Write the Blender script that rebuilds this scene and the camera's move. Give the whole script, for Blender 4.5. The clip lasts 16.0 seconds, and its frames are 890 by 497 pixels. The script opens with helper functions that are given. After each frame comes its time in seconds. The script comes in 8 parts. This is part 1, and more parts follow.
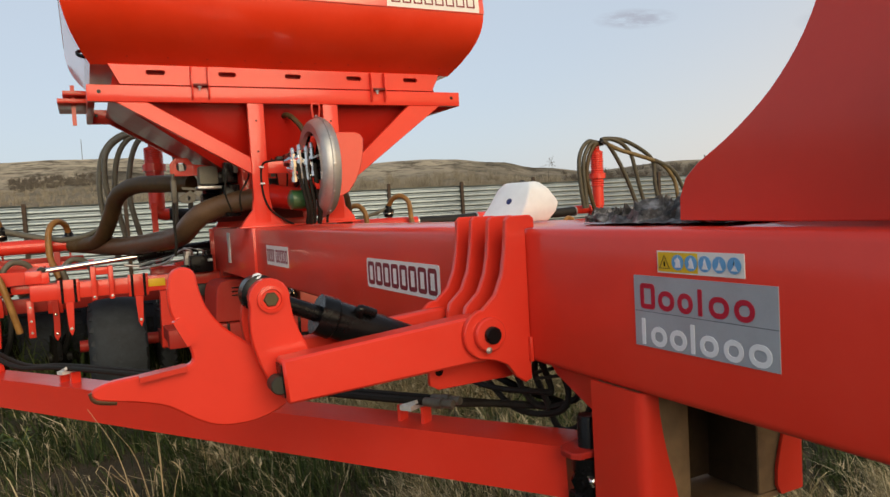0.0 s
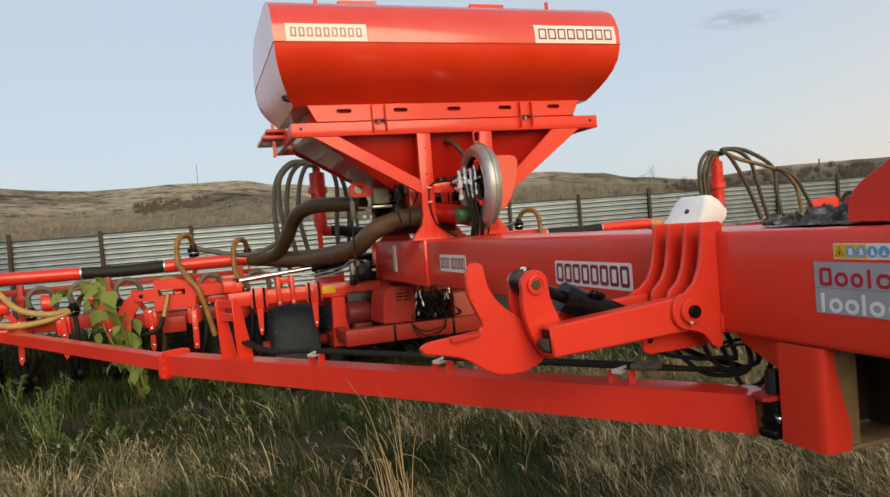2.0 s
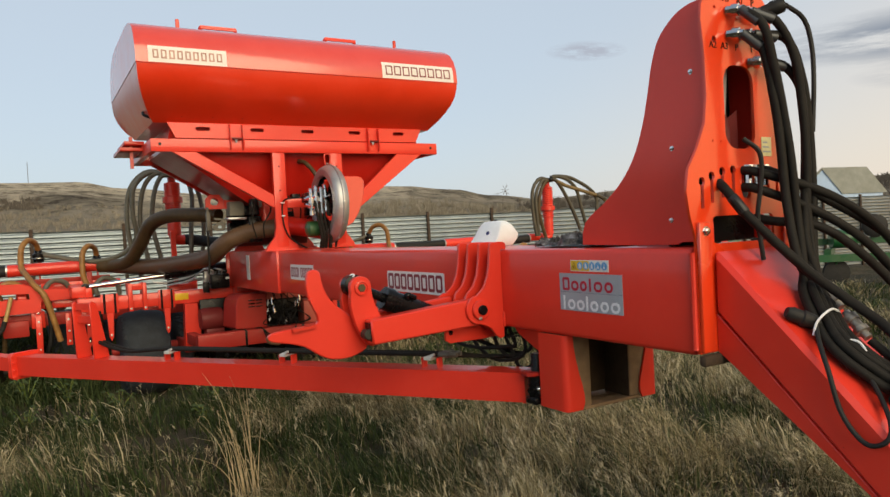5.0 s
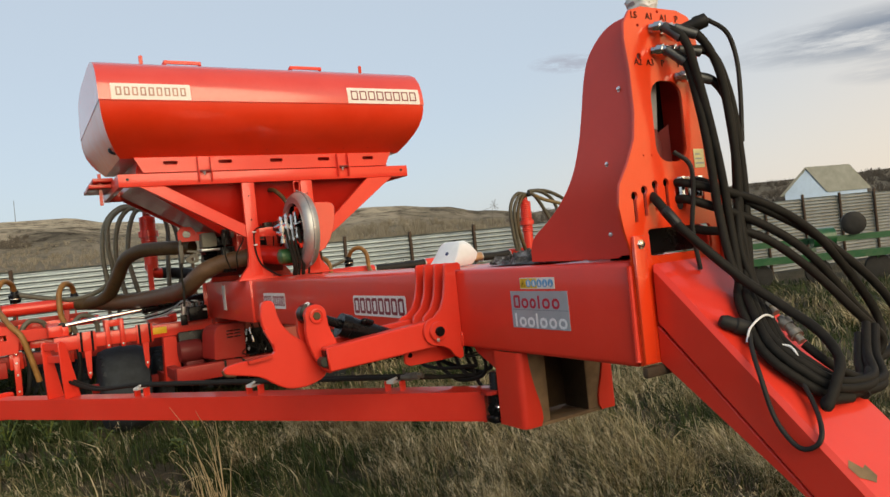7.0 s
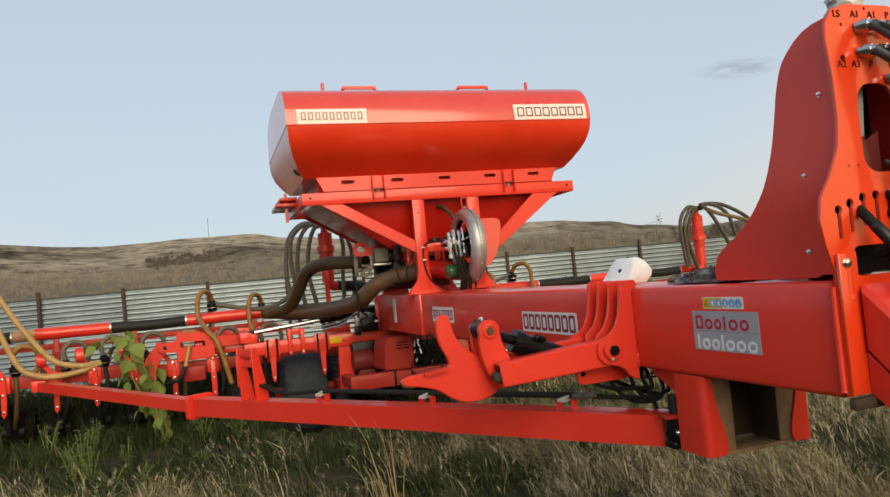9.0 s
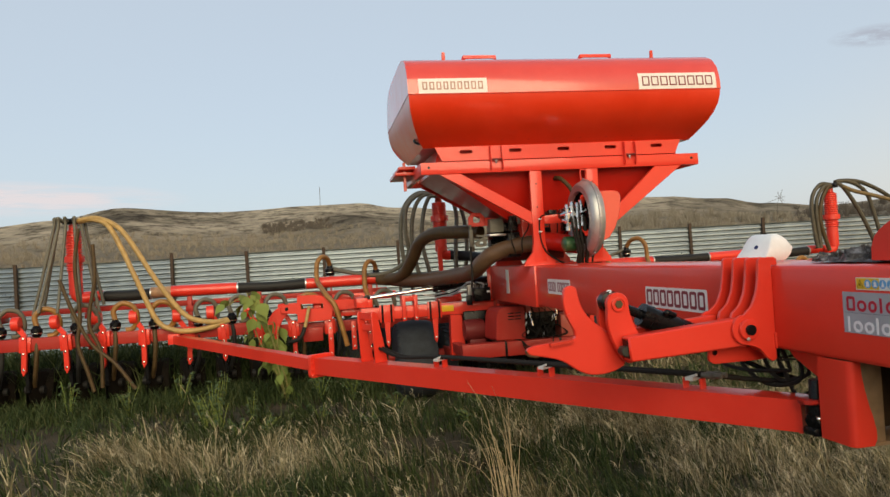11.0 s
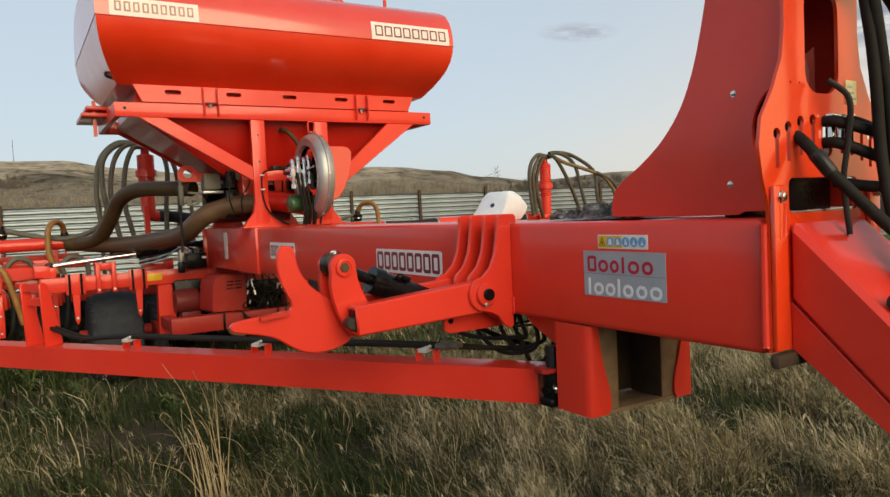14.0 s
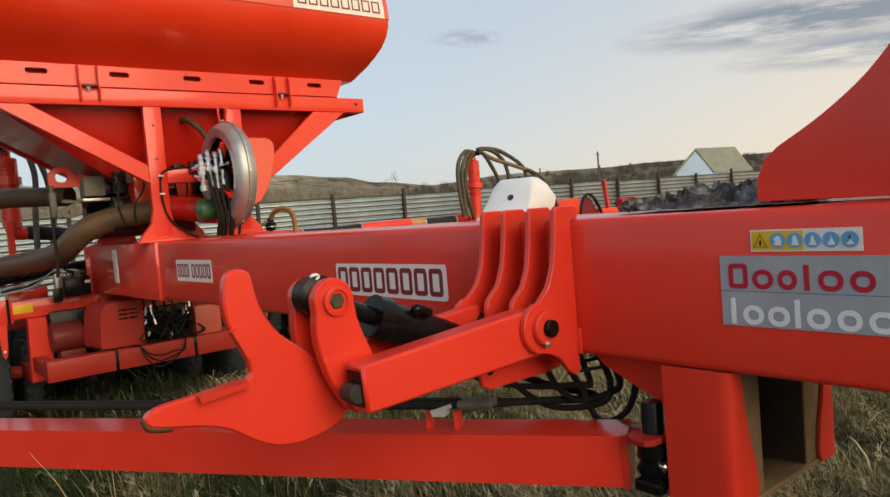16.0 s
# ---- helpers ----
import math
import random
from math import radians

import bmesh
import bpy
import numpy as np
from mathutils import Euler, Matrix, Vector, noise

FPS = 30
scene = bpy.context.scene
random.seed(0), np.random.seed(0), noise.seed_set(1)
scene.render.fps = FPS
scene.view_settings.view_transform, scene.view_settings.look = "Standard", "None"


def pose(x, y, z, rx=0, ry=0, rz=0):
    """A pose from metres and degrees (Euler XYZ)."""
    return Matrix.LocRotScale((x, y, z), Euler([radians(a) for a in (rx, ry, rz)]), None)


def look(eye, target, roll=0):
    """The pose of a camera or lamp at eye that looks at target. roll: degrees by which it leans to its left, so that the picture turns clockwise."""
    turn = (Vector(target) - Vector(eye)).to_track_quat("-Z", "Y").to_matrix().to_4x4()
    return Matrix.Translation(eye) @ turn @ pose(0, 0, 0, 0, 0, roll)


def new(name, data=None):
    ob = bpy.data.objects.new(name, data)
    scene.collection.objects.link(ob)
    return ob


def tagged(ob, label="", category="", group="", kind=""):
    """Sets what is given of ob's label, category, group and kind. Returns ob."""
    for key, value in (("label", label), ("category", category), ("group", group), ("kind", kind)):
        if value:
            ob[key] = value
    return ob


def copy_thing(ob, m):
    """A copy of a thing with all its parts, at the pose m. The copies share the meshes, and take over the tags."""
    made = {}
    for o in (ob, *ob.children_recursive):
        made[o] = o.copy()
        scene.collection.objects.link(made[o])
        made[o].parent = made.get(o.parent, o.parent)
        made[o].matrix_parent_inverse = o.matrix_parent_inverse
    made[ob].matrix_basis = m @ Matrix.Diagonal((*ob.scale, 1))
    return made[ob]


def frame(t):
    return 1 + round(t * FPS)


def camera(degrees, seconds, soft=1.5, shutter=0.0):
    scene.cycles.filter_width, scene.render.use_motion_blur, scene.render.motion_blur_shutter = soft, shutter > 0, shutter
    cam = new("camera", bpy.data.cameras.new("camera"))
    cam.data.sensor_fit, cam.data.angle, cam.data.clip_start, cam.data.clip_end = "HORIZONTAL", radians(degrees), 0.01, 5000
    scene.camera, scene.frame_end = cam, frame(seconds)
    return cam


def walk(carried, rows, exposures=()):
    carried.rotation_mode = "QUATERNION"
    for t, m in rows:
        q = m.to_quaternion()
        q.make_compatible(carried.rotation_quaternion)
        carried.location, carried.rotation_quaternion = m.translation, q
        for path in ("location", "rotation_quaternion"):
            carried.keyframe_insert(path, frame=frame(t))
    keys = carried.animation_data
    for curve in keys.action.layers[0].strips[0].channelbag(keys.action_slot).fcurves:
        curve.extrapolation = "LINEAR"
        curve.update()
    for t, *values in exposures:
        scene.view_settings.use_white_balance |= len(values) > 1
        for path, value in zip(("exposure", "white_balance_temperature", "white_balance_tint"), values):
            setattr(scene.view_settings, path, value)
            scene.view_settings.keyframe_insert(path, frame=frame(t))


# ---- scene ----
cam = camera(63.9, 16.0)
PATH = [
    (0, (-1.164, -1.316, 1.639), (-0.269, 0.469, 1.523), -3.3),
    (0.5, (-1.381, -1.416, 1.687), (-0.522, 0.388, 1.593), -3.0),
    (1, (-1.451, -1.605, 1.664), (-0.669, 0.235, 1.590), -3.1),
    (1.5, (-1.611, -1.727, 1.689), (-0.901, 0.142, 1.627), -3.8),
    (2, (-1.916, -1.832, 1.663), (-1.266, 0.058, 1.604), -4.6),
    (2.5, (-2.014, -1.909, 1.677), (-1.432, 0.002, 1.582), -4.7),
    (3, (-1.945, -2.133, 1.659), (-1.362, -0.224, 1.54), -4.4),
    (3.5, (-1.908, -2.307, 1.647), (-1.281, -0.411, 1.542), -4.3),
    (4, (-1.975, -2.391, 1.66), (-1.213, -0.544, 1.574), -3.9),
    (4.5, (-2.094, -2.474, 1.656), (-1.18, -0.697, 1.57), -3.3),
    (5, (-2.109, -2.564, 1.672), (-1.098, -0.839, 1.623), -3.0),
    (5.2, (-2.082, -2.594, 1.678), (-1.049, -0.882, 1.634), -3.2),
    (7.3, (-1.957, -2.694, 1.687), (-0.947, -0.968, 1.696), -6.7),
    (7.5, (-1.962, -2.682, 1.693), (-1.004, -0.927, 1.718), -6.8),
    (8, (-1.997, -2.675, 1.703), (-1.163, -0.858, 1.767), -6.6),
    (8.5, (-2.004, -2.672, 1.702), (-1.262, -0.816, 1.786), -6.2),
    (9, (-2.02, -2.666, 1.698), (-1.383, -0.771, 1.781), -5.4),
    (9.5, (-2.054, -2.656, 1.693), (-1.607, -0.708, 1.765), -4.5),
    (9.7, (-2.076, -2.649, 1.696), (-1.748, -0.678, 1.764), -4.0),
    (11.8, (-2.138, -2.614, 1.684), (-1.705, -0.661, 1.686), -2.2),
    (12, (-2.135, -2.597, 1.683), (-1.567, -0.68, 1.679), -2.2),
    (12.5, (-2.141, -2.534, 1.666), (-1.338, -0.703, 1.645), -2.4),
    (13, (-2.122, -2.468, 1.656), (-1.188, -0.7, 1.601), -2.6),
    (13.5, (-1.979, -2.297, 1.62), (-1.008, -0.551, 1.543), -2.6),
    (14, (-1.854, -2.05, 1.623), (-0.823, -0.339, 1.521), -2.7),
    (14.5, (-1.846, -1.755, 1.598), (-0.665, -0.145, 1.478), -2.9),
    (15, (-1.854, -1.483, 1.61), (-0.616, 0.082, 1.482), -3.5),
    (15.5, (-1.697, -1.205, 1.587), (-0.439, 0.345, 1.467), -4.1),
    (16, (-1.611, -0.919, 1.616), (-0.349, 0.629, 1.511), -4.7),
]
walk(cam, [(t, look(eye, target, roll)) for t, eye, target, roll in PATH],
     [(0.0, 0.12, 6500, 9), (1.5, 0.14, 6520, 8), (9.5, 0.13, 6470, 7), (13.0, 0.14, 6600, 7), (14.5, 0.15, 6600, 6), (16.0, 0.14, 6550, 6)])

# ---- world and light ----
SUN_AZ, SUN_EL = 183.0, 25.0         # degrees from +y towards +x, and above the ground
world = bpy.data.worlds.new("dusk_sky")
scene.world = world
world.use_nodes = True
wn, wl = world.node_tree.nodes, world.node_tree.links
sky = wn.new("ShaderNodeTexSky")
sky.sky_type, sky.sun_disc = "NISHITA", False
sky.sun_elevation, sky.sun_rotation = radians(SUN_EL), radians(SUN_AZ)
sky.air_density, sky.dust_density, sky.ozone_density = 1.0, 2.0, 1.5
haze = wn.new("ShaderNodeMix")                 # thin high cloud evens out the clear sky
haze.data_type = "RGBA"
haze.inputs[0].default_value = 0.75
wl.new(sky.outputs[0], haze.inputs[6])
dirn = wn.new("ShaderNodeTexCoord")
lift = wn.new("ShaderNodeSeparateXYZ")
wl.new(dirn.outputs["Generated"], lift.inputs[0])
dome = wn.new("ShaderNodeValToRGB")            # the dusk sky deepens towards the zenith
dome.color_ramp.interpolation = "EASE"
dome.color_ramp.elements[0].position, dome.color_ramp.elements[0].color = 0.42, (4.9, 5.42, 6.1, 1)
dome.color_ramp.elements[1].position, dome.color_ramp.elements[1].color = 0.95, (2.3, 2.8, 3.4, 1)
wl.new(lift.outputs[2], dome.inputs[0])
wl.new(dome.outputs[0], haze.inputs[7])
# a warm band of light low over the horizon where the day ends
band = wn.new("ShaderNodeVectorMath")
band.operation = "DOT_PRODUCT"
band.inputs[1].default_value = (math.sin(radians(126)) * 0.85, math.cos(radians(126)) * 0.85, -1.35)
wl.new(dirn.outputs["Generated"], band.inputs[0])
glow = wn.new("ShaderNodeMapRange")
glow.interpolation_type = "SMOOTHSTEP"
glow.inputs[1].default_value, glow.inputs[2].default_value, glow.inputs[4].default_value = -0.32, 0.80, 0.85
wl.new(band.outputs["Value"], glow.inputs[0])
warm = wn.new("ShaderNodeMix")
warm.data_type = "RGBA"
warm.inputs[7].default_value = (8.2, 6.3, 4.4, 1)
wl.new(glow.outputs[0], warm.inputs[0])
wl.new(haze.outputs[2], warm.inputs[6])
# the heart of the sunset low in the south-east
core = wn.new("ShaderNodeVectorMath")
core.operation = "DOT_PRODUCT"
core.inputs[1].default_value = (math.sin(radians(138)), math.cos(radians(138)), 0.08)
wl.new(dirn.outputs["Generated"], core.inputs[0])
heart = wn.new("ShaderNodeMapRange")
heart.interpolation_type = "SMOOTHSTEP"
heart.inputs[1].default_value, heart.inputs[2].default_value, heart.inputs[4].default_value = 0.87, 1.0, 0.78
wl.new(core.outputs["Value"], heart.inputs[0])
sunset = wn.new("ShaderNodeMix")
sunset.data_type = "RGBA"
sunset.inputs[7].default_value = (17.0, 9.5, 3.6, 1)
wl.new(heart.outputs[0], sunset.inputs[0])
wl.new(warm.outputs[2], sunset.inputs[6])
wl.new(sunset.outputs[2], wn["Background"].inputs[0])
wn["Background"].inputs[1].default_value = 0.12

sun = new("sun", bpy.data.lights.new("sun", "SUN"))
sun.data.energy, sun.data.angle, sun.data.color = 2.45, radians(48), (1.0, 0.80, 0.51)
a, e = radians(SUN_AZ), radians(SUN_EL)
sun.matrix_world = look((0, 0, 30), Vector((0, 0, 30)) - Vector((math.sin(a) * math.cos(e), math.cos(a) * math.cos(e), math.sin(e))))


# ---- materials ----
def nodes_of(name):
    m = bpy.data.materials.new(name)
    m.use_nodes = True
    nt = m.node_tree
    return m, nt, nt.nodes["Principled BSDF"]


def noise_node(nt, scale, detail=4.0, rough=0.6, coord="Object"):
    tc = nt.nodes.new("ShaderNodeTexCoord")
    n = nt.nodes.new("ShaderNodeTexNoise")
    n.inputs["Scale"].default_value = scale
    n.inputs["Detail"].default_value = detail
    n.inputs["Roughness"].default_value = rough
    nt.links.new(tc.outputs[coord], n.inputs["Vector"])
    return n


def ramp_node(nt, src, stops):
    r = nt.nodes.new("ShaderNodeValToRGB")
    el = r.color_ramp.elements
    el[0].position, el[0].color = stops[0][0], (*stops[0][1], 1)
    el[1].position, el[1].color = stops[-1][0], (*stops[-1][1], 1)
    for p, c in stops[1:-1]:
        x = el.new(p)
        x.color = (*c, 1)
    nt.links.new(src, r.inputs[0])
    return r


def mix_node(nt, fac, a, b, kind="MIX"):
    m = nt.nodes.new("ShaderNodeMix")
    m.data_type, m.blend_type = "RGBA", kind
    for sock, v in ((m.inputs[0], fac), (m.inputs[6], a), (m.inputs[7], b)):
        if isinstance(v, bpy.types.NodeSocket):
            nt.links.new(v, sock)
        else:
            sock.default_value = v if not isinstance(v, tuple) else (*v, 1)
    return m.outputs[2]


def bump(nt, bsdf, src, strength, distance):
    b = nt.nodes.new("ShaderNodeBump")
    b.inputs["Strength"].default_value, b.inputs["Distance"].default_value = strength, distance
    nt.links.new(src, b.inputs["Height"])
    nt.links.new(b.outputs[0], bsdf.inputs["Normal"])


def painted(name, col, dust=0.05, rough=0.46, coat=0.6, dust_col=(0.30, 0.21, 0.15), coat_ior=1.5):
    """Sprayed machine paint: orange peel, faint dust film and small chips."""
    m, nt, p = nodes_of(name)
    big = noise_node(nt, 1.7, 5, 0.65)
    small = noise_node(nt, 38, 5, 0.7)
    dark = tuple(c * 0.86 for c in col)
    base = mix_node(nt, ramp_node(nt, big.outputs[0], [(0.35, (0, 0, 0)), (0.7, (1, 1, 1))]).outputs[0], dark, col)
    film = nt.nodes.new("ShaderNodeMath")
    film.operation = "MULTIPLY"
    nt.links.new(ramp_node(nt, big.outputs[0], [(0.45, (0, 0, 0)), (0.8, (1, 1, 1))]).outputs[0], film.inputs[0])
    nt.links.new(ramp_node(nt, small.outputs[0], [(0.3, (0.3, 0.3, 0.3)), (0.7, (1, 1, 1))]).outputs[0], film.inputs[1])
    amt = nt.nodes.new("ShaderNodeMath")
    amt.operation = "MULTIPLY"
    amt.inputs[1].default_value = dust * 2
    nt.links.new(film.outputs[0], amt.inputs[0])
    base = mix_node(nt, amt.outputs[0], base, dust_col)
    chips = noise_node(nt, 90, 2, 0.5)
    base = mix_node(nt, ramp_node(nt, chips.outputs[0], [(0.80, (0, 0, 0)), (0.84, (1, 1, 1))]).outputs[0], base, tuple(c * 0.45 for c in col))
    nt.links.new(base, p.inputs["Base Color"])
    rr = ramp_node(nt, big.outputs[0], [(0.3, (rough - 0.06,) * 3), (0.75, (rough + 0.16,) * 3)])
    nt.links.new(rr.outputs[0], p.inputs["Roughness"])
    p.inputs["Coat Weight"].default_value = coat
    p.inputs["Coat Roughness"].default_value = 0.12
    p.inputs["Coat IOR"].default_value = coat_ior
    p.inputs["Specular IOR Level"].default_value = 0.32
    bump(nt, p, small.outputs[0], 0.08, 0.004)
    return m


def simple(name, col, rough=0.5, metal=0.0, var=0.25, scale=9.0, bump_s=0.15, bump_d=0.003, spec=0.4):
    m, nt, p = nodes_of(name)
    n = noise_node(nt, scale, 6, 0.65)
    lo = tuple(c * (1 - var) for c in col)
    hi = tuple(min(1, c * (1 + var)) for c in col)
    nt.links.new(ramp_node(nt, n.outputs[0], [(0.3, lo), (0.7, hi)]).outputs[0], p.inputs["Base Color"])
    p.inputs["Metallic"].default_value = metal
    p.inputs["Specular IOR Level"].default_value = spec
    rr = ramp_node(nt, n.outputs[0], [(0.3, (max(0.05, rough - 0.1),) * 3), (0.7, (min(1, rough + 0.12),) * 3)])
    nt.links.new(rr.outputs[0], p.inputs["Roughness"])
    n2 = noise_node(nt, scale * 12, 3, 0.6)
    bump(nt, p, n2.outputs[0], bump_s, bump_d)
    return m


RED = painted("red_paint", (0.75, 0.036, 0.017))
RED_GLOSS = painted("red_paint_glossy", (0.78, 0.048, 0.008), dust=0.03, rough=0.28, coat=1.0)
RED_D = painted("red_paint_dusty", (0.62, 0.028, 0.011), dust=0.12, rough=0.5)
# dusty red whose base is darkened to paint in shade low on the machine
RED_SHADE = painted("red_paint_shade_dusty", (0.37, 0.018, 0.011), dust=0.22, rough=0.58, coat=0.12, dust_col=(0.20, 0.11, 0.08))
PINK = painted("red_paint_bleached", (0.50, 0.105, 0.075), dust=0.15, rough=0.6, coat=0.1)
# the red darkened in its colour for the shade under the hopper
DEEP_RED = painted("red_paint_shaded", (0.48, 0.010, 0.004), dust=0.02, rough=0.40, coat=0.4)
# maroon base stands in for the shade on the drive drum
MAROON_P = painted("red_paint_darkened", (0.15, 0.012, 0.012), dust=0.2, rough=0.6, coat=0.1, dust_col=(0.08, 0.04, 0.035))
# dark brown that paints in the shade between the stand legs
LEG_SHADE = simple("leg_shade_brown", (0.050, 0.032, 0.018), 0.85, var=0.35, scale=9, spec=0.15)
MUD = simple("mud_film", (0.215, 0.145, 0.080), 0.85, var=0.35, scale=7)
BLACK = simple("black_rubber", (0.018, 0.018, 0.018), 0.55, var=0.3, spec=0.22)
BLACKP = simple("black_paint", (0.005, 0.005, 0.006), 0.28, var=0.2, spec=0.2)
HOPPER_RED = painted("red_paint_polished", (0.78, 0.042, 0.009), dust=0.04, rough=0.36, coat=1.0)
HOPPER_TOP = painted("red_paint_pale", (0.72, 0.058, 0.034), dust=0.08, rough=0.40, coat=1.0, dust_col=(0.42, 0.20, 0.16), coat_ior=1.65)
HOSE = simple("hydraulic_hose", (0.015, 0.014, 0.0125), 0.66, var=0.4, scale=25, spec=0.15)
DISC = simple("soil_caked_steel", (0.012, 0.010, 0.008), 0.95, var=0.4, spec=0.08)
TYRE = simple("tyre_rubber", (0.030, 0.036, 0.044), 0.75, var=0.3, spec=0.22)
CHROME = simple("bright_steel", (0.72, 0.72, 0.72), 0.18, 1.0, var=0.08)
ZINC = simple("zinc_plate", (0.50, 0.51, 0.52), 0.38, 0.85, var=0.15, scale=14)
ALU = simple("cast_aluminium", (0.42, 0.43, 0.44), 0.45, 0.7, var=0.15, scale=11)
BRIGHT_ZINC = simple("bright_zinc", (0.62, 0.63, 0.64), 0.4, 0.25, var=0.15, scale=30)
HOSE_AMBER = simple("amber_seed_hose", (0.27, 0.135, 0.035), 0.38, var=0.3, scale=12)
HOSE_BROWN = simple("brown_duct", (0.072, 0.047, 0.021), 0.45, var=0.3, scale=12, spec=0.25)
DUCT_PALE = simple("pale_brown_duct", (0.100, 0.058, 0.032), 0.40, var=0.25, scale=10)
HOSE_TAN = simple("tan_seed_hose", (0.40, 0.265, 0.095), 0.45, var=0.25, scale=12)
DUST_TAN = simple("dusty_tan_hose", (0.17, 0.12, 0.055), 0.5, var=0.3, scale=12)
HOSE_GREY = simple("grey_seed_hose", (0.115, 0.11, 0.085), 0.5, var=0.25, scale=12)
WHITE_S = simple("white_sticker", (0.76, 0.74, 0.72), 0.4, var=0.06)
MAROON = simple("maroon_print", (0.20, 0.018, 0.03), 0.4, var=0.1)
GREY_S = simple("grey_sticker", (0.33, 0.36, 0.40), 0.38, var=0.08)
SILVER_S = simple("silver_print", (0.72, 0.74, 0.78), 0.35, var=0.05)
YELLOW_S = simple("yellow_sticker", (0.75, 0.48, 0.02), 0.4, var=0.1)
BLUE_S = simple("blue_print", (0.13, 0.36, 0.66), 0.4, var=0.1)
PLASTIC = simple("white_plastic", (0.78, 0.83, 0.88), 0.40, var=0.12, scale=5)
GREEN = painted("green_paint", (0.008, 0.085, 0.026), dust=0.2)
HOSE_OLIVE = simple("olive_seed_hose", (0.070, 0.062, 0.043), 0.5, var=0.3, scale=12)
POST_M = simple("rusty_post", (0.045, 0.028, 0.018), 0.75, var=0.4, scale=6)
FENCE_M = simple("galvanised_sheet", (0.255, 0.302, 0.328), 0.34, 0.8, var=0.22, scale=1.1)
CONC = simple("wall_blue", (0.36, 0.48, 0.66), 0.8, var=0.08, scale=1.2)
ROOF_M = simple("roof_sheet", (0.22, 0.235, 0.215), 0.7, var=0.2, scale=0.8)
WOOD = simple("weathered_wood", (0.10, 0.085, 0.07), 0.85, var=0.3)


# ---- mesh helpers ----
def part(name, bm, mat, parent=None, label="", sharp=38):
    bmesh.ops.recalc_face_normals(bm, faces=bm.faces)
    lim = radians(sharp)
    for f in bm.faces:
        f.smooth = True
    for ed in bm.edges:
        if len(ed.link_faces) != 2 or ed.calc_face_angle(9) > lim:
            ed.smooth = False
    me = bpy.data.meshes.new(name)
    bm.to_mesh(me)
    bm.free()
    me.materials.append(mat)
    ob = new(name, me)
    if parent is not None:
        ob.parent = parent
    return tagged(ob, label)


def thing(name, label, category, group="", kind="", at=(0, 0, 0)):
    ob = new(name)
    ob.empty_display_size = 0.1
    ob.location = at
    return tagged(ob, label, category, group, kind)


def bevel(bm, w, seg=2, angle=30):
    if w > 0:
        es = [x for x in bm.edges if len(x.link_faces) == 2 and x.calc_face_angle(0) > radians(angle)]
        bmesh.ops.bevel(bm, geom=es, offset=w, segments=seg, profile=0.5, affect="EDGES", clamp_overlap=True)
    return bm


def box(x0, x1, y0, y1, z0, z1, bev=0.004, seg=2):
    bm = bmesh.new()
    bmesh.ops.create_cube(bm, size=1, matrix=Matrix.LocRotScale(((x0 + x1) / 2, (y0 + y1) / 2, (z0 + z1) / 2), None, (abs(x1 - x0), abs(y1 - y0), abs(z1 - z0))))
    return bevel(bm, bev, seg)


def axes(p0, p1, up=(0, 0, 1)):
    """A matrix whose y runs from p0 to p1, z near up, origin at p0."""
    p0, p1 = Vector(p0), Vector(p1)
    y = (p1 - p0).normalized()
    x = y.cross(Vector(up))
    if x.length < 1e-4:
        x = y.cross(Vector((1, 0, 0)))
    x.normalize()
    z = x.cross(y)
    return Matrix(((x.x, y.x, z.x, p0.x), (x.y, y.y, z.y, p0.y), (x.z, y.z, z.z, p0.z), (0, 0, 0, 1)))


def beam(p0, p1, w, h, bev=0.006, up=(0, 0, 1), w1=None, h1=None):
    bm = bmesh.new()
    n = (Vector(p1) - Vector(p0)).length
    w1, h1 = w1 or w, h1 or h
    vs = [bm.verts.new((sx * ww / 2, yy, sz * hh / 2)) for yy, ww, hh in ((0, w, h), (n, w1, h1)) for sx, sz in ((-1, -1), (1, -1), (1, 1), (-1, 1))]
    for q in ((0, 1, 2, 3), (7, 6, 5, 4), (0, 4, 5, 1), (1, 5, 6, 2), (2, 6, 7, 3), (3, 7, 4, 0)):
        bm.faces.new([vs[i] for i in q])
    bevel(bm, bev)
    bm.transform(axes(p0, p1, up))
    return bm


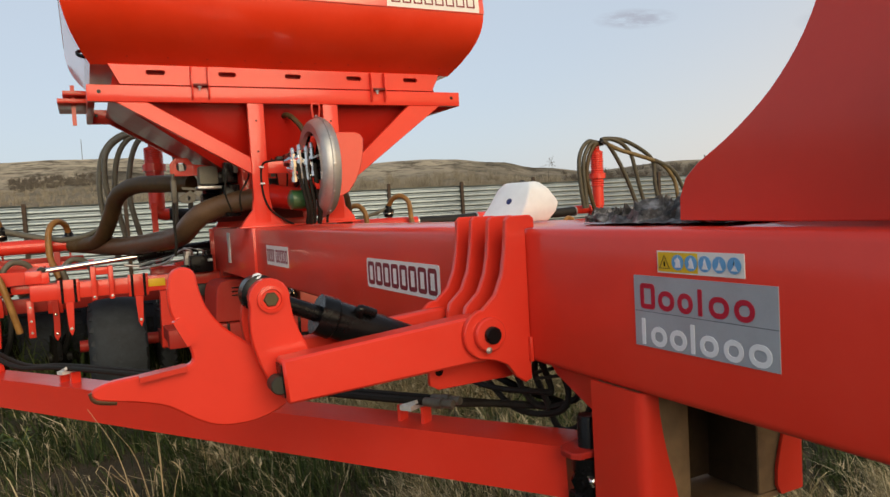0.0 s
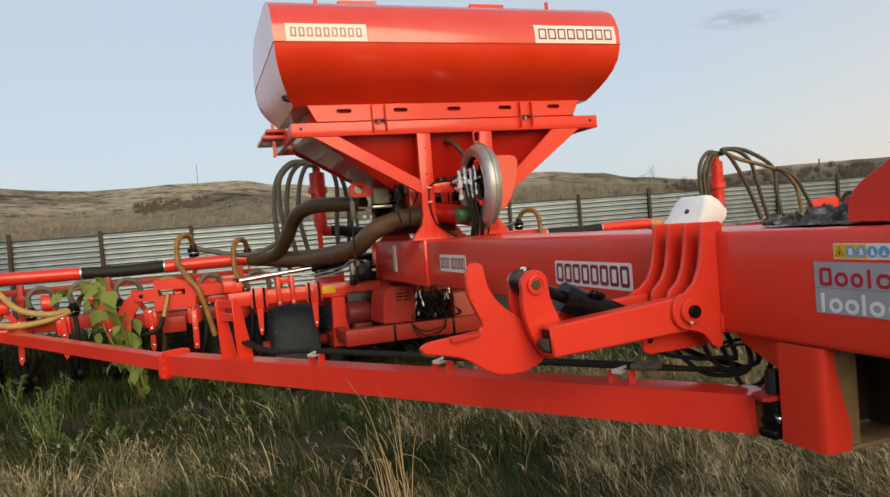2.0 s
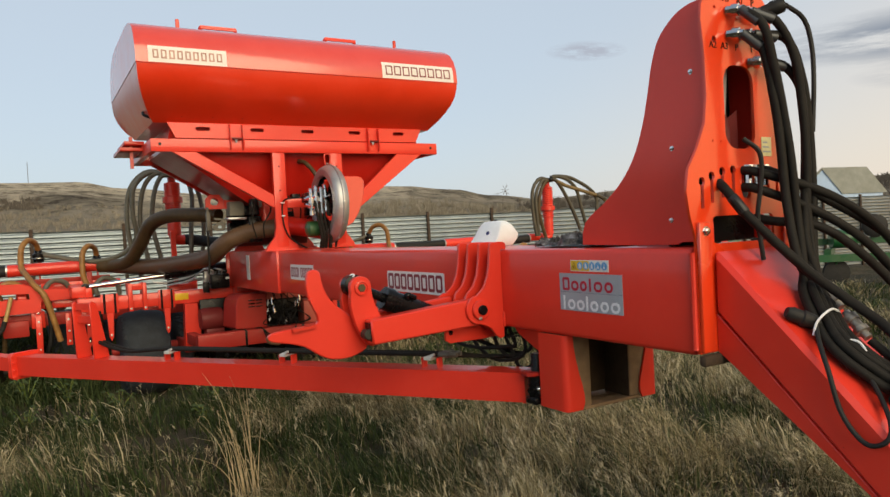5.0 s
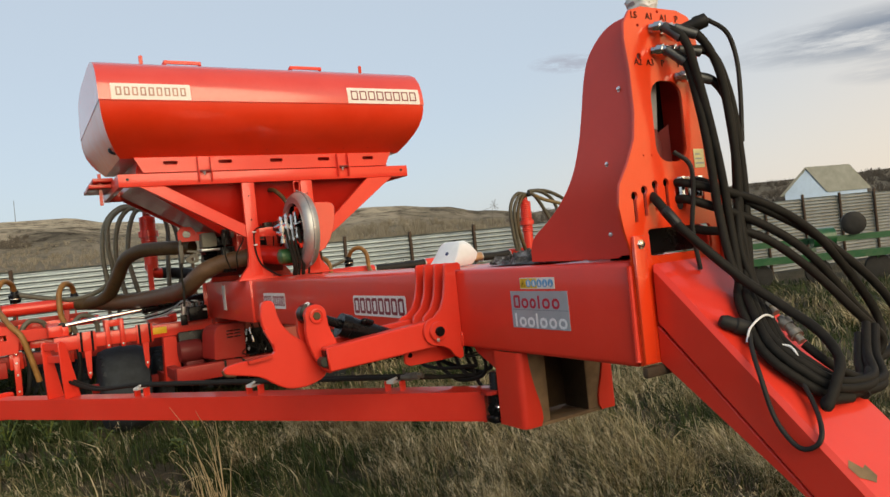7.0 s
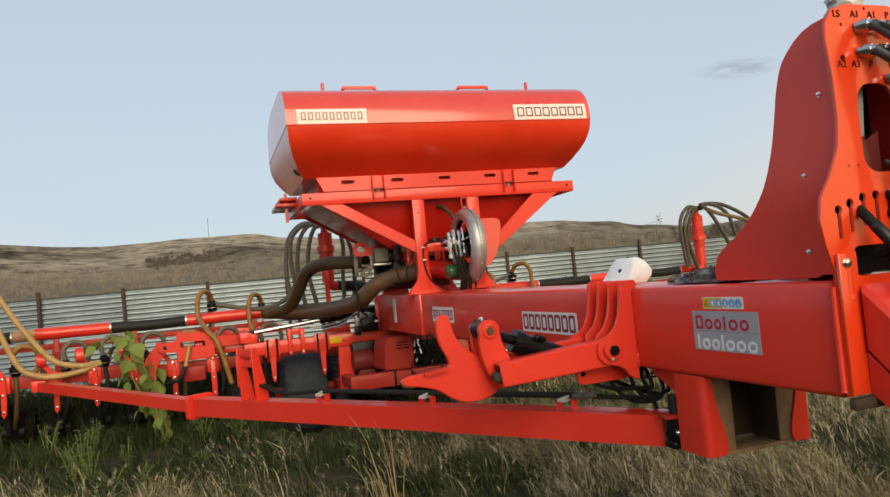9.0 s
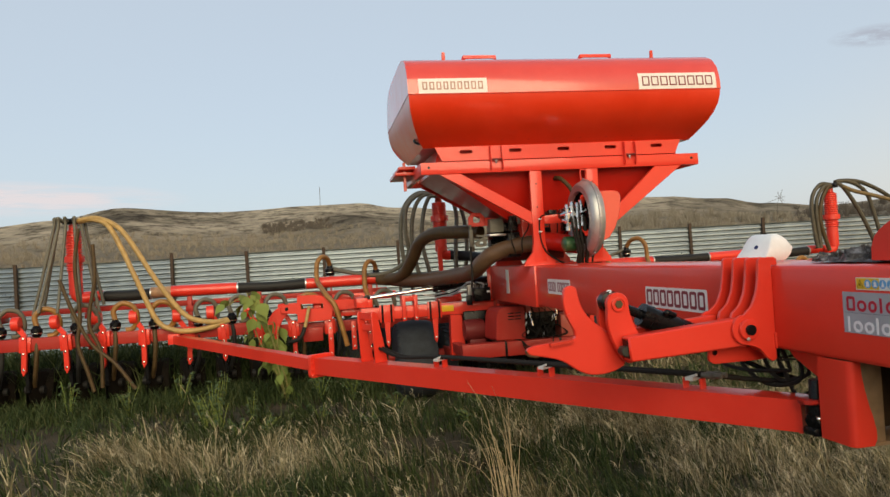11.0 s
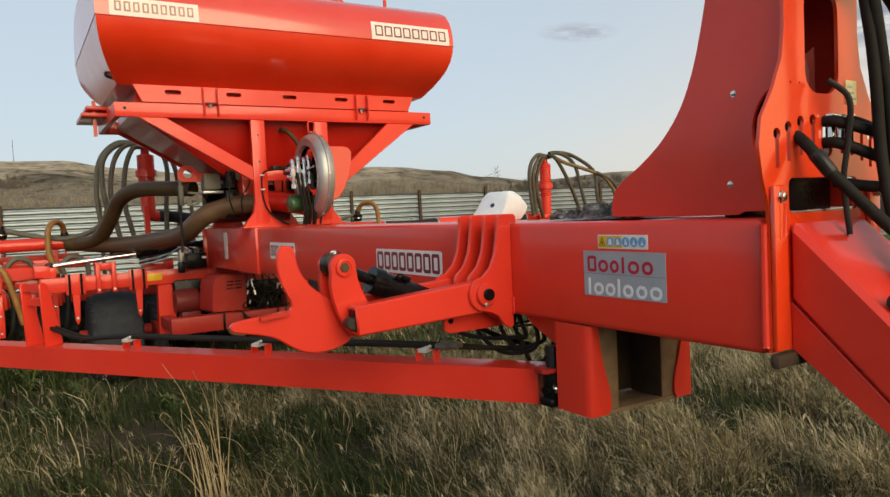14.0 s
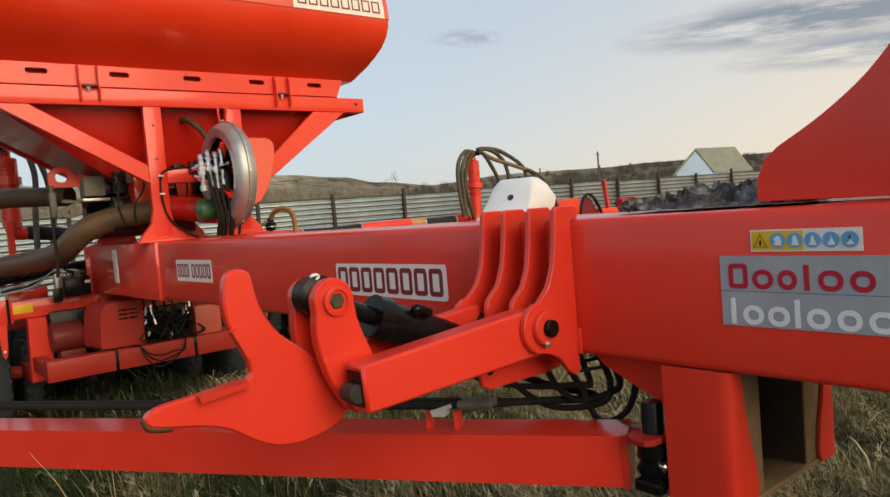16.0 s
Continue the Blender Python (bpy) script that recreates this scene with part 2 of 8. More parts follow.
def plate(outline, thick, plane="xz", at=0.0, holes=(), bev=0.003):
    """A flat plate cut to an outline, with holes through it. plane xz: thick along +y from at; yz: along +x; xy: along +z."""
    bm = bmesh.new()
    edges = []
    for loop in (outline, *holes):
        vs = [bm.verts.new((u, v, 0)) for u, v in loop]
        edges += [bm.edges.new((vs[i - 1], vs[i])) for i in range(len(vs))]
    bmesh.ops.triangle_fill(bm, use_beauty=True, use_dissolve=False, edges=edges)
    if not holes:
        bmesh.ops.dissolve_faces(bm, faces=bm.faces[:])
    geo = bmesh.ops.extrude_face_region(bm, geom=bm.faces[:])
    bmesh.ops.translate(bm, verts=[v for v in geo["geom"] if isinstance(v, bmesh.types.BMVert)], vec=(0, 0, thick))
    bmesh.ops.recalc_face_normals(bm, faces=bm.faces)
    if bev:
        es = [x for x in bm.edges if len(x.link_faces) == 2 and x.calc_face_angle(0) > radians(55)]
        bmesh.ops.bevel(bm, geom=es, offset=bev, segments=1, affect="EDGES", clamp_overlap=True)
    m = {"xz": Matrix(((1, 0, 0, 0), (0, 0, 1, at), (0, 1, 0, 0), (0, 0, 0, 1))),
         "yz": Matrix(((0, 0, 1, at), (1, 0, 0, 0), (0, 1, 0, 0), (0, 0, 0, 1))),
         "xy": Matrix.Translation((0, 0, at))}[plane]
    bm.transform(m)
    return bm


def rounded(x0, x1, z0, z1, r, n=5):
    out = []
    for cx, cz, a0 in ((x1 - r, z1 - r, 0), (x0 + r, z1 - r, 90), (x0 + r, z0 + r, 180), (x1 - r, z0 + r, 270)):
        for i in range(n + 1):
            t = radians(a0 + 90 * i / n)
            out.append((cx + r * math.cos(t), cz + r * math.sin(t)))
    return out


def smooth_line(pts, n=6):
    """Catmull-Rom through the points."""
    P = [Vector(p) for p in pts]
    if len(P) < 3:
        return P
    P = [P[0] * 2 - P[1]] + P + [P[-1] * 2 - P[-2]]
    out = []
    for i in range(1, len(P) - 2):
        for k in range(n):
            t = k / n
            a, b, c, d = P[i - 1:i + 3]
            out.append(0.5 * ((2 * b) + (c - a) * t + (2 * a - 5 * b + 4 * c - d) * t * t + (3 * b - a - 3 * c + d) * t ** 3))
    return out + [P[-2]]


def curve2(pts, n=6, closed=False):
    """A smooth 2D outline through the points."""
    P = [(p[0], p[1], 0) for p in pts]
    return [(v.x, v.y) for v in smooth_line(P, n)]


def tube(pts, r, seg=10, n=6, rib=0.0, pitch=0.02, bm=None):
    """A pipe or hose along a smooth line; rib: depth of its corrugation."""
    bm = bm or bmesh.new()
    L = smooth_line(pts, n)
    if rib:
        fine, d = [L[0]], 0
        for a, b in zip(L, L[1:]):
            k = max(1, round((b - a).length / (pitch / 2)))
            fine += [a.lerp(b, (i + 1) / k) for i in range(k)]
        L = fine
    rings, nrm = [], None
    for i, p in enumerate(L):
        t = (L[min(i + 1, len(L) - 1)] - L[max(i - 1, 0)]).normalized()
        if nrm is None:
            nrm = t.orthogonal().normalized()
        nrm = (nrm - t * nrm.dot(t)).normalized()
        bi = t.cross(nrm)
        rr = (r[0] + (r[1] - r[0]) * i / (len(L) - 1)) if isinstance(r, tuple) else r
        rr -= rib if (rib and i % 2) else 0
        rings.append([bm.verts.new(p + (nrm * math.cos(2 * math.pi * k / seg) + bi * math.sin(2 * math.pi * k / seg)) * rr) for k in range(seg)])
    for A, B in zip(rings, rings[1:]):
        for k in range(seg):
            bm.faces.new((A[k], A[(k + 1) % seg], B[(k + 1) % seg], B[k]))
    bm.faces.new(rings[0])
    bm.faces.new(rings[-1][::-1])
    return bm


def lathe(profile, p0, p1, seg=24):
    """A turned body: (distance along p0 to p1, radius) pairs."""
    bm = bmesh.new()
    rings = []
    for d, r in profile:
        if r < 1e-5:
            rings.append([bm.verts.new((0, d, 0))])
        else:
            rings.append([bm.verts.new((r * math.cos(2 * math.pi * k / seg), d, r * math.sin(2 * math.pi * k / seg))) for k in range(seg)])
    for A, B in zip(rings, rings[1:]):
        for k in range(seg):
            q = [A[k % len(A)], A[(k + 1) % len(A)], B[(k + 1) % len(B)], B[k % len(B)]]
            q = list(dict.fromkeys(q))
            if len(q) > 2:
                bm.faces.new(q)
    for R in (rings[0], rings[-1]):
        if len(R) > 2:
            bm.faces.new(R)
    bm.transform(axes(p0, p1))
    return bm


def cyl(p0, p1, r, seg=16, ch=0.003):
    n = (Vector(p1) - Vector(p0)).length
    ch = min(ch, r * 0.4, n * 0.4)
    return lathe([(0, r - ch), (ch, r), (n - ch, r), (n, r - ch)], p0, p1, seg)


def bolt(parent, p, d, r=0.014, mat=None):
    """A hexagon bolt head on a washer, facing along d."""
    p, d = Vector(p), Vector(d).normalized()
    bm = lathe([(0, r * 1.5), (r * 0.25, r * 1.5), (r * 0.26, r), (r * 0.95, r), (r * 1.05, r * 0.8)], p, p + d, 6)
    return part("bolt", bm, mat or ZINC, parent)


# ---- the seed drill: main frame ----
CX = 0.28                                    # middle of the machine


def mx(x, s):
    """x on the near side (s = 1), or mirrored to the far side of the machine (s = -1)."""
    return x if s > 0 else 2 * CX - x


DULL_STEEL = simple("dull_zinc", (0.12, 0.115, 0.10), 0.55, 0.4, var=0.35, scale=20)
frame_t = thing("seed_drill", "red painted seed drill main beam with tall slotted headstock", "seed drill")

# main beam, a rounded box section
main = part("main_beam", box(0, 0.56, -0.757, 6.22, 1.16, 1.56, 0.022, 3), RED, frame_t)
part("end_cap", box(0.02, 0.54, 6.22, 6.25, 1.18, 1.54, 0.004), RED, frame_t)
part("sleeve", box(-0.022, 0.582, 4.24, 6.10, 1.148, 1.5595, 0.006), RED, frame_t)
part("end_flange", box(-0.06, 0.62, 6.101, 6.13, 1.13, 1.558, 0.004), RED, frame_t)
part("side_strip", box(-0.026, -0.0215, 5.22, 5.34, 1.25, 1.52, 0.001), WHITE_S, frame_t, "dull white side marker strip")

for x in (-0.003, 0.563):
    part("weld_bead", tube([(x, -0.7625, 1.185), (x, -0.7625, 1.30), (x, -0.7625, 1.42), (x, -0.7625, 1.545)], 0.012, 8, 12, 0.0025, 0.014), RED, frame_t)

# headstock plate with its slots
HS = [(0.0, 1.17), (0.0, 1.60), (-0.025, 1.68), (-0.04, 1.77), (-0.025, 1.85), (0.03, 1.93), (0.075, 2.02), (0.09, 2.12), (0.088, 2.28),
      (0.075, 2.40), (0.082, 2.46), (0.115, 2.51), (0.18, 2.53)]
HS = HS + [(0.56 - x, z) for x, z in HS[::-1]]
slot = rounded(0.188, 0.362, 1.928, 2.245, 0.065, 6)
low = rounded(0.095, 0.455, 1.572, 1.675, 0.02, 4)


def keyhole(x, z0, z1):
    out = [(x - 0.0085, z0), (x + 0.0085, z0), (x + 0.0085, z1)]
    for i in range(9):
        t = radians(-60 + 300 * i / 8)
        out.append((x + 0.017 * math.cos(t), z1 + 0.014 + 0.017 * math.sin(t)))
    return out + [(x - 0.0085, z1)]


keys = [keyhole(x, z, z + 0.085) for x, z in ((0.045, 1.705), (0.100, 1.725), (0.160, 1.742), (0.222, 1.748), (0.375, 1.748), (0.430, 1.742), (0.485, 1.725), (0.535, 1.705))]
keys.append(rounded(0.272, 0.322, 1.738, 1.862, 0.02, 4))
pegs = [[(x + r * math.cos(t * math.pi / 5), z + r * math.sin(t * math.pi / 5)) for t in range(10)] for x, z, r in
        ((0.145, 2.335, 0.012), (0.155, 2.455, 0.006), (0.27, 2.515, 0.006), (0.115, 1.955, 0.004), (0.16, 1.955, 0.004))]
head = part("headstock_plate", plate(HS, 0.012, "xz", -0.780, [slot, low, *keys, *pegs], 0.002), RED_GLOSS, frame_t)
for s in (1, -1):
    a, b = sorted((mx(0.0, s), mx(0.062, s)))
    part("edge_strip", box(a, b, -0.798, -0.7805, 1.175, 1.655, 0.006), RED_GLOSS, head)
    bolt(head, (mx(0.032, s), -0.798, 1.622), (0, -1, 0), 0.013, CHROME)
# stamped letters above the hose ports
for txt, x, z in (("LS", 0.12, 2.482), ("A1", 0.20, 2.482), ("A1", 0.28, 2.482), ("P", 0.365, 2.482), ("A2", 0.115, 2.302), ("A3", 0.18, 2.302), ("P", 0.262, 2.302), ("T", 0.35, 2.302)):
    cu = bpy.data.curves.new("stamp", "FONT")
    cu.body, cu.size, cu.extrude = txt, 0.036, 0.001
    tmp = new("stamp", cu)
    dg = bpy.context.evaluated_depsgraph_get()
    me = bpy.data.meshes.new_from_object(tmp.evaluated_get(dg))
    bpy.data.objects.remove(tmp)
    me.transform(pose(x, -0.7815, z, 90, 0, 0))
    me.materials.append(BLACKP)
    st = new("stamped_letters", me)
    st.parent = head
part("rating_plate", box(0.395, 0.455, -0.7835, -0.780, 1.90, 1.975, 0.001), simple("pale_label", (0.72, 0.66, 0.36), 0.5, var=0.15, scale=40), head, "pale yellow rating plate")
for k in range(3):
    part("printed_mark", box(0.402, 0.448 - 0.01 * k, -0.7845, -0.7834, 1.915 + 0.018 * k, 1.921 + 0.018 * k, 0), GREY_S, head)

# curved side cheeks behind the headstock
CH = [(-0.045, 1.575), (-0.047, 1.63), (-0.066, 1.675)] + curve2([(-0.102, 1.705), (-0.205, 1.765), (-0.305, 1.842), (-0.385, 1.94), (-0.44, 2.06), (-0.475, 2.18), (-0.505, 2.30), (-0.545, 2.39), (-0.62, 2.455), (-0.69, 2.482), (-0.767, 2.488)], 4)
CH += [(-0.767, 1.962)] + curve2([(-0.74, 1.955), (-0.70, 1.93), (-0.672, 1.89), (-0.66, 1.845), (-0.66, 1.79), (-0.672, 1.74), (-0.70, 1.70), (-0.73, 1.675)], 3) + [(-0.767, 1.655), (-0.767, 1.58), (-0.62, 1.58), (-0.60, 1.570), (-0.35, 1.570)]
for s in (1, -1):
    x0 = 0.105 if s > 0 else 0.445
    ck = part("cheek_plate", plate(CH, 0.012, "yz", x0, [], 0.002), RED, frame_t)
    for y, z in ((-0.70, 2.228), (-0.595, 1.95), (-0.576, 1.668)):
        bolt(ck, (x0 - 0.001 if s > 0 else x0 + 0.013, y, z), (-s, 0, 0), 0.0075, CHROME)
# added black panels put the headstock's inner shade into their colour
part("shade_web", box(0.13, 0.43, -0.55, -0.53, 1.561, 1.75, 0.003), BLACKP, frame_t)
part("shade_panel", box(0.1175, 0.4445, -0.605, -0.595, 1.60, 2.44, 0.002), simple("interior_shade", (0.012, 0.010, 0.010), 0.85, spec=0.1), frame_t, "dark panel for the shade inside the headstock")
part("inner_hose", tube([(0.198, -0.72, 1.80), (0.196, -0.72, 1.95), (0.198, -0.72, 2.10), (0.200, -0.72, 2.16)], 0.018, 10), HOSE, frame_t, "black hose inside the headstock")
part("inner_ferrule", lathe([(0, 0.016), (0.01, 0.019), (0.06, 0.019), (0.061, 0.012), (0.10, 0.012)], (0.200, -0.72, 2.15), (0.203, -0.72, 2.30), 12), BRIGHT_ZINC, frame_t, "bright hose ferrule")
part("inner_wedge", plate([(0.234, 2.13), (0.293, 2.30), (0.315, 2.30), (0.289, 2.056), (0.205, 1.98), (0.215, 2.05)], 0.004, "xz", -0.705, [], 0.001), simple("grey_wedge", (0.30, 0.30, 0.31), 0.6), frame_t, "dull grey wedge inside the headstock")
# red darkened in the colour for the shade low in the slot
part("inner_bracket", plate([(0.16, 1.98), (0.205, 1.98), (0.289, 2.056), (0.35, 2.09), (0.35, 1.90), (0.16, 1.90)], 0.004, "xz", -0.712, [], 0.001), simple("slot_shade_red", (0.13, 0.012, 0.012), 0.6), frame_t, "dark red inner plate, shade in its colour")
# another added black panel, for the shade behind the low opening
part("low_shade", box(0.119, 0.443, -0.70, -0.69, 1.575, 1.775, 0.003), BLACKP, frame_t, "black panel for the shade in the low opening")
part("mast_pipe", cyl((0.30, -0.68, 2.30), (0.30, -0.68, 2.85), 0.05, 20), simple("dull_pipe", (0.42, 0.40, 0.37), 0.5, 0.4, scale=20), frame_t, "grey galvanised mast pipe")

wr = bmesh.new()
wrings = []
for k in range(12):
    zz = 2.525 + 0.012 * k
    ring = []
    for j in range(22):
        an = 2 * math.pi * j / 22
        rr = 0.058 + 0.022 * noise.noise(Vector((math.cos(an) * 2.2, math.sin(an) * 2.2, k * 0.8))) + 0.012 * noise.noise(Vector((math.cos(an) * 6, math.sin(an) * 6, k * 1.7))) + (0.012 if k in (0, 11) else 0)
        ring.append(wr.verts.new((0.30 + rr * math.cos(an), -0.68 + rr * math.sin(an), zz + 0.012 * noise.noise(Vector((an * 2, k, 3))))))
    wrings.append(ring)
for ra, rb in zip(wrings, wrings[1:]):
    for j in range(22):
        wr.faces.new((ra[j], ra[(j + 1) % 22], rb[(j + 1) % 22], rb[j]))
wrap = thing("plastic_wrap", "torn white plastic film wrapped round the mast pipe", "plastic film")
part("film", wr, simple("torn_white_film", (0.62, 0.62, 0.62), 0.35, var=0.2, scale=30), wrap, sharp=60)

# sloping tongue
TG = [(-0.781, 1.552), (-0.83, 1.51), (-2.30, 0.115), (-2.30, 0.0), (-2.19, 0.0), (-0.781, 1.318)]
tg = part("tongue", plate(TG, 0.39, "yz", 0.085, [], 0.016), RED, frame_t)
part("gusset_box", plate([(-0.781, 1.312), (-1.46, 0.682), (-1.40, 0.73), (-0.781, 1.17)], 0.374, "yz", 0.093, [], 0.004), RED, tg)
part("scuff", plate([(-1.95, 0.63), (-1.99, 0.60), (-2.02, 0.61), (-1.99, 0.645)], 0.0015, "yz", 0.0838, [], 0), MUD, tg, "scraped bare patch")
sc = bmesh.new()
sc.faces.new([sc.verts.new((x, y, 1.51 + 0.949 * (y + 0.83) + 0.0025)) for x, y in ((0.098, -1.462), (0.125, -1.448), (0.150, -1.475), (0.172, -1.47), (0.178, -1.50), (0.150, -1.512), (0.128, -1.50), (0.104, -1.49))])
part("scuff", sc, MUD, tg, "scraped bare patch")
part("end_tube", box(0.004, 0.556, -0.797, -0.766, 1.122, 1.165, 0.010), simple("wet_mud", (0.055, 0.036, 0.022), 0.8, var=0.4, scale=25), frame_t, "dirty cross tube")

# stand under the beam: two legs of bent plate with flared front lips
def stand_leg(s):
    """A folded leg: flat outer side, rounded front corner and a lip that widens downwards."""
    bm = bmesh.new()
    rows = []
    for z, lip in ((1.159, 0.026), (1.10, 0.030), (1.04, 0.040), (0.98, 0.054), (0.92, 0.072), (0.87, 0.083), (0.83, 0.084), (0.802, 0.070)):
        pts = [(0.0, 0.19), (0.0, 0.10), (0.0, 0.03)] + [(0.026 - 0.026 * math.cos(radians(a)), 0.026 - 0.030 * math.sin(radians(a))) for a in (30, 60, 90)] + [(0.026 + lip * 0.5, -0.004), (0.026 + lip, -0.004)]
        rows.append([bm.verts.new((x if s > 0 else 0.588 - x * 1.10, y, z)) for x, y in pts])
    for A, B2 in zip(rows, rows[1:]):
        for i in range(len(A) - 1):
            bm.faces.new((A[i], A[i + 1], B2[i + 1], B2[i]))
    bmesh.ops.recalc_face_normals(bm, faces=bm.faces)
    bmesh.ops.solidify(bm, geom=bm.faces[:], thickness=0.010)
    return bm


for s in (1, -1):
    leg = part("stand_leg", stand_leg(s), RED, frame_t, sharp=50)
    if s > 0:
        part("leg_core", box(0.0125, 0.162, 0.0085, 0.186, 0.813, 1.158, 0.004), MUD, leg, "bare mud-filmed leg core")
    else:
        part("leg_core", box(0.409, 0.5755, 0.0085, 0.186, 0.813, 1.158, 0.004), MUD, leg, "bare mud-filmed leg core")
        # inner face coloured dark to stand for its shade
        part("leg_inner", box(0.405, 0.4085, 0.012, 0.184, 0.814, 1.157, 0.001), LEG_SHADE, leg, "dark brown inner face, shade in its colour")
# added sheet, dark in place of the shaded gap between the legs
part("gap_sheet", box(0.163, 0.404, 0.176, 0.186, 0.822, 1.158, 0.002), LEG_SHADE, frame_t, "dark sheet added for the shaded gap")
part("foot_plate", box(0.012, 0.578, 0.006, 0.215, 0.796, 0.812, 0.003), MUD, frame_t, "muddy foot plate")
part("gusset", plate([(0.205, 1.158), (0.47, 1.158), (0.43, 1.12), (0.205, 1.02)], 0.05, "yz", 0.06, [], 0.003), RED, frame_t)
hinge = part("hinge_plate", plate([(-0.05, 0.225), (-0.03, 0.206), (0.13, 0.206), (0.13, 0.30), (0.03, 0.315), (-0.03, 0.30), (-0.05, 0.27)], 0.018, "xy", 0.942, [], 0.003), RED_SHADE, frame_t)
part("hinge_block", box(-0.02, 0.13, 0.206, 0.29, 0.80, 0.835, 0.008), BLACKP, frame_t, "greasy black hinge block")
part("hinge_pin", lathe([(0, 0.024), (0.006, 0.030), (0.245, 0.030), (0.252, 0.026)], (0.03, 0.25, 0.795), (0.03, 0.25, 1.5), 18), BLACKP, hinge, "greasy black hinge pin")
part("pin_collar", lathe([(0, 0.034), (0.006, 0.048), (0.05, 0.048), (0.056, 0.034)], (0.03, 0.25, 0.885), (0.03, 0.25, 1.5), 18), BLACKP, hinge)
nut = part("pivot_nut", lathe([(0, 0.046), (0.035, 0.046), (0.045, 0.036), (0.046, 0.018), (0.056, 0.016), (0.057, 0)], (0.035, 0.25, 0.862), (-0.9, 0.0, 0.862), 6), BLACKP, hinge, "greasy black nut")
part("grease_nipple", lathe([(0, 0.007), (0.008, 0.011), (0.018, 0.006), (0.024, 0.008), (0.03, 0)], (0.010, 0.215, 0.880), (-0.06, 0.13, 0.880), 10), CHROME, hinge)

# printed stickers along the beam: plain shapes stand in for the lettering
def ring_mark(y, z0, w, h, t, mat, parent, kind="ring", x=-0.0042):
    """A printed shape on the beam's side that starts at y and runs towards -y: ring, frame or bar."""
    if kind == "bar":
        return part("printed_mark", plate(rounded(y - t, y, z0, z0 + h, t * 0.12, 2), 0.0012, "yz", x, [], 0), mat, parent)
    r = min(w / 2 if kind == "ring" else t * 0.9, h / 2) * 0.98
    hole = rounded(y - w + t, y - t, z0 + t, z0 + h - t, max(0.002, r - t), 5)
    return part("printed_mark", plate(rounded(y - w, y, z0, z0 + h, r, 6), 0.0012, "yz", x, [hole], 0), mat, parent)


st = part("sticker", plate(rounded(1.06, 1.825, 1.29, 1.424, 0.014), 0.0025, "yz", -0.0025, [], 0), WHITE_S, frame_t, "white sticker with maroon lettering shapes")
for k, kd in enumerate(("frame",) * 8):
    ring_mark(1.808 - 0.0925 * k, 1.305, 0.078, 0.104, 0.019, MAROON, st, kd, -0.0036)
st = part("sticker", plate(rounded(3.28, 3.89, 1.30, 1.438, 0.012), 0.0025, "yz", -0.0025, [], 0), WHITE_S, frame_t, "white sticker with maroon lettering shapes")
for k, kd in enumerate(("frame", "frame", "frame", "bar", "frame", "frame", "frame", "frame", "frame")):
    ring_mark(3.868 - 0.0645 * k, 1.325, 0.052, 0.088, 0.014, MAROON, st, kd, -0.0036)
st = part("sticker", box(-0.0028, -0.0005, -0.396, 0.003, 1.284, 1.452, 0), GREY_S, frame_t, "grey sticker with red and silver lettering shapes")
part("printed_mark", box(-0.0034, -0.0027, -0.396, 0.003, 1.3668, 1.3682, 0), simple("joint_shade", (0.10, 0.11, 0.12), 0.5), st)
REDP = simple("red_print", (0.42, 0.012, 0.035), 0.4, var=0.06)
for y, w, hh, kd in ((-0.019, 0.047, 0.060, "frame"), (-0.077, 0.050, 0.046, "ring"), (-0.137, 0.044, 0.046, "ring"), (-0.196, 0.012, 0.058, "bar"), (-0.226, 0.053, 0.046, "ring"), (-0.292, 0.050, 0.046, "ring")):
    ring_mark(y, 1.374, w, hh, 0.0115, REDP, st, kd)
for y, w, hh, kd in ((-0.020, 0.012, 0.062, "bar"), (-0.050, 0.050, 0.046, "ring"), (-0.110, 0.050, 0.046, "ring"), (-0.172, 0.012, 0.064, "bar"), (-0.198, 0.050, 0.046, "ring"), (-0.262, 0.050, 0.046, "ring"), (-0.325, 0.054, 0.046, "ring")):
    ring_mark(y, 1.2885, w, hh, 0.0115, SILVER_S, st, kd)
st = part("sticker", box(-0.0028, -0.0005, -0.320, -0.078, 1.462, 1.512, 0), WHITE_S, frame_t, "yellow and white warning sticker with blue pictogram discs")
part("printed_mark", box(-0.0035, -0.0027, -0.199, -0.081, 1.465, 1.509, 0), YELLOW_S, st)
part("printed_mark", plate([(-0.085, 1.472), (-0.118, 1.472), (-0.1015, 1.503)], 0.001, "yz", -0.0045, [[(-0.088, 1.4735), (-0.115, 1.4735), (-0.1015, 1.4995)]], 0), simple("ochre_print", (0.20, 0.12, 0.02), 0.5), st)
part("printed_mark", box(-0.0045, -0.0035, -0.1035, -0.0995, 1.4765, 1.488, 0), BLACKP, st)
for k in range(5):
    yc = -0.142 - 0.0385 * k
    disc = part("printed_mark", cyl((-0.0034, yc, 1.487), (-0.0046, yc, 1.487), 0.0175, 20, 0), BLUE_S, st)
    pic = [(yc - 0.009, 1.476), (yc + 0.008, 1.476), (yc + 0.005 - 0.001 * k, 1.485), (yc + 0.009 - 0.003 * k, 1.491), (yc - 0.001, 1.499), (yc - 0.007 + 0.002 * k, 1.492)]
    part("pictogram", plate(pic, 0.0008, "yz", -0.0053, [], 0), SILVER_S, disc)

# ---- locking hook beside the beam ----
hook = thing("locking_hook", "bright red folding-arm locking hook with black hydraulic cylinder", "hook")
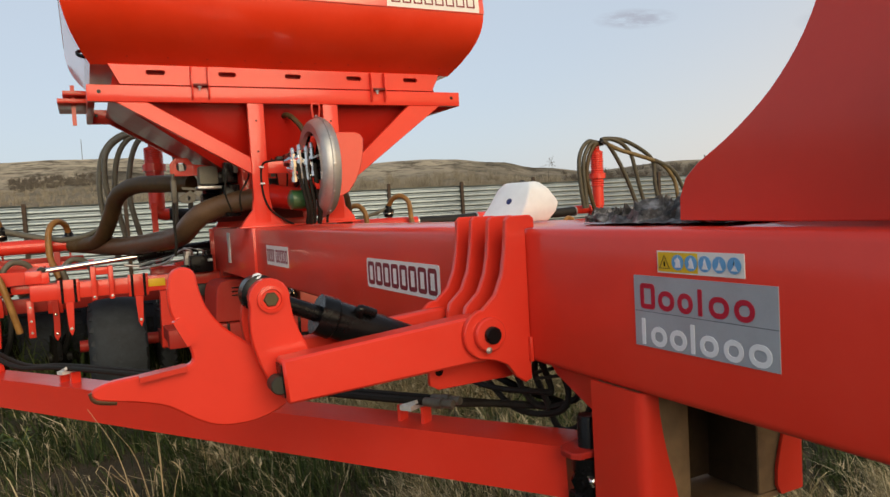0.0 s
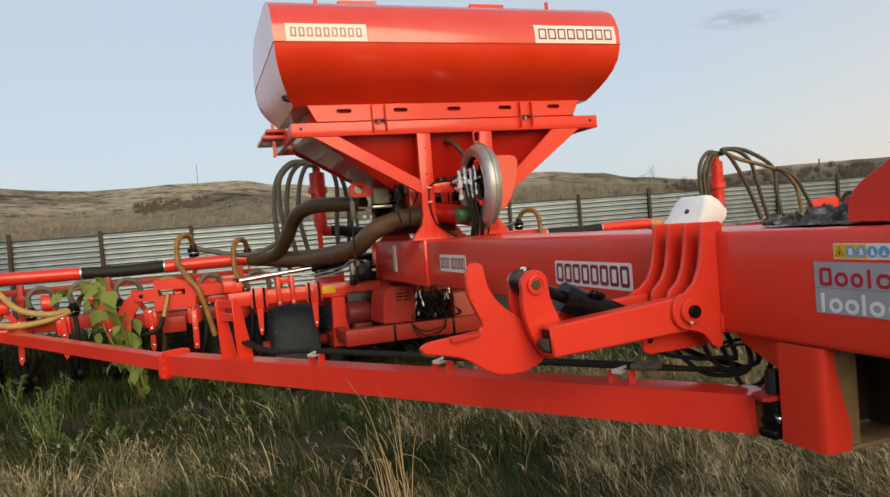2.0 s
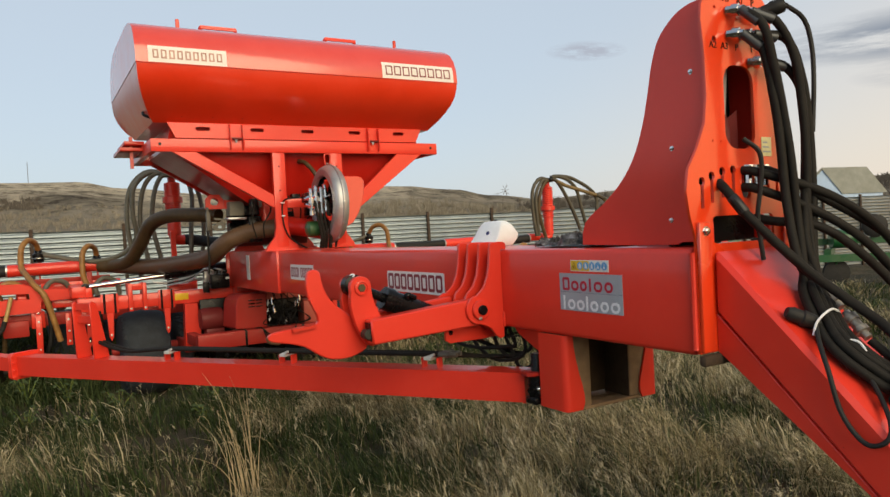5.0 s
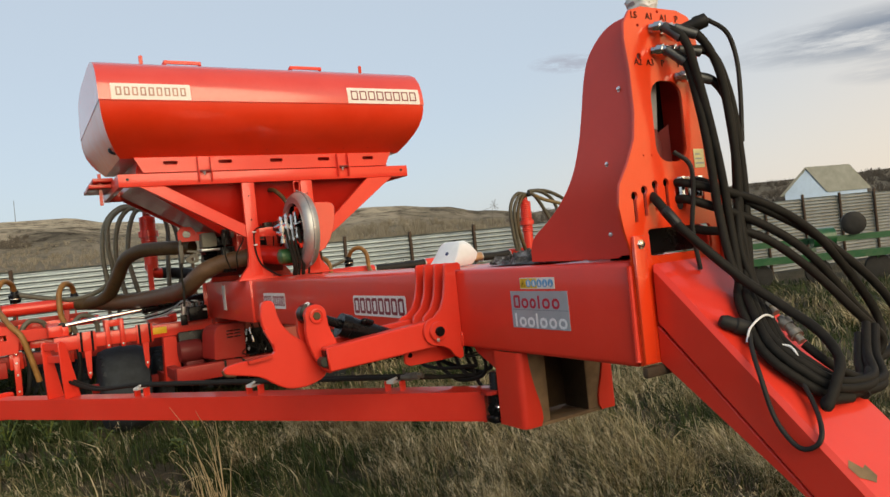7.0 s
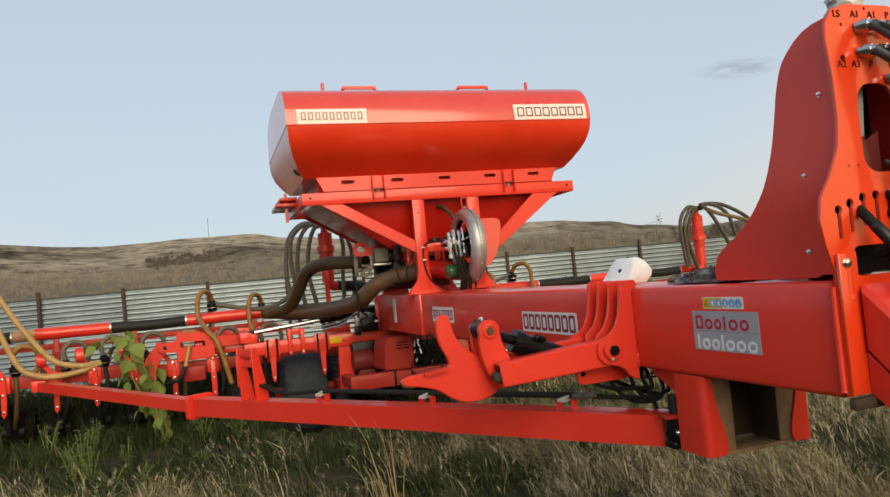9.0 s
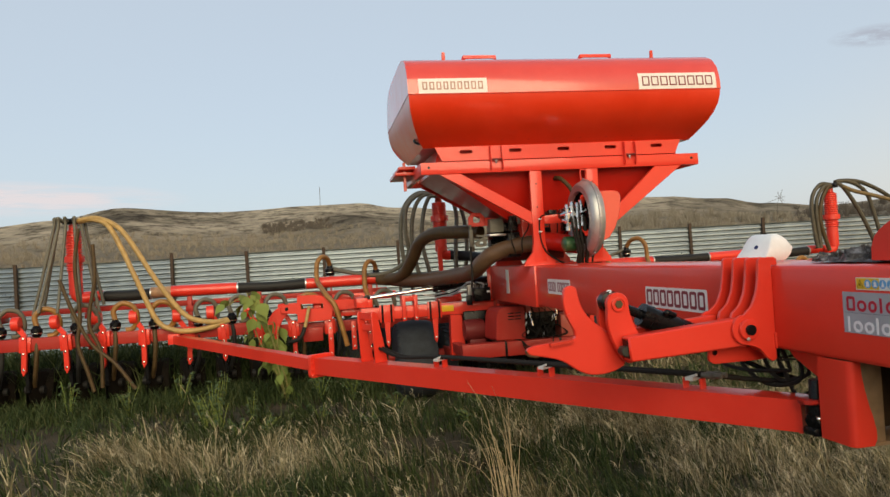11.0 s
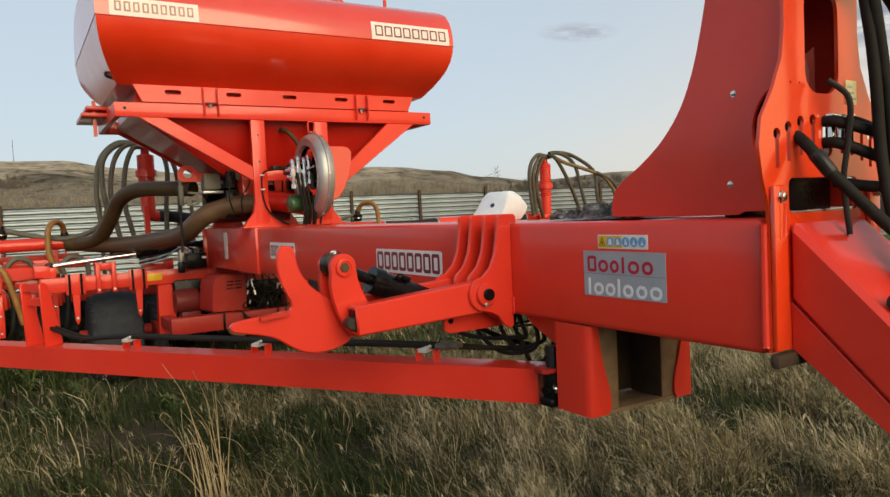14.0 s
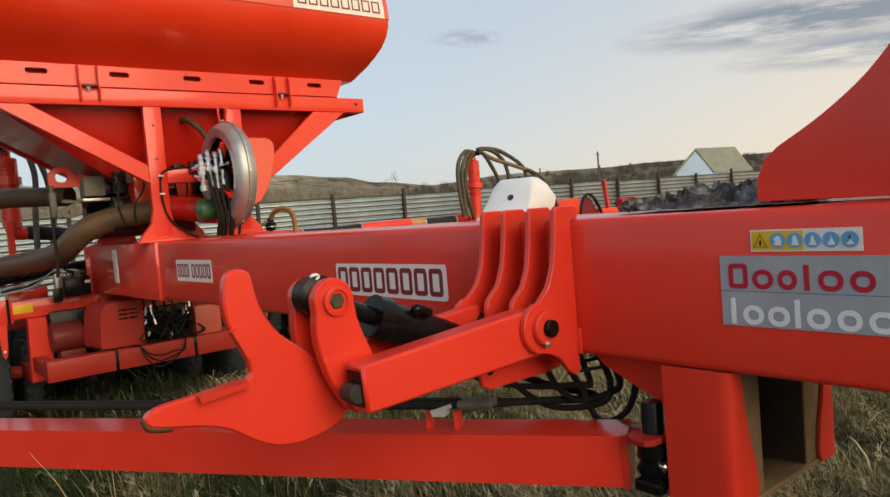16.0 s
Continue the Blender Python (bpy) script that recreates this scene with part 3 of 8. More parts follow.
RIB = [(0.03, 1.561), (0.03, 1.592), (0.015, 1.602), (-0.055, 1.602), (-0.068, 1.59), (-0.071, 1.55), (-0.078, 1.49), (-0.09, 1.43), (-0.115, 1.375), (-0.16, 1.335)]
BOSS = [(-0.15 + 0.075 * math.cos(radians(t)), 1.265 + 0.075 * math.sin(radians(t))) for t in range(110, 271, 20)]
RIB_F = RIB + BOSS + [(-0.12, 1.182), (-0.085, 1.165), (-0.055, 1.125), (-0.025, 1.104), (-0.002, 1.112), (-0.002, 1.561)]
RIB_B = RIB + [(-0.17, 1.30), (-0.15, 1.22), (-0.05, 1.15), (-0.002, 1.13), (-0.002, 1.561)]
for yy, o in ((0.465, RIB_F), (0.565, RIB_B), (0.672, RIB_B), (0.768, RIB_F)):
    part("rib_plate", plate(o, 0.02, "xz", yy, [], 0.003), RED, hook)
part("side_pad", box(-0.012, -0.001, 0.452, 0.80, 1.165, 1.24, 0.003), RED, hook)
part("pivot_boss", lathe([(0, 0.050), (0.014, 0.050), (0.019, 0.046), (0.020, 0.030), (0.021, 0.0)], (-0.147, 0.464, 1.265), (-0.147, 0.3, 1.265), 24), RED, hook)
part("pivot_pin", cyl((-0.147, 0.428, 1.265), (-0.147, 0.80, 1.265), 0.025, 20), BLACKP, hook, "black pivot pin")
bolt(hook, (-0.158, 0.4455, 1.222), (0, -1, 0), 0.007, ZINC)
arm_o = [(-0.15, 1.318), (-0.19, 1.317), (-0.742, 1.272), (-0.734, 1.155), (-0.20, 1.180), (-0.14, 1.178)]
for y0, wd in ((0.487, 0.077), (0.722, 0.045)):
    arm = part("lock_arm", plate(arm_o, wd, "xz", y0, [], 0.007), RED, hook)
    # black sheet on the solid end paints in the tube's shaded hollow
    part("mouth_shade", beam((-0.7425, y0 + wd / 2, 1.258), (-0.7375, y0 + wd / 2, 1.172), wd - 0.022, 0.004, 0.0, up=(1, 0, 0)), BLACKP, arm, "black sheet for the dark hollow of the tube end")
lug = [(-0.215, 1.20), (-0.262, 1.170), (-0.285, 1.150), (-0.285, 1.11), (-0.255, 1.093), (-0.02, 1.094), (0.05, 1.10), (0.05, 1.158), (-0.003, 1.158), (-0.003, 1.20)]
lg = part("stop_lug", plate(lug, 0.016, "xz", 0.59, [], 0.003), RED, hook)
part("stop_pin", cyl((-0.252, 0.585, 1.148), (-0.252, 0.62, 1.148), 0.013, 14), BLACKP, lg)
HK = curve2([(-0.982, 1.492), (-0.972, 1.512), (-0.945, 1.521), (-0.918, 1.507), (-0.908, 1.46), (-0.892, 1.41), (-0.855, 1.355), (-0.79, 1.30), (-0.72, 1.24), (-0.685, 1.17), (-0.70, 1.115), (-0.78, 1.085), (-0.87, 1.085),
             (-0.935, 1.112), (-1.005, 1.160), (-1.07, 1.182), (-1.13, 1.195), (-1.17, 1.206), (-1.182, 1.224), (-1.165, 1.240), (-1.12, 1.249), (-1.0, 1.257), (-0.945, 1.265), (-0.938, 1.292), (-0.958, 1.345), (-0.982, 1.40), (-0.988, 1.45)], 3)
jaw = part("hook_plate", plate(HK, 0.03, "xz", 0.655, [], 0.005), RED, hook)
part("wear_strip", beam((-0.955, 0.655, 1.258), (-1.07, 0.655, 1.246), 0.05, 0.014, 0.003), RED_D, jaw)
part("tip_shoe", tube([(-1.181, 0.668, 1.226), (-1.173, 0.668, 1.206), (-1.150, 0.668, 1.198), (-1.125, 0.668, 1.194)], 0.0095, 10, 4), simple("worn_rusty_steel", (0.11, 0.055, 0.03), 0.6, 0.3), jaw, "worn bare metal shoe on the hook tip")
part("gusset", beam((-0.972, 0.652, 1.385), (-0.94, 0.652, 1.318), 0.03, 0.02, 0.003), RED, jaw)
CR = [(-0.740 + 0.055 * math.cos(radians(t)), 1.422 + 0.055 * math.sin(radians(t))) for t in range(-10, 180, 18)]
CR += curve2([(-0.792, 1.40), (-0.796, 1.355), (-0.790, 1.30), (-0.768, 1.23), (-0.732, 1.165), (-0.712, 1.142), (-0.690, 1.136), (-0.665, 1.15), (-0.648, 1.19), (-0.64, 1.245), (-0.645, 1.28), (-0.665, 1.325), (-0.68, 1.37)], 3)
for y0 in (0.60, 0.697):
    c = part("crescent_plate", plate(CR, 0.034, "xz", y0 - 0.014 if y0 < 0.65 else y0, [], 0.003), RED, hook)
    if y0 < 0.7:
        part("pin_ring", lathe([(0, 0.036), (0.010, 0.036), (0.011, 0.028), (0.006, 0.026), (0.006, 0)], (-0.738, y0 - 0.015, 1.421), (-0.738, 0, 1.421), 28), RED, c)
        part("pin_end", cyl((-0.738, y0 - 0.026, 1.421), (-0.738, 0.77, 1.421), 0.021, 6), simple("olive_steel", (0.09, 0.075, 0.04), 0.5, 0.5), c, "dull olive steel pin end")
part("lower_pin", cyl((-0.748, 0.500, 1.205), (-0.748, 0.552, 1.205), 0.024, 18), simple("greasy_steel", (0.035, 0.036, 0.030), 0.5, 0.4), hook, "dark greasy lower pin")
p0, p1 = Vector((-0.738, 0.657, 1.421)), Vector((-0.16, 0.657, 1.165))
d = (p1 - p0).normalized()
cylr = part("hydraulic_cylinder", lathe([(0.155, 0.02), (0.156, 0.058), (0.205, 0.060), (0.21, 0.055), (0.53, 0.055), (0.56, 0.05), (0.60, 0.02)], p0, p1, 24), BLACKP, hook, "glossy black hydraulic cylinder")
part("piston_rod", cyl(p0, p0 + d * 0.21, 0.024, 16), BLACKP, cylr)
part("rod_eye", lathe([(0, 0.035), (0.01, 0.052), (0.06, 0.052), (0.07, 0.035)], (-0.752, 0.624, 1.432), (-0.752, 0.694, 1.432), 24), BLACKP, cylr)
# added white disc that paints in the bright spot on the rod eye
part("eye_spot", lathe([(0, 0.012), (0.004, 0.012), (0.006, 0)], (-0.758, 0.640, 1.479), (-0.78, 0.60, 1.54), 12), SILVER_S, cylr, "white disc for the bright spot on the eye")
part("port_elbow", tube([p0 + d * 0.27 + Vector((0.01, -0.04, 0.03)), p0 + d * 0.27 + Vector((0.01, -0.05, 0.05)), p0 + d * 0.33 + Vector((0, -0.045, 0.056))], 0.014, 10), BLACKP, cylr)

# ---- folding draw arm ----
arm_t = thing("draw_arm", "long red square-tube draw arm bolted to the wing frame", "machine arm")
n2 = Vector((0.857, 0.516, 0))
A0, A1, A2 = Vector((0.062, 0.375, 0.866)), Vector((-2.168, 4.10, 0.778)), Vector((-4.02, 7.14, 0.862))
part("inner_tube", beam(A0, A1, 0.16, 0.148, 0.012), RED, arm_t)
part("end_plate", beam(A0 + (A0 - A1).normalized() * 0.001, A0 + (A0 - A1).normalized() * 0.018, 0.165, 0.155, 0.003), RED, arm_t)
part("end_lug", box(0.05, 0.14, 0.30, 0.40, 0.90, 0.938, 0.01), RED_SHADE, arm_t)
part("outer_tube", beam(A1, A2, 0.115, 0.11, 0.01), RED, arm_t)
u = (A1 - A0).normalized()
for k in (-0.014, 0.014):
    fl = part("flange", plate(rounded(-0.125, 0.125, -0.105, 0.105, 0.03, 4), 0.022, "xz", 0, [], 0.003), RED, arm_t)
    fl.data.transform(axes(A1 + u * (k - 0.011), A1 + u * (k + 1)))
for sx in (-0.105, 0.105):
    for sz in (-0.085, -0.03, 0.03, 0.085):
        bolt(arm_t, axes(A1 - u * 0.025, A1) @ Vector((sx, 0, sz)), -u, 0.012, RED)
# ladder bracket and hose lugs on top of the arm
B = A0.lerp(A1, 0.80) + Vector((0, 0, 0.074))
for off in (-0.10, 0.10):
    b0 = B + u * off
    part("bracket_side", plate([(-0.065, 0.0), (0.06, 0.0), (0.035, 0.14), (-0.005, 0.34), (-0.02, 0.405), (-0.055, 0.425), (-0.075, 0.40)], 0.014, "xz", -0.007, [], 0.003), RED, arm_t).data.transform(axes(b0, b0 + u))
for zz, sh in ((0.29, -0.03), (0.385, -0.045)):
    part("bracket_rung", beam(B + n2 * sh + u * -0.092 + Vector((0, 0, zz)), B + n2 * sh + u * 0.094 + Vector((0, 0, zz)), 0.03, 0.05, 0.003), RED, arm_t)
clip_at = [A0.lerp(A1, f) + Vector((0, 0, 0.074)) for f in (0.129, 0.366, 0.604)]
for c in clip_at:
    for off in (-0.032, 0.032):
        part("hose_lug", beam(c + u * off * 1.5, c + u * off * 1.5 + Vector((0, 0, 0.055)), 0.012, 0.045, 0.003, up=n2), RED, arm_t)
    part("hose_clip", beam(c - n2 * 0.05 + Vector((0, 0, 0.055)), c + n2 * 0.05 + Vector((0, 0, 0.055)), 0.045, 0.016, 0.003), BRIGHT_ZINC, arm_t, "bright zinc hose clip")
    part("clip_bolt", beam(c - n2 * 0.03 + u * 0.03 + Vector((0, 0, 0.055)), c - n2 * 0.04 - u * 0.04 + Vector((0, 0, 0.078)), 0.012, 0.012, 0.003), BRIGHT_ZINC, arm_t)

hyd = thing("hydraulic_hose_run", "black hydraulic hoses clipped along the draw arm", "hose")
for k, off in enumerate((-0.022, 0.024)):
    pts = [Vector((-0.02, 1.05, 1.13)), Vector((0.10, 0.75, 1.02)), Vector((0.16, 0.55, 0.985)), Vector((0.02, 0.72, 0.975))]
    pts += [c + n2 * off + Vector((0, 0, 0.075)) for c in clip_at]
    pts += [A0.lerp(A1, 0.71) + n2 * off + Vector((0, 0, 0.13)), B + n2 * off * 0.6 + Vector((0, 0, 0.14))]
    part("hose", tube(pts, 0.013, 8, 8), HOSE, hyd)
for c in clip_at[:1]:
    for off in (-0.022, 0.024):
        q = c + n2 * off + Vector((0, 0, 0.075))
        part("coupling", lathe([(0, 0.014), (0.04, 0.014), (0.041, 0.018), (0.07, 0.018), (0.071, 0.015), (0.11, 0.015)], q - u * 0.17, q, 10), DULL_STEEL, hyd, "dull zinc hose coupling")
# slack loops that hang out of the beam's underside
for k, (ya, zl, yb) in enumerate(((1.05, 1.01, 0.52), (0.88, 0.955, 0.46), (0.69, 0.985, 0.44), (0.61, 0.925, 0.40))):
    xo = 0.05 + 0.022 * k
    ym = (ya + yb) / 2
    part("hose", tube([(xo, ya, 1.158), (xo - 0.02, ya - 0.01, 1.09), (xo - 0.02, ya - 0.06, 1.02), (xo, ym, zl), (xo + 0.03, yb + 0.03, zl + 0.03), (xo + 0.05, yb, 1.05), (xo + 0.03, yb + 0.03, 1.158)], 0.0105, 8, 8), HOSE, hyd)
part("hose_tie", tube([(0.03, 0.50, 1.10), (0.10, 0.46, 1.105), (0.19, 0.47, 1.10), (0.17, 0.55, 1.105), (0.07, 0.56, 1.10)], 0.006, 6), BLACK, hyd)

# ---- hopper stand and hopper ----
stand = thing("hopper_stand", "red welded steel frame carrying the seed hopper", "machine frame")
YF, YR = 4.38, 5.68
for y0, inner in ((YF, 1), (YR - 0.06, 0)):
    fb = part("top_rail", box(-1.08, 1.92, y0, y0 + 0.06, 2.535, 2.655, 0.005), RED, stand)
    for x in (-1.0, 1.84):
        part("rail_hole", cyl((x, y0 - 0.0015, 2.605), (x, y0 + 0.01, 2.605), 0.014, 12, 0), BLACKP, fb)
    for x0, x1 in ((0.04, 0.165), (0.65, 0.775)):
        pst = part("post", box(x0, x1, y0 + 0.002, y0 + 0.058, 1.60, 2.534, 0.004), RED, stand)
        part("post_foot", plate([(x0 - 0.11, 1.575), (x1 + 0.10, 1.575), (x1 + 0.09, 1.61), (x1 + 0.015, 1.70), (x1 + 0.004, 1.78), (x0 - 0.004, 1.78), (x0 - 0.015, 1.70), (x0 - 0.09, 1.61)], 0.05, "xz", y0 + 0.004, [], 0.004), RED, pst)
        for z in (2.40, 2.16):
            part("post_hole", cyl((x0 + 0.06, y0 + 0.001, z), (x0 + 0.06, y0 + 0.01, z), 0.008, 10, 0), BLACKP, pst)
    part("brace", plate([(-0.90, 2.534), (-0.68, 2.534), (0.039, 2.115), (0.039, 1.985)], 0.05, "xz", y0 + 0.004, [], 0.004), RED, stand)
    part("brace", plate([(1.72, 2.534), (1.42, 2.534), (0.776, 1.96), (0.776, 1.84)], 0.05, "xz", y0 + 0.004, [], 0.004), RED, stand)
    part("tie_bar", box(0.166, 0.649, y0 + 0.006, y0 + 0.054, 1.985, 2.085, 0.004), RED, stand)
    part("base_bar", box(-0.09, 0.90, y0 - 0.03, y0 + 0.09, 1.561, 1.576, 0.003), RED, stand)
for x0, x1 in ((-1.08, -1.03), (1.87, 1.92)):
    part("side_rail", box(x0, x1, YF + 0.06, YR - 0.06, 2.535, 2.655, 0.005), RED, stand)
for z, x in ((2.66, -1.24), (2.60, -1.28)):
    part("step_rail", box(x, -1.06, 4.9, 5.5, z, z + 0.035, 0.004), RED_D, stand)
part("step_post", beam((-1.17, 5.0, 2.44), (-1.17, 5.0, 2.75), 0.03, 0.03, 0.003), RED_D, stand)

hop = thing("seed_hopper", "large rounded red steel seed hopper with white stickers and lid handles", "hopper")
HF = [(4.62, 3.705), (4.42, 3.69), (4.27, 3.652), (4.15, 3.59), (4.075, 3.50), (4.035, 3.40), (4.022, 3.31), (4.02, 3.262)]
HL = [(4.022, 3.258), (4.03, 3.20), (4.06, 3.12), (4.115, 3.04), (4.19, 2.97), (4.28, 2.90), (4.365, 2.845), (4.42, 2.806)]
YC = 5.03


def shell(rows):
    """A hopper skin from rows of (y, z, half width), mirrored to the back."""
    bm = bmesh.new()
    full = rows + [(2 * YC - y, z, hw) for y, z, hw in rows[::-1]]
    A = [bm.verts.new((0.40 - hw, y, z)) for y, z, hw in full]
    B2 = [bm.verts.new((0.40 + hw, y, z)) for y, z, hw in full]
    for i in range(len(full) - 1):
        bm.faces.new((A[i], A[i + 1], B2[i + 1], B2[i]))
    bm.faces.new(A)
    bm.faces.new(B2[::-1])
    bm.faces.new((A[0], A[-1], B2[-1], B2[0]))
    return bm


part("upper_skin", shell([(y, z, 1.612) for y, z in HF[::-1]]), HOPPER_TOP, hop, "paler red upper skin", sharp=30)
part("lower_skin", shell([(y + 0.001, z - 0.001, 1.607 - 0.165 * ((3.258 - z) / 0.452) ** 2.3) for y, z in HL]), HOPPER_RED, hop, sharp=30)
part("seam", box(-1.212, 2.012, 4.0155, 4.04, 3.256, 3.264, 0.001), RED_D, hop)
fn = bmesh.new()
top = [fn.verts.new(p) for p in ((-0.88, 4.44, 2.826), (1.68, 4.44, 2.826), (1.68, 5.62, 2.826), (-0.88, 5.62, 2.826))]
mid = [fn.verts.new(p) for p in ((-0.93, 4.50, 2.58), (1.74, 4.50, 2.58), (1.74, 5.56, 2.58), (-0.93, 5.56, 2.58))]
bot = [fn.verts.new(p) for p in ((-0.10, 4.74, 2.04), (0.90, 4.74, 2.04), (0.90, 5.32, 2.04), (-0.10, 5.32, 2.04))]
for R, S in ((top, mid), (mid, bot)):
    for k in range(4):
        fn.faces.new((R[k], R[(k + 1) % 4], S[(k + 1) % 4], S[k]))
fn.faces.new(top)
fn.faces.new(bot[::-1])
part("funnel", bevel(fn, 0.012), DEEP_RED, hop)
for y0 in (4.385, 5.645):
    holes = [rounded(x - 0.065, x + 0.065, 2.735, 2.768, 0.016, 3) for x in (-0.61, -0.095, 0.42, 0.935, 1.45)]
    fl = part("mounting_flange", plate([(-0.93, 2.808), (-0.86, 2.662), (1.66, 2.662), (1.73, 2.808)], 0.03, "xz", y0, holes, 0.003), RED, hop)
    for x in (-0.30, 1.14):
        for dx in (-0.07, 0.05):
            part("clamp_ear", plate([(y0 - 0.055, 2.60), (y0 - 0.055, 2.76), (y0 - 0.03, 2.80), (y0, 2.80), (y0, 2.56), (y0 - 0.03, 2.56)], 0.012, "yz", x + dx, [], 0.002), RED, fl)
        part("clamp_bridge", box(x - 0.05, x + 0.05, y0 - 0.045, y0 - 0.004, 2.655, 2.672, 0.003), MAROON_P, fl)
        part("clamp_bolt", lathe([(0, 0.016), (0.012, 0.016), (0.013, 0.008), (0.03, 0.008)], (x - 0.01, y0 - 0.026, 2.655), (x - 0.01, y0 - 0.026, 2.0), 6), ZINC, fl, "zinc clamp bolt")
for x in [-0.8 + 0.28 * k for k in range(10)]:
    bolt(hop, (x, 4.352, 2.862), (0, -0.55, -0.83), 0.009, RED_D)
# lids, handles and pegs on top
for x in (-0.36, 0.92):
    lid = part("lid", box(x - 0.42, x + 0.42, 4.62, 5.44, 3.70, 3.722, 0.008), RED, hop)
    part("lid_handle", beam((x - 0.175, 4.60, 3.772), (x + 0.175, 4.60, 3.772), 0.03, 0.03, 0.004), RED, lid)
    for sx in (-1, 1):
        part("handle_leg", beam((x + sx * 0.165, 4.60, 3.770), (x + sx * 0.185, 4.66, 3.70), 0.03, 0.03, 0.004), RED, lid)
    part("lid_latch", box(x - 0.15, x + 0.15, 4.63, 4.72, 3.722, 3.74, 0.004), RED, lid)
for x in (-0.76, 1.52):
    part("lifting_peg", plate(rounded(x - 0.018, x + 0.018, 3.69, 3.80, 0.016, 4), 0.012, "xz", 4.5, [], 0.002), RED_D, hop)
part("end_handle", tube([(-1.01, 4.52, 2.90), (-1.10, 4.50, 2.91), (-1.11, 4.44, 2.87), (-1.03, 4.40, 2.84)], 0.014, 8), BLACKP, hop, "black grab loop")


def hopper_sticker(x0, x1, z0, z1, letters, ink):
    """A white sticker that follows the curve of the upper skin."""
    pr = [(v.x, v.y) for v in smooth_line([(y, z, 0) for y, z in HF[::-1]], 24)]
    inside = [(y - 0.003, z + 0.001) for y, z in pr if z0 - 0.01 <= z <= z1 + 0.01]

    def strip(xa, xb, lo, hi, push):
        bm = bmesh.new()
        sel = [(y - push, z) for y, z in inside if lo <= z <= hi]
        rows = [(bm.verts.new((xa, y, z)), bm.verts.new((xb, y, z))) for y, z in sel]
        for r, q in zip(rows, rows[1:]):
            bm.faces.new((r[0], r[1], q[1], q[0]))
        return bm

    stk = part("sticker", strip(x0, x1, 0, 9, 0), WHITE_S, hop, "white sticker with worn maroon lettering shapes")
    w = (x1 - x0 - 0.06) / letters
    lo, hi = z0 + 0.025, z1 - 0.02
    for k in range(letters):
        xa = x0 + 0.03 + k * w + 0.008
        xb = xa + w - 0.02
        part("printed_mark", strip(xa, xa + 0.013, lo, hi, 0.002), ink, stk)
        part("printed_mark", strip(xb - 0.013, xb, lo, hi, 0.002), ink, stk)
        part("printed_mark", strip(xa, xb, hi - 0.016, hi, 0.0025), ink, stk)
        part("printed_mark", strip(xa, xb, lo, lo + 0.016, 0.0025), ink, stk)


hopper_sticker(-1.11, -0.44, 3.272, 3.40, 9, simple("faded_print", (0.46, 0.26, 0.22), 0.5, var=0.25, scale=12))
hopper_sticker(1.12, 1.965, 3.272, 3.42, 8, MAROON)

# metering unit under the hopper
meter = thing("metering_unit", "red seed metering housing with grey motor box and zinc brackets", "machine unit")
part("housing", box(0.02, 0.78, 4.72, 5.36, 1.72, 2.07, 0.02), RED_D, meter)
part("injector", tube([(-0.25, 5.1, 1.80), (0.0, 5.1, 1.80), (0.1, 5.1, 1.80)], 0.075, 18), BLACKP, meter)
mb = part("motor_box", box(-0.29, -0.14, 4.86, 5.02, 1.94, 2.09, 0.012), simple("grey_box", (0.16, 0.155, 0.12), 0.5), meter, "grey motor box")
part("box_lid", box(-0.31, -0.12, 4.84, 5.04, 1.90, 1.925, 0.006), ZINC, mb, "zinc tray")
part("motor_bracket", box(-0.14, 0.03, 4.88, 5.0, 1.95, 2.04, 0.004), BLACKP, meter)
part("side_lug", plate([(-0.50, 2.02), (-0.32, 2.02), (-0.32, 2.12), (-0.36, 2.17), (-0.46, 2.17), (-0.50, 2.12)], 0.03, "xz", 4.98, [rounded(-0.45, -0.37, 2.06, 2.13, 0.03, 4)], 0.003), RED, meter)
part("lug_arm", beam((-0.32, 5.0, 2.07), (0.03, 5.0, 2.03), 0.05, 0.09, 0.004), RED, meter)
vb = part("valve_bracket", box(-0.505, -0.462, 4.955, 5.0, 1.80, 1.99, 0.008), DULL_STEEL, meter, "dull zinc valve bracket")
part("valve_stem", cyl((-0.485, 4.98, 1.99), (-0.485, 4.98, 2.04), 0.016, 12), DULL_STEEL, vb)
part("valve_arm", beam((-0.42, 4.99, 1.92), (-0.25, 4.97, 1.90), 0.02, 0.02, 0.003), DULL_STEEL, vb)
part("hand_lever", plate([(-0.46, 1.84), (-0.36, 1.90), (-0.32, 1.86), (-0.33, 1.80), (-0.39, 1.79), (-0.44, 1.80)], 0.012, "xz", 4.93, [rounded(-0.40, -0.36, 1.815, 1.85, 0.015, 4)], 0.002), DULL_STEEL, vb, "dull steel lever")
part("chain_strap", tube([(-0.50, 4.96, 1.80), (-0.505, 4.95, 1.65), (-0.50, 4.95, 1.50), (-0.51, 4.96, 1.36)], 0.011, 6), HOSE, vb)
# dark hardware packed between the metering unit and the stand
DARKRED = simple("shade_dark_red", (0.16, 0.014, 0.012), 0.6)
# added sheet, coloured dark for the shade behind the metering unit
part("shade_sheet", box(-0.20, 0.70, 5.37, 5.39, 1.62, 2.30, 0.003), DARKRED, meter, "dark red sheet for the shade under the hopper")
part("gear_case", box(-0.11, 0.02, 4.80, 5.20, 1.66, 1.93, 0.015), BLACKP, meter, "black gear case")
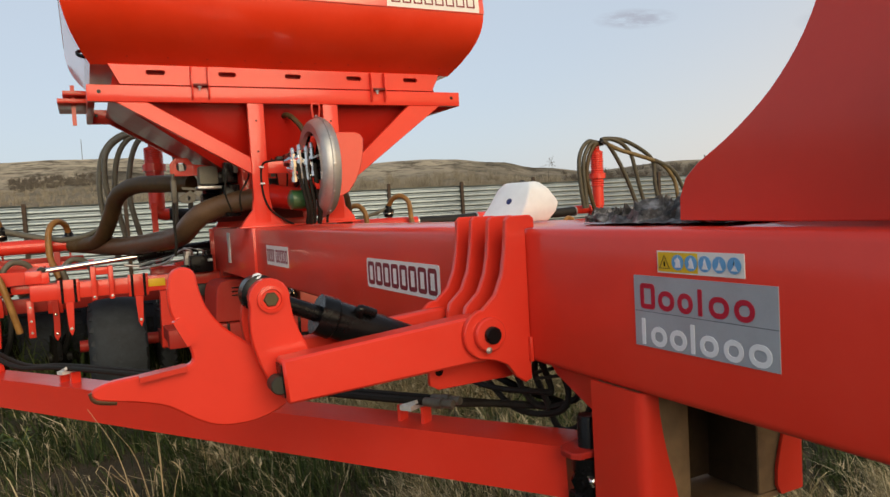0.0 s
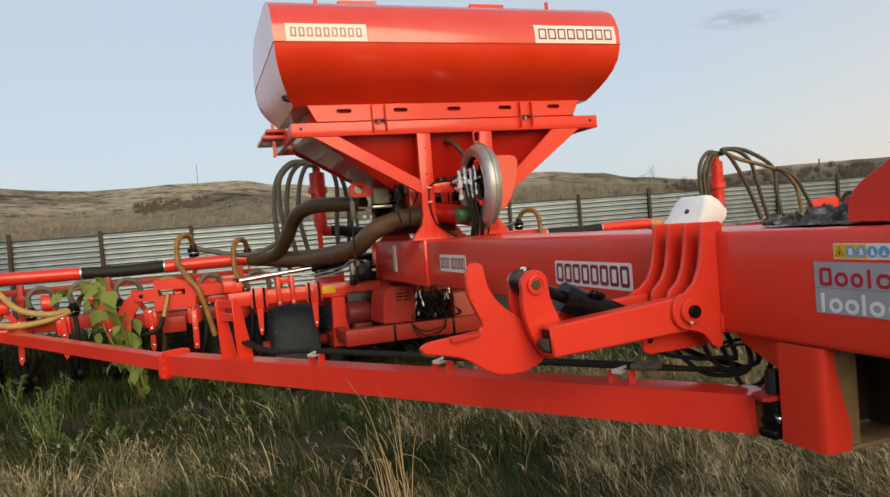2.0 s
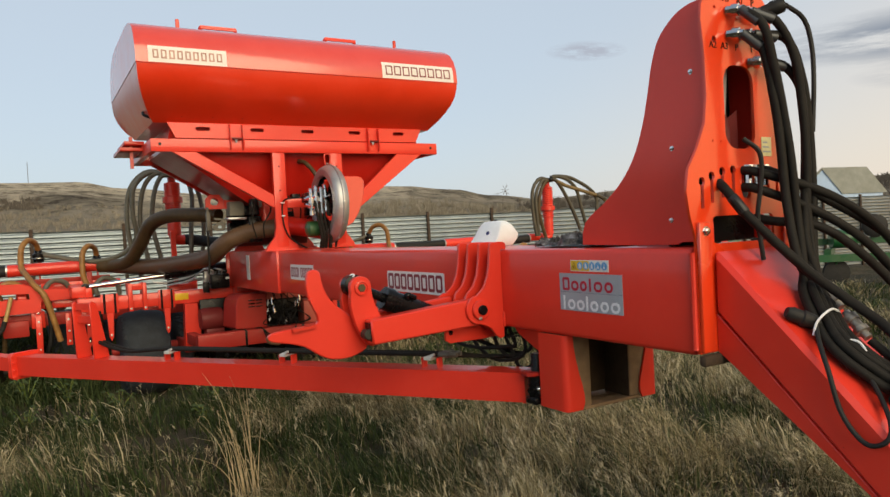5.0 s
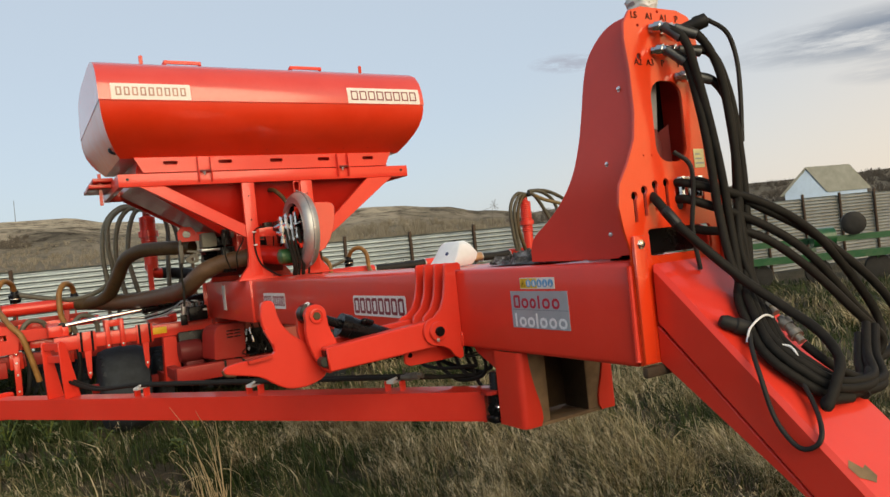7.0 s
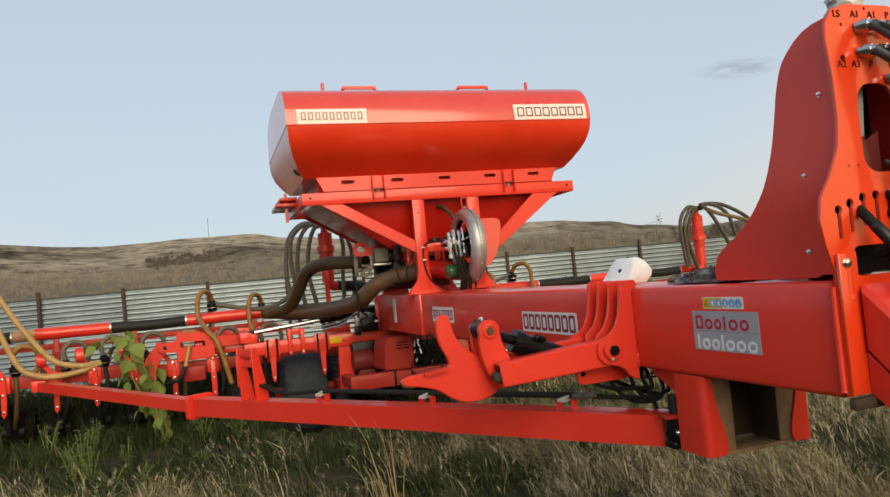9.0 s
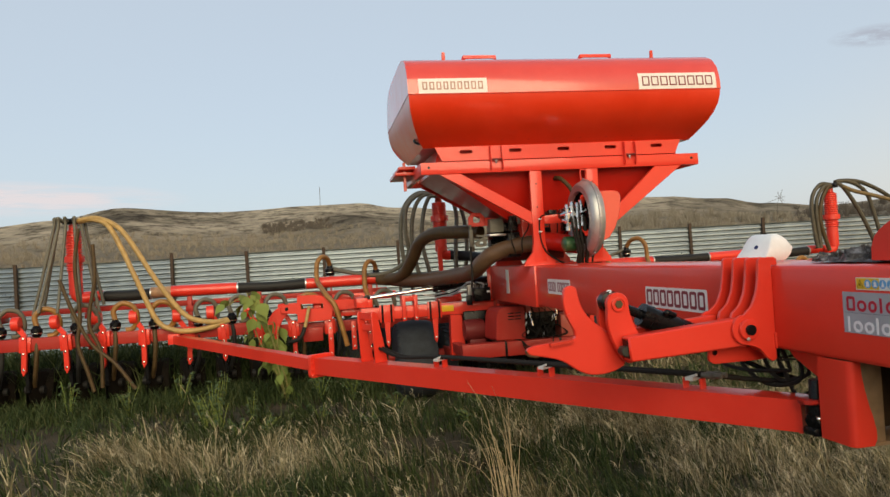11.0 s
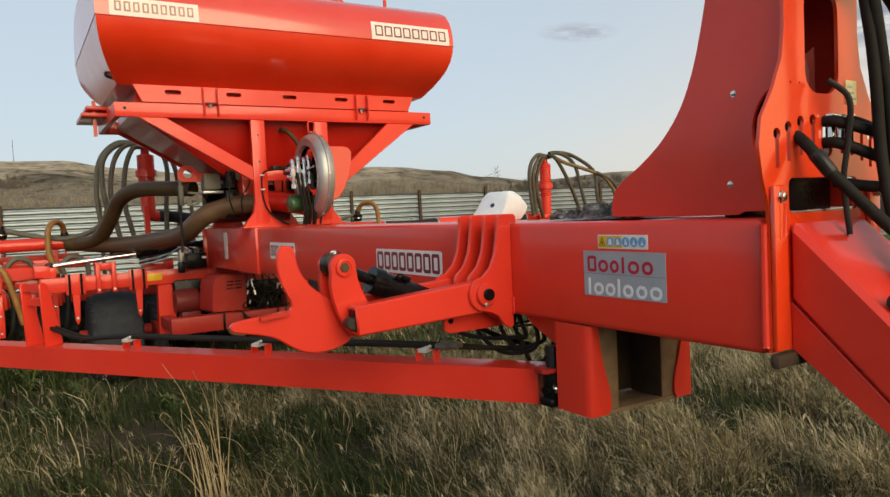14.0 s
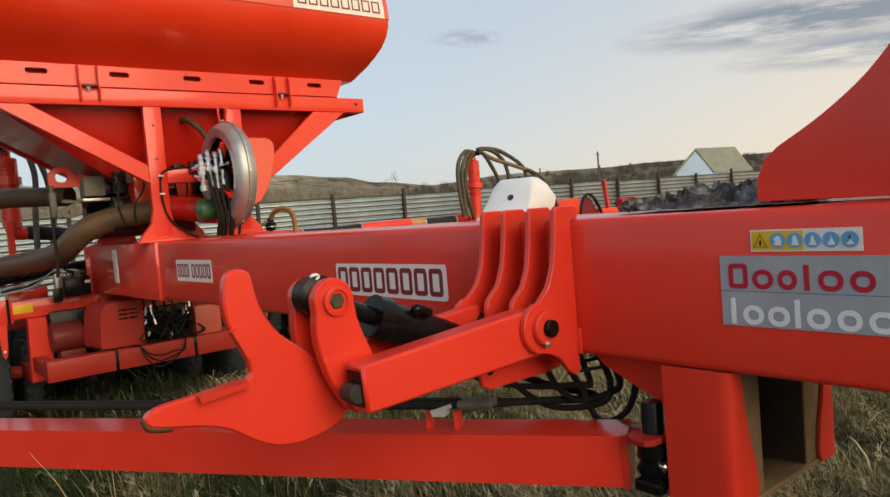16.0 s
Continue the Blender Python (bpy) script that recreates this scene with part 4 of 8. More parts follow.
for k, (x, z, w, hh) in enumerate(((-0.13, 2.02, 0.07, 0.16), (0.20, 1.90, 0.10, 0.12), (0.45, 1.98, 0.12, 0.14), (0.60, 1.84, 0.08, 0.10), (0.30, 2.10, 0.09, 0.08))):
    part("control_box", box(x, x + w, 4.62, 4.72, z - hh / 2, z + hh / 2, 0.008), BLACKP, meter, "small dark control box")
for k, (x, z) in enumerate(((-0.06, 2.06), (0.24, 2.02), (0.50, 2.08), (0.56, 1.92))):
    part("bracket", box(x, x + 0.035, 4.60, 4.618, z - 0.05, z + 0.05, 0.002), DULL_STEEL, meter, "dull zinc bracket")
rmt = random.Random(31)
for k in range(7):
    x = -0.08 + 0.11 * k
    part("cable", tube([(x, 4.60, 2.12), (x + rmt.uniform(-0.05, 0.05), 4.56, 1.98), (x + rmt.uniform(-0.08, 0.08), 4.57, 1.84), (x + rmt.uniform(-0.06, 0.06), 4.62, 1.70)], 0.007, 6), HOSE, meter)

# ---- blower fan ----
fan = thing("blower_fan", "round grey aluminium blower fan with red guard and chrome hydraulic motor", "fan")
FC = Vector((0.415, 4.07, 2.0))
drum = lathe([(0.03, 0.265), (0.0, 0.275), (0.0, 0.335), (0.012, 0.355), (0.035, 0.370), (0.065, 0.377), (0.068, 0.388), (0.082, 0.388), (0.085, 0.377), (0.115, 0.370), (0.135, 0.355), (0.145, 0.33), (0.145, 0.10)], FC, FC + Vector((1, 0, 0)), 48)
bmesh.ops.delete(drum, geom=[f for f in drum.faces if len(f.verts) > 8], context="FACES")
part("drum", drum, ALU, fan, "grey cast aluminium drum", 30)
part("back_disc", cyl(FC + Vector((0.10, 0, 0)), FC + Vector((0.12, 0, 0)), 0.35, 40), BLACKP, fan)
for k in range(12):
    a = k * math.pi / 6
    bolt(fan, FC + Vector((0.075, 0.390 * math.cos(a), 0.392 * math.sin(a))), (0, math.cos(a), math.sin(a)), 0.009, ZINC)
    v0 = FC + Vector((0.07, 0.12 * math.cos(a), 0.12 * math.sin(a)))
    v1 = FC + Vector((0.07, 0.30 * math.cos(a + 0.5), 0.30 * math.sin(a + 0.5)))
    part("fan_blade", beam(v0, v1, 0.006, 0.08, 0.001, up=(1, 0, 0)), BLACKP, fan)
part("inlet_grille", lathe([(0, 0.10), (0.006, 0.12), (0.012, 0.10)], FC + Vector((-0.012, 0, 0)), FC + Vector((1, 0, 0)), 36), RED_D, fan)
part("guard_plate", plate([(0.562, 2.265), (0.77, 2.26), (0.81, 2.245), (0.83, 2.21), (0.825, 2.11), (0.80, 2.0), (0.755, 1.89), (0.69, 1.80), (0.562, 1.74)], 0.20, "xz", 3.98, [], 0.006), HOPPER_TOP, fan)
part("outlet", tube([(0.50, 4.30, 1.75), (0.36, 4.44, 1.78), (0.22, 4.62, 1.82)], 0.095, 20, 6, 0.003, 0.03), DEEP_RED, fan, "red outlet pipe")
part("lifting_eye", tube([(0.46, 4.05, 2.38), (0.455, 4.05, 2.47), (0.48, 4.05, 2.485), (0.515, 4.05, 2.47), (0.505, 4.05, 2.38)], 0.008, 8), RED_D, fan)
for a0 in (0.6, 2.2, 3.8, 5.3):
    part("grille_arm", beam(FC + Vector((-0.006, 0.05 * math.cos(a0), 0.05 * math.sin(a0))), FC + Vector((0.004, 0.27 * math.cos(a0), 0.27 * math.sin(a0))), 0.02, 0.05, 0.003, up=(1, 0, 0)), RED, fan)
mot = part("hydraulic_motor", lathe([(0, 0.045), (0.02, 0.06), (0.10, 0.06), (0.101, 0.075), (0.17, 0.075)], FC + Vector((-0.17, 0, 0.02)), FC + Vector((0, 0, 0.02)), 20), BLACKP, fan, "black hydraulic motor")
part("manifold", box(0.27, 0.40, 3.96, 4.10, 2.08, 2.15, 0.006), BLACKP, mot, "dark valve manifold")
for k, (dx, dy, z0) in enumerate(((0.29, 3.965, 2.14), (0.325, 3.955, 2.16), (0.365, 3.95, 2.15), (0.40, 3.955, 2.17))):
    part("fitting", lathe([(0, 0.014), (0.04, 0.014), (0.041, 0.021), (0.075, 0.021), (0.076, 0.015), (0.13, 0.013), (0.131, 0.018), (0.16, 0.018)], (dx, dy - 0.015, z0), (dx + 0.01, dy - 0.03, z0 - 1), 8), CHROME, mot, "chrome hose fitting")
    part("fitting", tube([(dx, dy + 0.03, z0 - 0.02), (dx, dy, z0 + 0.03), (dx, dy - 0.015, z0)], 0.013, 8, 4), CHROME, mot)
part("pump_body", lathe([(0, 0.04), (0.02, 0.075), (0.13, 0.075), (0.15, 0.04)], (0.23, 4.06, 1.76), (0.40, 4.06, 1.76), 18), GREEN, mot, "green painted pump body")
for q, (a, b) in enumerate((((0.245, 3.97, 2.10), (0.31, 3.94, 2.115)), ((0.25, 3.96, 2.06), (0.31, 3.95, 2.04)), ((0.36, 3.93, 2.10), (0.43, 3.93, 2.12)), ((0.27, 3.95, 2.15), (0.36, 3.94, 2.165)), ((0.30, 3.94, 2.0), (0.33, 3.93, 1.95)))[:3]):
    part("fitting", lathe([(0, 0.011), (0.02, 0.011), (0.021, 0.019), (0.042, 0.019), (0.043, 0.013), (0.065, 0.013), (0.066, 0.017), (0.085, 0.017)], a, b, 6), CHROME, mot, "chrome hose fitting")
grow = Matrix.Translation((0.31, 3.955, 2.03)) @ Matrix.Scale(1.3, 4) @ Matrix.Translation((-0.335, -3.965, -2.09))
for ob in mot.children:
    if ob.name.startswith(("manifold", "fitting")):
        ob.data.transform(grow)
for k, (x, zt, xe, rr) in enumerate(((0.325, 1.93, 0.37, 0.016), (0.365, 1.90, 0.40, 0.013), (0.405, 1.96, 0.44, 0.020), (0.285, 1.98, 0.345, 0.013), (0.45, 1.80, 0.50, 0.010))):
    part("hose", tube([(x, 3.92, zt + 0.06), (x + 0.005, 3.905, zt - 0.06), (xe - 0.01, 3.92, 1.70), (xe, 3.99, 1.575)], rr, 8), HOSE, fan)
part("cable", tube([(0.30, 4.02, 2.06), (0.16, 4.2, 2.07), (0.115, 4.365, 2.04), (0.11, 4.37, 1.85), (0.16, 4.366, 1.70), (0.28, 4.34, 1.60), (0.33, 4.33, 1.575)], 0.008, 8), HOSE, fan)
for z in (1.90, 2.03):
    part("cable_tie", box(0.095, 0.13, 4.355, 4.381, z, z + 0.012, 0.001), SILVER_S, fan, "white cable tie")
part("thin_hose", tube([(0.36, 4.60, 2.47), (0.39, 4.46, 2.45), (0.45, 4.38, 2.36), (0.48, 4.34, 2.26), (0.49, 4.32, 2.12)], 0.024, 10, 6, 0.003, 0.02), HOSE_BROWN, fan, "brown air hose")


# ---- ground, fence and distance ----
def ground_z(x, y):
    return 0.05 * noise.noise(Vector((x * 0.45, y * 0.45, 0))) + 0.02 * noise.noise(Vector((x * 1.7, y * 1.7, 4))) - 0.15 * math.exp(-((x + 0.95) / 0.75) ** 2 - ((y - 6.3) / 0.8) ** 2)


SKY = [(-70, 3.6), (-40, 4.0), (-24, 4.0), (-19, 4.5), (-14.5, 5.22), (-8, 4.72), (0, 5.0), (3, 5.04), (6, 4.5), (12, 3.9), (18, 3.8), (24.6, 3.92), (27.2, 3.8), (31, 3.38), (34, 2.75), (38.5, 2.2), (45, 2.55), (53, 2.45), (64, 2.4), (80, 2.4), (110, 2.2)]


def skyline(az):
    for (a0, e0), (a1, e1) in zip(SKY, SKY[1:]):
        if a0 <= az <= a1:
            t = (az - a0) / (a1 - a0)
            return e0 + (e1 - e0) * (t * t * (3 - 2 * t))
    return 2.2


def terrain_z(az, r):
    """Height of the ground at a bearing and distance from the drill."""
    x, y = r * math.sin(radians(az)), r * math.cos(radians(az)) - 2.5
    if r < 60:
        return ground_z(x, y) * max(0, 1 - r / 60)
    top = 320 * math.tan(radians(skyline(az))) + 1.6
    t = (r - 60) / 260
    rise = 0.10 * t + 0.90 * max(0, min(1, (t - 0.28) / 0.72)) ** 1.35
    if t > 1:
        rise = 1 - 0.4 * (t - 1)
    bumps = noise.noise(Vector((x * 0.02, y * 0.02, 0))) * 3.2 + noise.noise(Vector((x * 0.07, y * 0.07, 2))) * 1.1 + abs(noise.noise(Vector((x * 0.035, y * 0.05, 7)))) * -3.0
    return max(0.0, top * rise + bumps * min(1, max(0, t)) * max(0.0, 1 - abs(t - 0.55) * 1.9))


def grid_mesh(rings, azs, zf, ox=0.0, oy=-2.5):
    verts, faces = [], []
    for r in rings:
        for az in azs:
            verts.append((ox + r * math.sin(radians(az)), oy + r * math.cos(radians(az)), zf(az, r)))
    n = len(azs)
    for i in range(len(rings) - 1):
        for j in range(n - 1):
            faces.append((i * n + j, i * n + j + 1, (i + 1) * n + j + 1, (i + 1) * n + j))
    return verts, faces


def soil_material():
    m, nt, p = nodes_of("dry_ground")
    a = noise_node(nt, 0.9, 6, 0.65, "Object")
    b = noise_node(nt, 22, 6, 0.7, "Object")
    c1 = ramp_node(nt, a.outputs[0], [(0.35, (0.026, 0.028, 0.011)), (0.5, (0.052, 0.044, 0.022)), (0.68, (0.12, 0.095, 0.055))])
    c2 = mix_node(nt, b.outputs[0], (0.35, 0.33, 0.30), (1.25, 1.2, 1.1))
    nt.links.new(mix_node(nt, 1.0, c1.outputs[0], c2, "MULTIPLY"), p.inputs["Base Color"])
    p.inputs["Roughness"].default_value = 0.95
    bump(nt, p, b.outputs[0], 0.7, 0.05)
    return m


def hill_material():
    m, nt, p = nodes_of("dry_hillside")
    a = noise_node(nt, 0.016, 9, 0.66, "Object")
    mpg = nt.nodes.new("ShaderNodeMapping")
    mpg.inputs["Scale"].default_value = (1, 1, 1.6)
    nt.links.new(a.inputs["Vector"].links[0].from_socket, mpg.inputs[0])
    nt.links.new(mpg.outputs[0], a.inputs["Vector"])
    b = noise_node(nt, 0.16, 9, 0.75, "Object")
    c = noise_node(nt, 0.9, 4, 0.7, "Object")
    g = nt.nodes.new("ShaderNodeNewGeometry")
    sep = nt.nodes.new("ShaderNodeSeparateXYZ")
    nt.links.new(g.outputs["Position"], sep.inputs[0])
    c1 = ramp_node(nt, a.outputs[0], [(0.37, (0.085, 0.077, 0.064)), (0.44, (0.185, 0.165, 0.128)), (0.50, (0.325, 0.288, 0.222)), (0.60, (0.39, 0.345, 0.262)), (0.72, (0.235, 0.212, 0.163))])
    c2 = ramp_node(nt, b.outputs[0], [(0.40, (0.34, 0.33, 0.33)), (0.49, (0.90, 0.90, 0.92)), (0.60, (1.25, 1.23, 1.2))])
    col = mix_node(nt, 1.0, c1.outputs[0], c2.outputs[0], "MULTIPLY")
    # grey-brown scrub cover on the low slopes
    low = nt.nodes.new("ShaderNodeMapRange")
    low.interpolation_type = "SMOOTHSTEP"
    low.inputs[1].default_value, low.inputs[2].default_value, low.inputs[3].default_value, low.inputs[4].default_value = 7.0, 19.0, 0.9, 0.0
    wob = nt.nodes.new("ShaderNodeMath")
    wob.operation = "MULTIPLY_ADD"
    wob.inputs[1].default_value = -14.0
    nt.links.new(b.outputs[0], wob.inputs[0])
    rise = nt.nodes.new("ShaderNodeMath")
    rise.operation = "ADD"
    rise.inputs[1].default_value = 7.0
    nt.links.new(sep.outputs[2], rise.inputs[0])
    nt.links.new(rise.outputs[0], wob.inputs[2])
    nt.links.new(wob.outputs[0], low.inputs[0])
    scrubby = mix_node(nt, c.outputs[0], (0.078, 0.073, 0.064), (0.215, 0.195, 0.158))
    nt.links.new(mix_node(nt, low.outputs[0], col, scrubby), p.inputs["Base Color"])
    p.inputs["Roughness"].default_value = 1.0
    p.inputs["Specular IOR Level"].default_value = 0.0
    return m


SOIL, HILL = soil_material(), hill_material()
azs = [-180 + 3 * k for k in range(121)]
rings = [0.01] + [0.6 * k for k in range(1, 50)] + [32, 36, 42, 50, 58, 64]
v, f = grid_mesh(rings, azs, lambda az, r: ground_z(r * math.sin(radians(az)), r * math.cos(radians(az)) - 2.5) * max(0, 1 - r / 64))
me = bpy.data.meshes.new("ground")
me.from_pydata(v, [], f)
me.materials.append(SOIL)
for pl in me.polygons:
    pl.use_smooth = True
tagged(new("ground", me), "rough uneven field ground under dry grass", "ground", kind="structure")
azs = [-75 + 0.75 * k for k in range(254)]
rings = [63.5 + 4 * k for k in range(64)] + [330, 350, 400, 600, 1200, 3000]
v, f = grid_mesh(rings, azs, terrain_z)
me = bpy.data.meshes.new("hills")
me.from_pydata(v, [], f)
me.materials.append(HILL)
for pl in me.polygons:
    pl.use_smooth = True
tagged(new("backdrop_hills", me), "low dry grassy hills with dark scrub behind the fence", "hills", kind="structure")
azs = [115 + 3 * k for k in range(58)]
v, f = grid_mesh([63, 80, 120, 200, 400, 1000, 3000], azs, lambda az, r: 0.0)
me = bpy.data.meshes.new("far_ground")
me.from_pydata(v, [], f)
me.materials.append(HILL)
tagged(new("ground_far", me), "open dry plain", "ground", kind="structure")

# corrugated sheet fence with dark posts
fence = thing("fence", "long low fence of horizontal galvanised corrugated sheets on dark posts", "fence", kind="structure")
F0, FD = Vector((-5.05, 12.47, 0)), Vector((1.513, -0.192, 0))
fu = FD.normalized()
rnd = random.Random(5)


def sheet_mesh():
    prof = []
    pitch, depth = 0.094, 0.030
    z = 0.06
    while z < 2.02:
        prof += [(z, 0), (z + 0.016, 0.001), (z + 0.034, 0.009), (z + 0.050, depth * 0.8), (z + 0.064, depth), (z + 0.074, depth * 0.93), (z + 0.086, 0.006)]
        z += pitch
    prof.append((z, 0))
    verts, faces = [], []
    L = FD.length - 0.004
    for zz, dd in prof:
        for xx in (0, L):
            verts.append((xx, dd, zz))
    for i in range(len(prof) - 1):
        faces.append((2 * i, 2 * i + 1, 2 * i + 3, 2 * i + 2))
    n = len(verts)
    verts += [(a, b + 0.002, c) for a, b, c in verts]
    faces += [tuple(n + k for k in reversed(q)) for q in faces]
    me = bpy.data.meshes.new("fence_sheet")
    me.from_pydata(verts, [], faces)
    me.materials.append(FENCE_M)
    return me


sheet = sheet_mesh()
pm = box(-0.03, 0.03, -0.06, -0.002, 0, 2.1, 0.004)
part("post_proto", pm, POST_M, None)
proto = bpy.data.objects["post_proto"]
post_me = proto.data
bpy.data.objects.remove(proto)
rot = math.atan2(fu.y, fu.x)
for k in range(-9, 34):
    at = F0 + FD * k
    ob = new("fence_sheet", sheet)
    ob.matrix_basis = pose(at.x, at.y, rnd.uniform(-0.02, 0.02), 0, 0, math.degrees(rot))
    ob.parent = fence
    ob = new("fence_post", post_me)
    ob.matrix_basis = pose(at.x, at.y, rnd.uniform(-0.03, 0.05), rnd.uniform(-0.6, 0.6), rnd.uniform(-0.8, 0.8), math.degrees(rot))
    ob.parent = fence


# ---- middle of the drill: wheels, boxes, cross bars ----
def tyre(name_group, x0, x1, yc, zc, r):
    """A wide implement tyre with slanted tread bars on a red rim."""
    t = thing("transport_wheel", "wide black ribbed implement tyre standing in the grass", "wheel", name_group)
    w = (x1 - x0)
    prof = [(0.0, r * 0.62), (0.01, r * 0.80), (0.035, r * 0.90), (0.09, r * 0.965), (w / 2, r), (w - 0.09, r * 0.965), (w - 0.035, r * 0.92), (w - 0.01, r * 0.80), (w, r * 0.62)]
    part("tyre", lathe(prof, (x0, yc, zc), (x1, yc, zc), 40), TYRE, t)
    part("rim", lathe([(0.03, 0.02), (0.03, r * 0.3), (0.05, r * 0.58), (0.012, r * 0.63), (w - 0.012, r * 0.63), (w - 0.05, r * 0.58), (w - 0.03, 0.02)], (x0, yc, zc), (x1, yc, zc), 28), RED_D, t)
    for k in range(22):
        a = 2 * math.pi * k / 22
        for side in (0, 1):
            aa = a + (0.14 if side else 0)
            xa, xb = (x0 + 0.03, x0 + w * 0.53) if side == 0 else (x1 - 0.03, x0 + w * 0.47)
            p = [Vector((xx, yc + (rr) * math.cos(an), zc + rr * math.sin(an))) for xx, an, rr in ((xa, aa, r * 0.905), (xb, aa + 0.26, r * 0.985))]
            nrm = Vector((0, math.cos(aa + 0.1), math.sin(aa + 0.1)))
            part("tread_bar", beam(p[0], p[1], 0.055, 0.014, 0.005, up=nrm), TYRE, t)
    return t


WX = [(-1.22, -0.68, 6.78, 0.39, 0.52), (-0.56, -0.38, 7.0, 0.40, 0.40)]
for x0, x1, yc, zc, r in WX:
    tyre("wheels under the drill", x0, x1, yc, zc, r)
    tyre("wheels under the drill", 2 * CX - x1, 2 * CX - x0, yc, zc, r)

# packer wheels behind the axle
for k in range(6):
    pk = thing("packer_wheel", "wide black rubber packer wheel behind the axle", "wheel", "packer wheels")
    xa = -1.93 + 0.745 * k
    part("tyre", lathe([(0.0, 0.26), (0.012, 0.36), (0.05, 0.42), (0.12, 0.45), (0.36, 0.455), (0.60, 0.45), (0.67, 0.42), (0.708, 0.36), (0.72, 0.26)], (xa, 7.95, 0.45), (xa + 1, 7.95, 0.45), 36), TYRE, pk)
    part("rim", lathe([(0.03, 0.03), (0.05, 0.22), (0.015, 0.265), (0.705, 0.265), (0.67, 0.22), (0.69, 0.03)], (xa, 7.95, 0.45), (xa + 1, 7.95, 0.45), 24), RED_D, pk)
    for j in range(18):
        an = 2 * math.pi * j / 18
        nv = Vector((0, math.cos(an), math.sin(an)))
        part("tread_bar", beam(Vector((xa + 0.06, 7.95, 0.45)) + nv * 0.435, Vector((xa + 0.66, 7.95, 0.45)) + nv * 0.435, 0.05, 0.05, 0.01, up=nv), TYRE, pk)

mid = thing("axle_carriage", "red cross carriage with clamped hangers over the wheels", "axle carriage")
part("cross_bar", box(-1.66, 2.22, 6.19, 6.34, 0.985, 1.135, 0.008), RED, mid)
part("low_beam", box(-0.58, 1.14, 5.36, 5.50, 0.525, 0.69, 0.008), RED_SHADE, mid)
for xs in (-0.065, 0.589):
    part("beam_strap", box(xs - 0.013, xs + 0.013, 5.352, 5.504, 0.517, 0.694, 0.003), BLACKP, mid, "dark steel strap round the beam")
part("axle", cyl((-1.30, 6.78, 0.44), (1.86, 6.78, 0.44), 0.06, 18), RED_SHADE, mid)
for s in (1, -1):
    up = part("upright", plate([(-0.58, 0.43), (-0.44, 0.43), (-0.36, 0.60), (-0.41, 0.80), (-0.42, 0.984), (-0.56, 0.984)] if s > 0 else [(2 * CX - x, z) for x, z in ((-0.58, 0.43), (-0.44, 0.43), (-0.36, 0.60), (-0.41, 0.80), (-0.42, 0.984), (-0.56, 0.984))], 0.12, "xz", 6.10, [], 0.006), RED, mid)
    a, b = sorted((mx(-0.56, s), mx(-0.46, s)))
    part("long_member", box(a, b, 5.501, 6.10, 0.53, 0.65, 0.006), RED_SHADE, mid)
    part("axle_hanger", box(a, b, 6.22, 6.80, 0.40, 0.54, 0.006), RED_SHADE, mid)
    part("beam_drop", box(*sorted((mx(0.02, s), mx(0.10, s))), 6.0, 6.20, 1.0, 1.159, 0.004), RED, mid)
    part("label_plate", box(*sorted((mx(-0.72, s), mx(-0.50, s))), 6.184, 6.189, 1.03, 1.105, 0.001), YELLOW_S, mid, "yellow warning label")
    for x, zl in ((-1.343, 0.64), (-0.745, 0.655)):
        c = part("clamp_plate", box(*sorted((mx(x - 0.09, s), mx(x + 0.09, s))), 6.165, 6.185, 0.955, 1.165, 0.004), RED, mid)
        for dx in (-0.055, 0.055):
            part("clamp_bolt", cyl((mx(x + dx, s), 6.155, 0.95), (mx(x + dx, s), 6.155, 1.17), 0.012, 10), BLACKP, c, "black clamp bolt")
        part("hanger_arm", plate([(mx(x - 0.035, s), 0.954), (mx(x + 0.035, s), 0.954), (mx(x + 0.022, s), zl + 0.05), (mx(x, s), zl), (mx(x - 0.022, s), zl + 0.05)], 0.05, "xz", 6.15, [], 0.004), RED, mid)
        bolt(mid, (mx(x, s), 6.149, zl + 0.07), (0, -1, 0), 0.010, ZINC)
    for x in (-1.13, -0.98):
        ear = part("hinge_ear", box(*sorted((mx(x - 0.022, s), mx(x + 0.022, s))), 6.12, 6.36, 0.955, 1.265, 0.005), RED, mid)
        bolt(ear, (mx(x, s), 6.119, 0.985), (0, -1, 0), 0.009, ZINC)
    part("ear_tie", box(*sorted((mx(-1.108, s), mx(-1.002, s))), 6.14, 6.16, 1.19, 1.26, 0.004), RED, mid)

gear = thing("drive_box", "red sheet-steel drive cover with louvre slots", "machine box")
cover = plate([(-0.155, 0.72), (-0.14, 0.70), (0.19, 0.691), (0.20, 0.70), (0.208, 1.06), (0.19, 1.078), (-0.03, 1.082), (-0.085, 1.066), (-0.118, 1.03), (-0.135, 0.97)], 0.36, "xz", 5.45, [], 0.008)
for v in cover.verts:
    if v.co.x < -0.02:
        v.co.x -= 0.15 * (v.co.y - 5.45)
part("cover", cover, RED_SHADE, gear, sharp=14)
# added black strip for the shaded gap between cover and low beam
part("gap_strip", box(-0.17, 0.19, 5.47, 5.80, 0.690, 0.701, 0.003), BLACKP, gear)
for k in range(3):
    for dx in (0, 0.085):
        part("louvre", box(0.0 + dx, 0.07 + dx, 5.444, 5.452, 0.93 + 0.035 * k, 0.943 + 0.035 * k, 0.001), BLACKP, gear, "dark louvre slot")
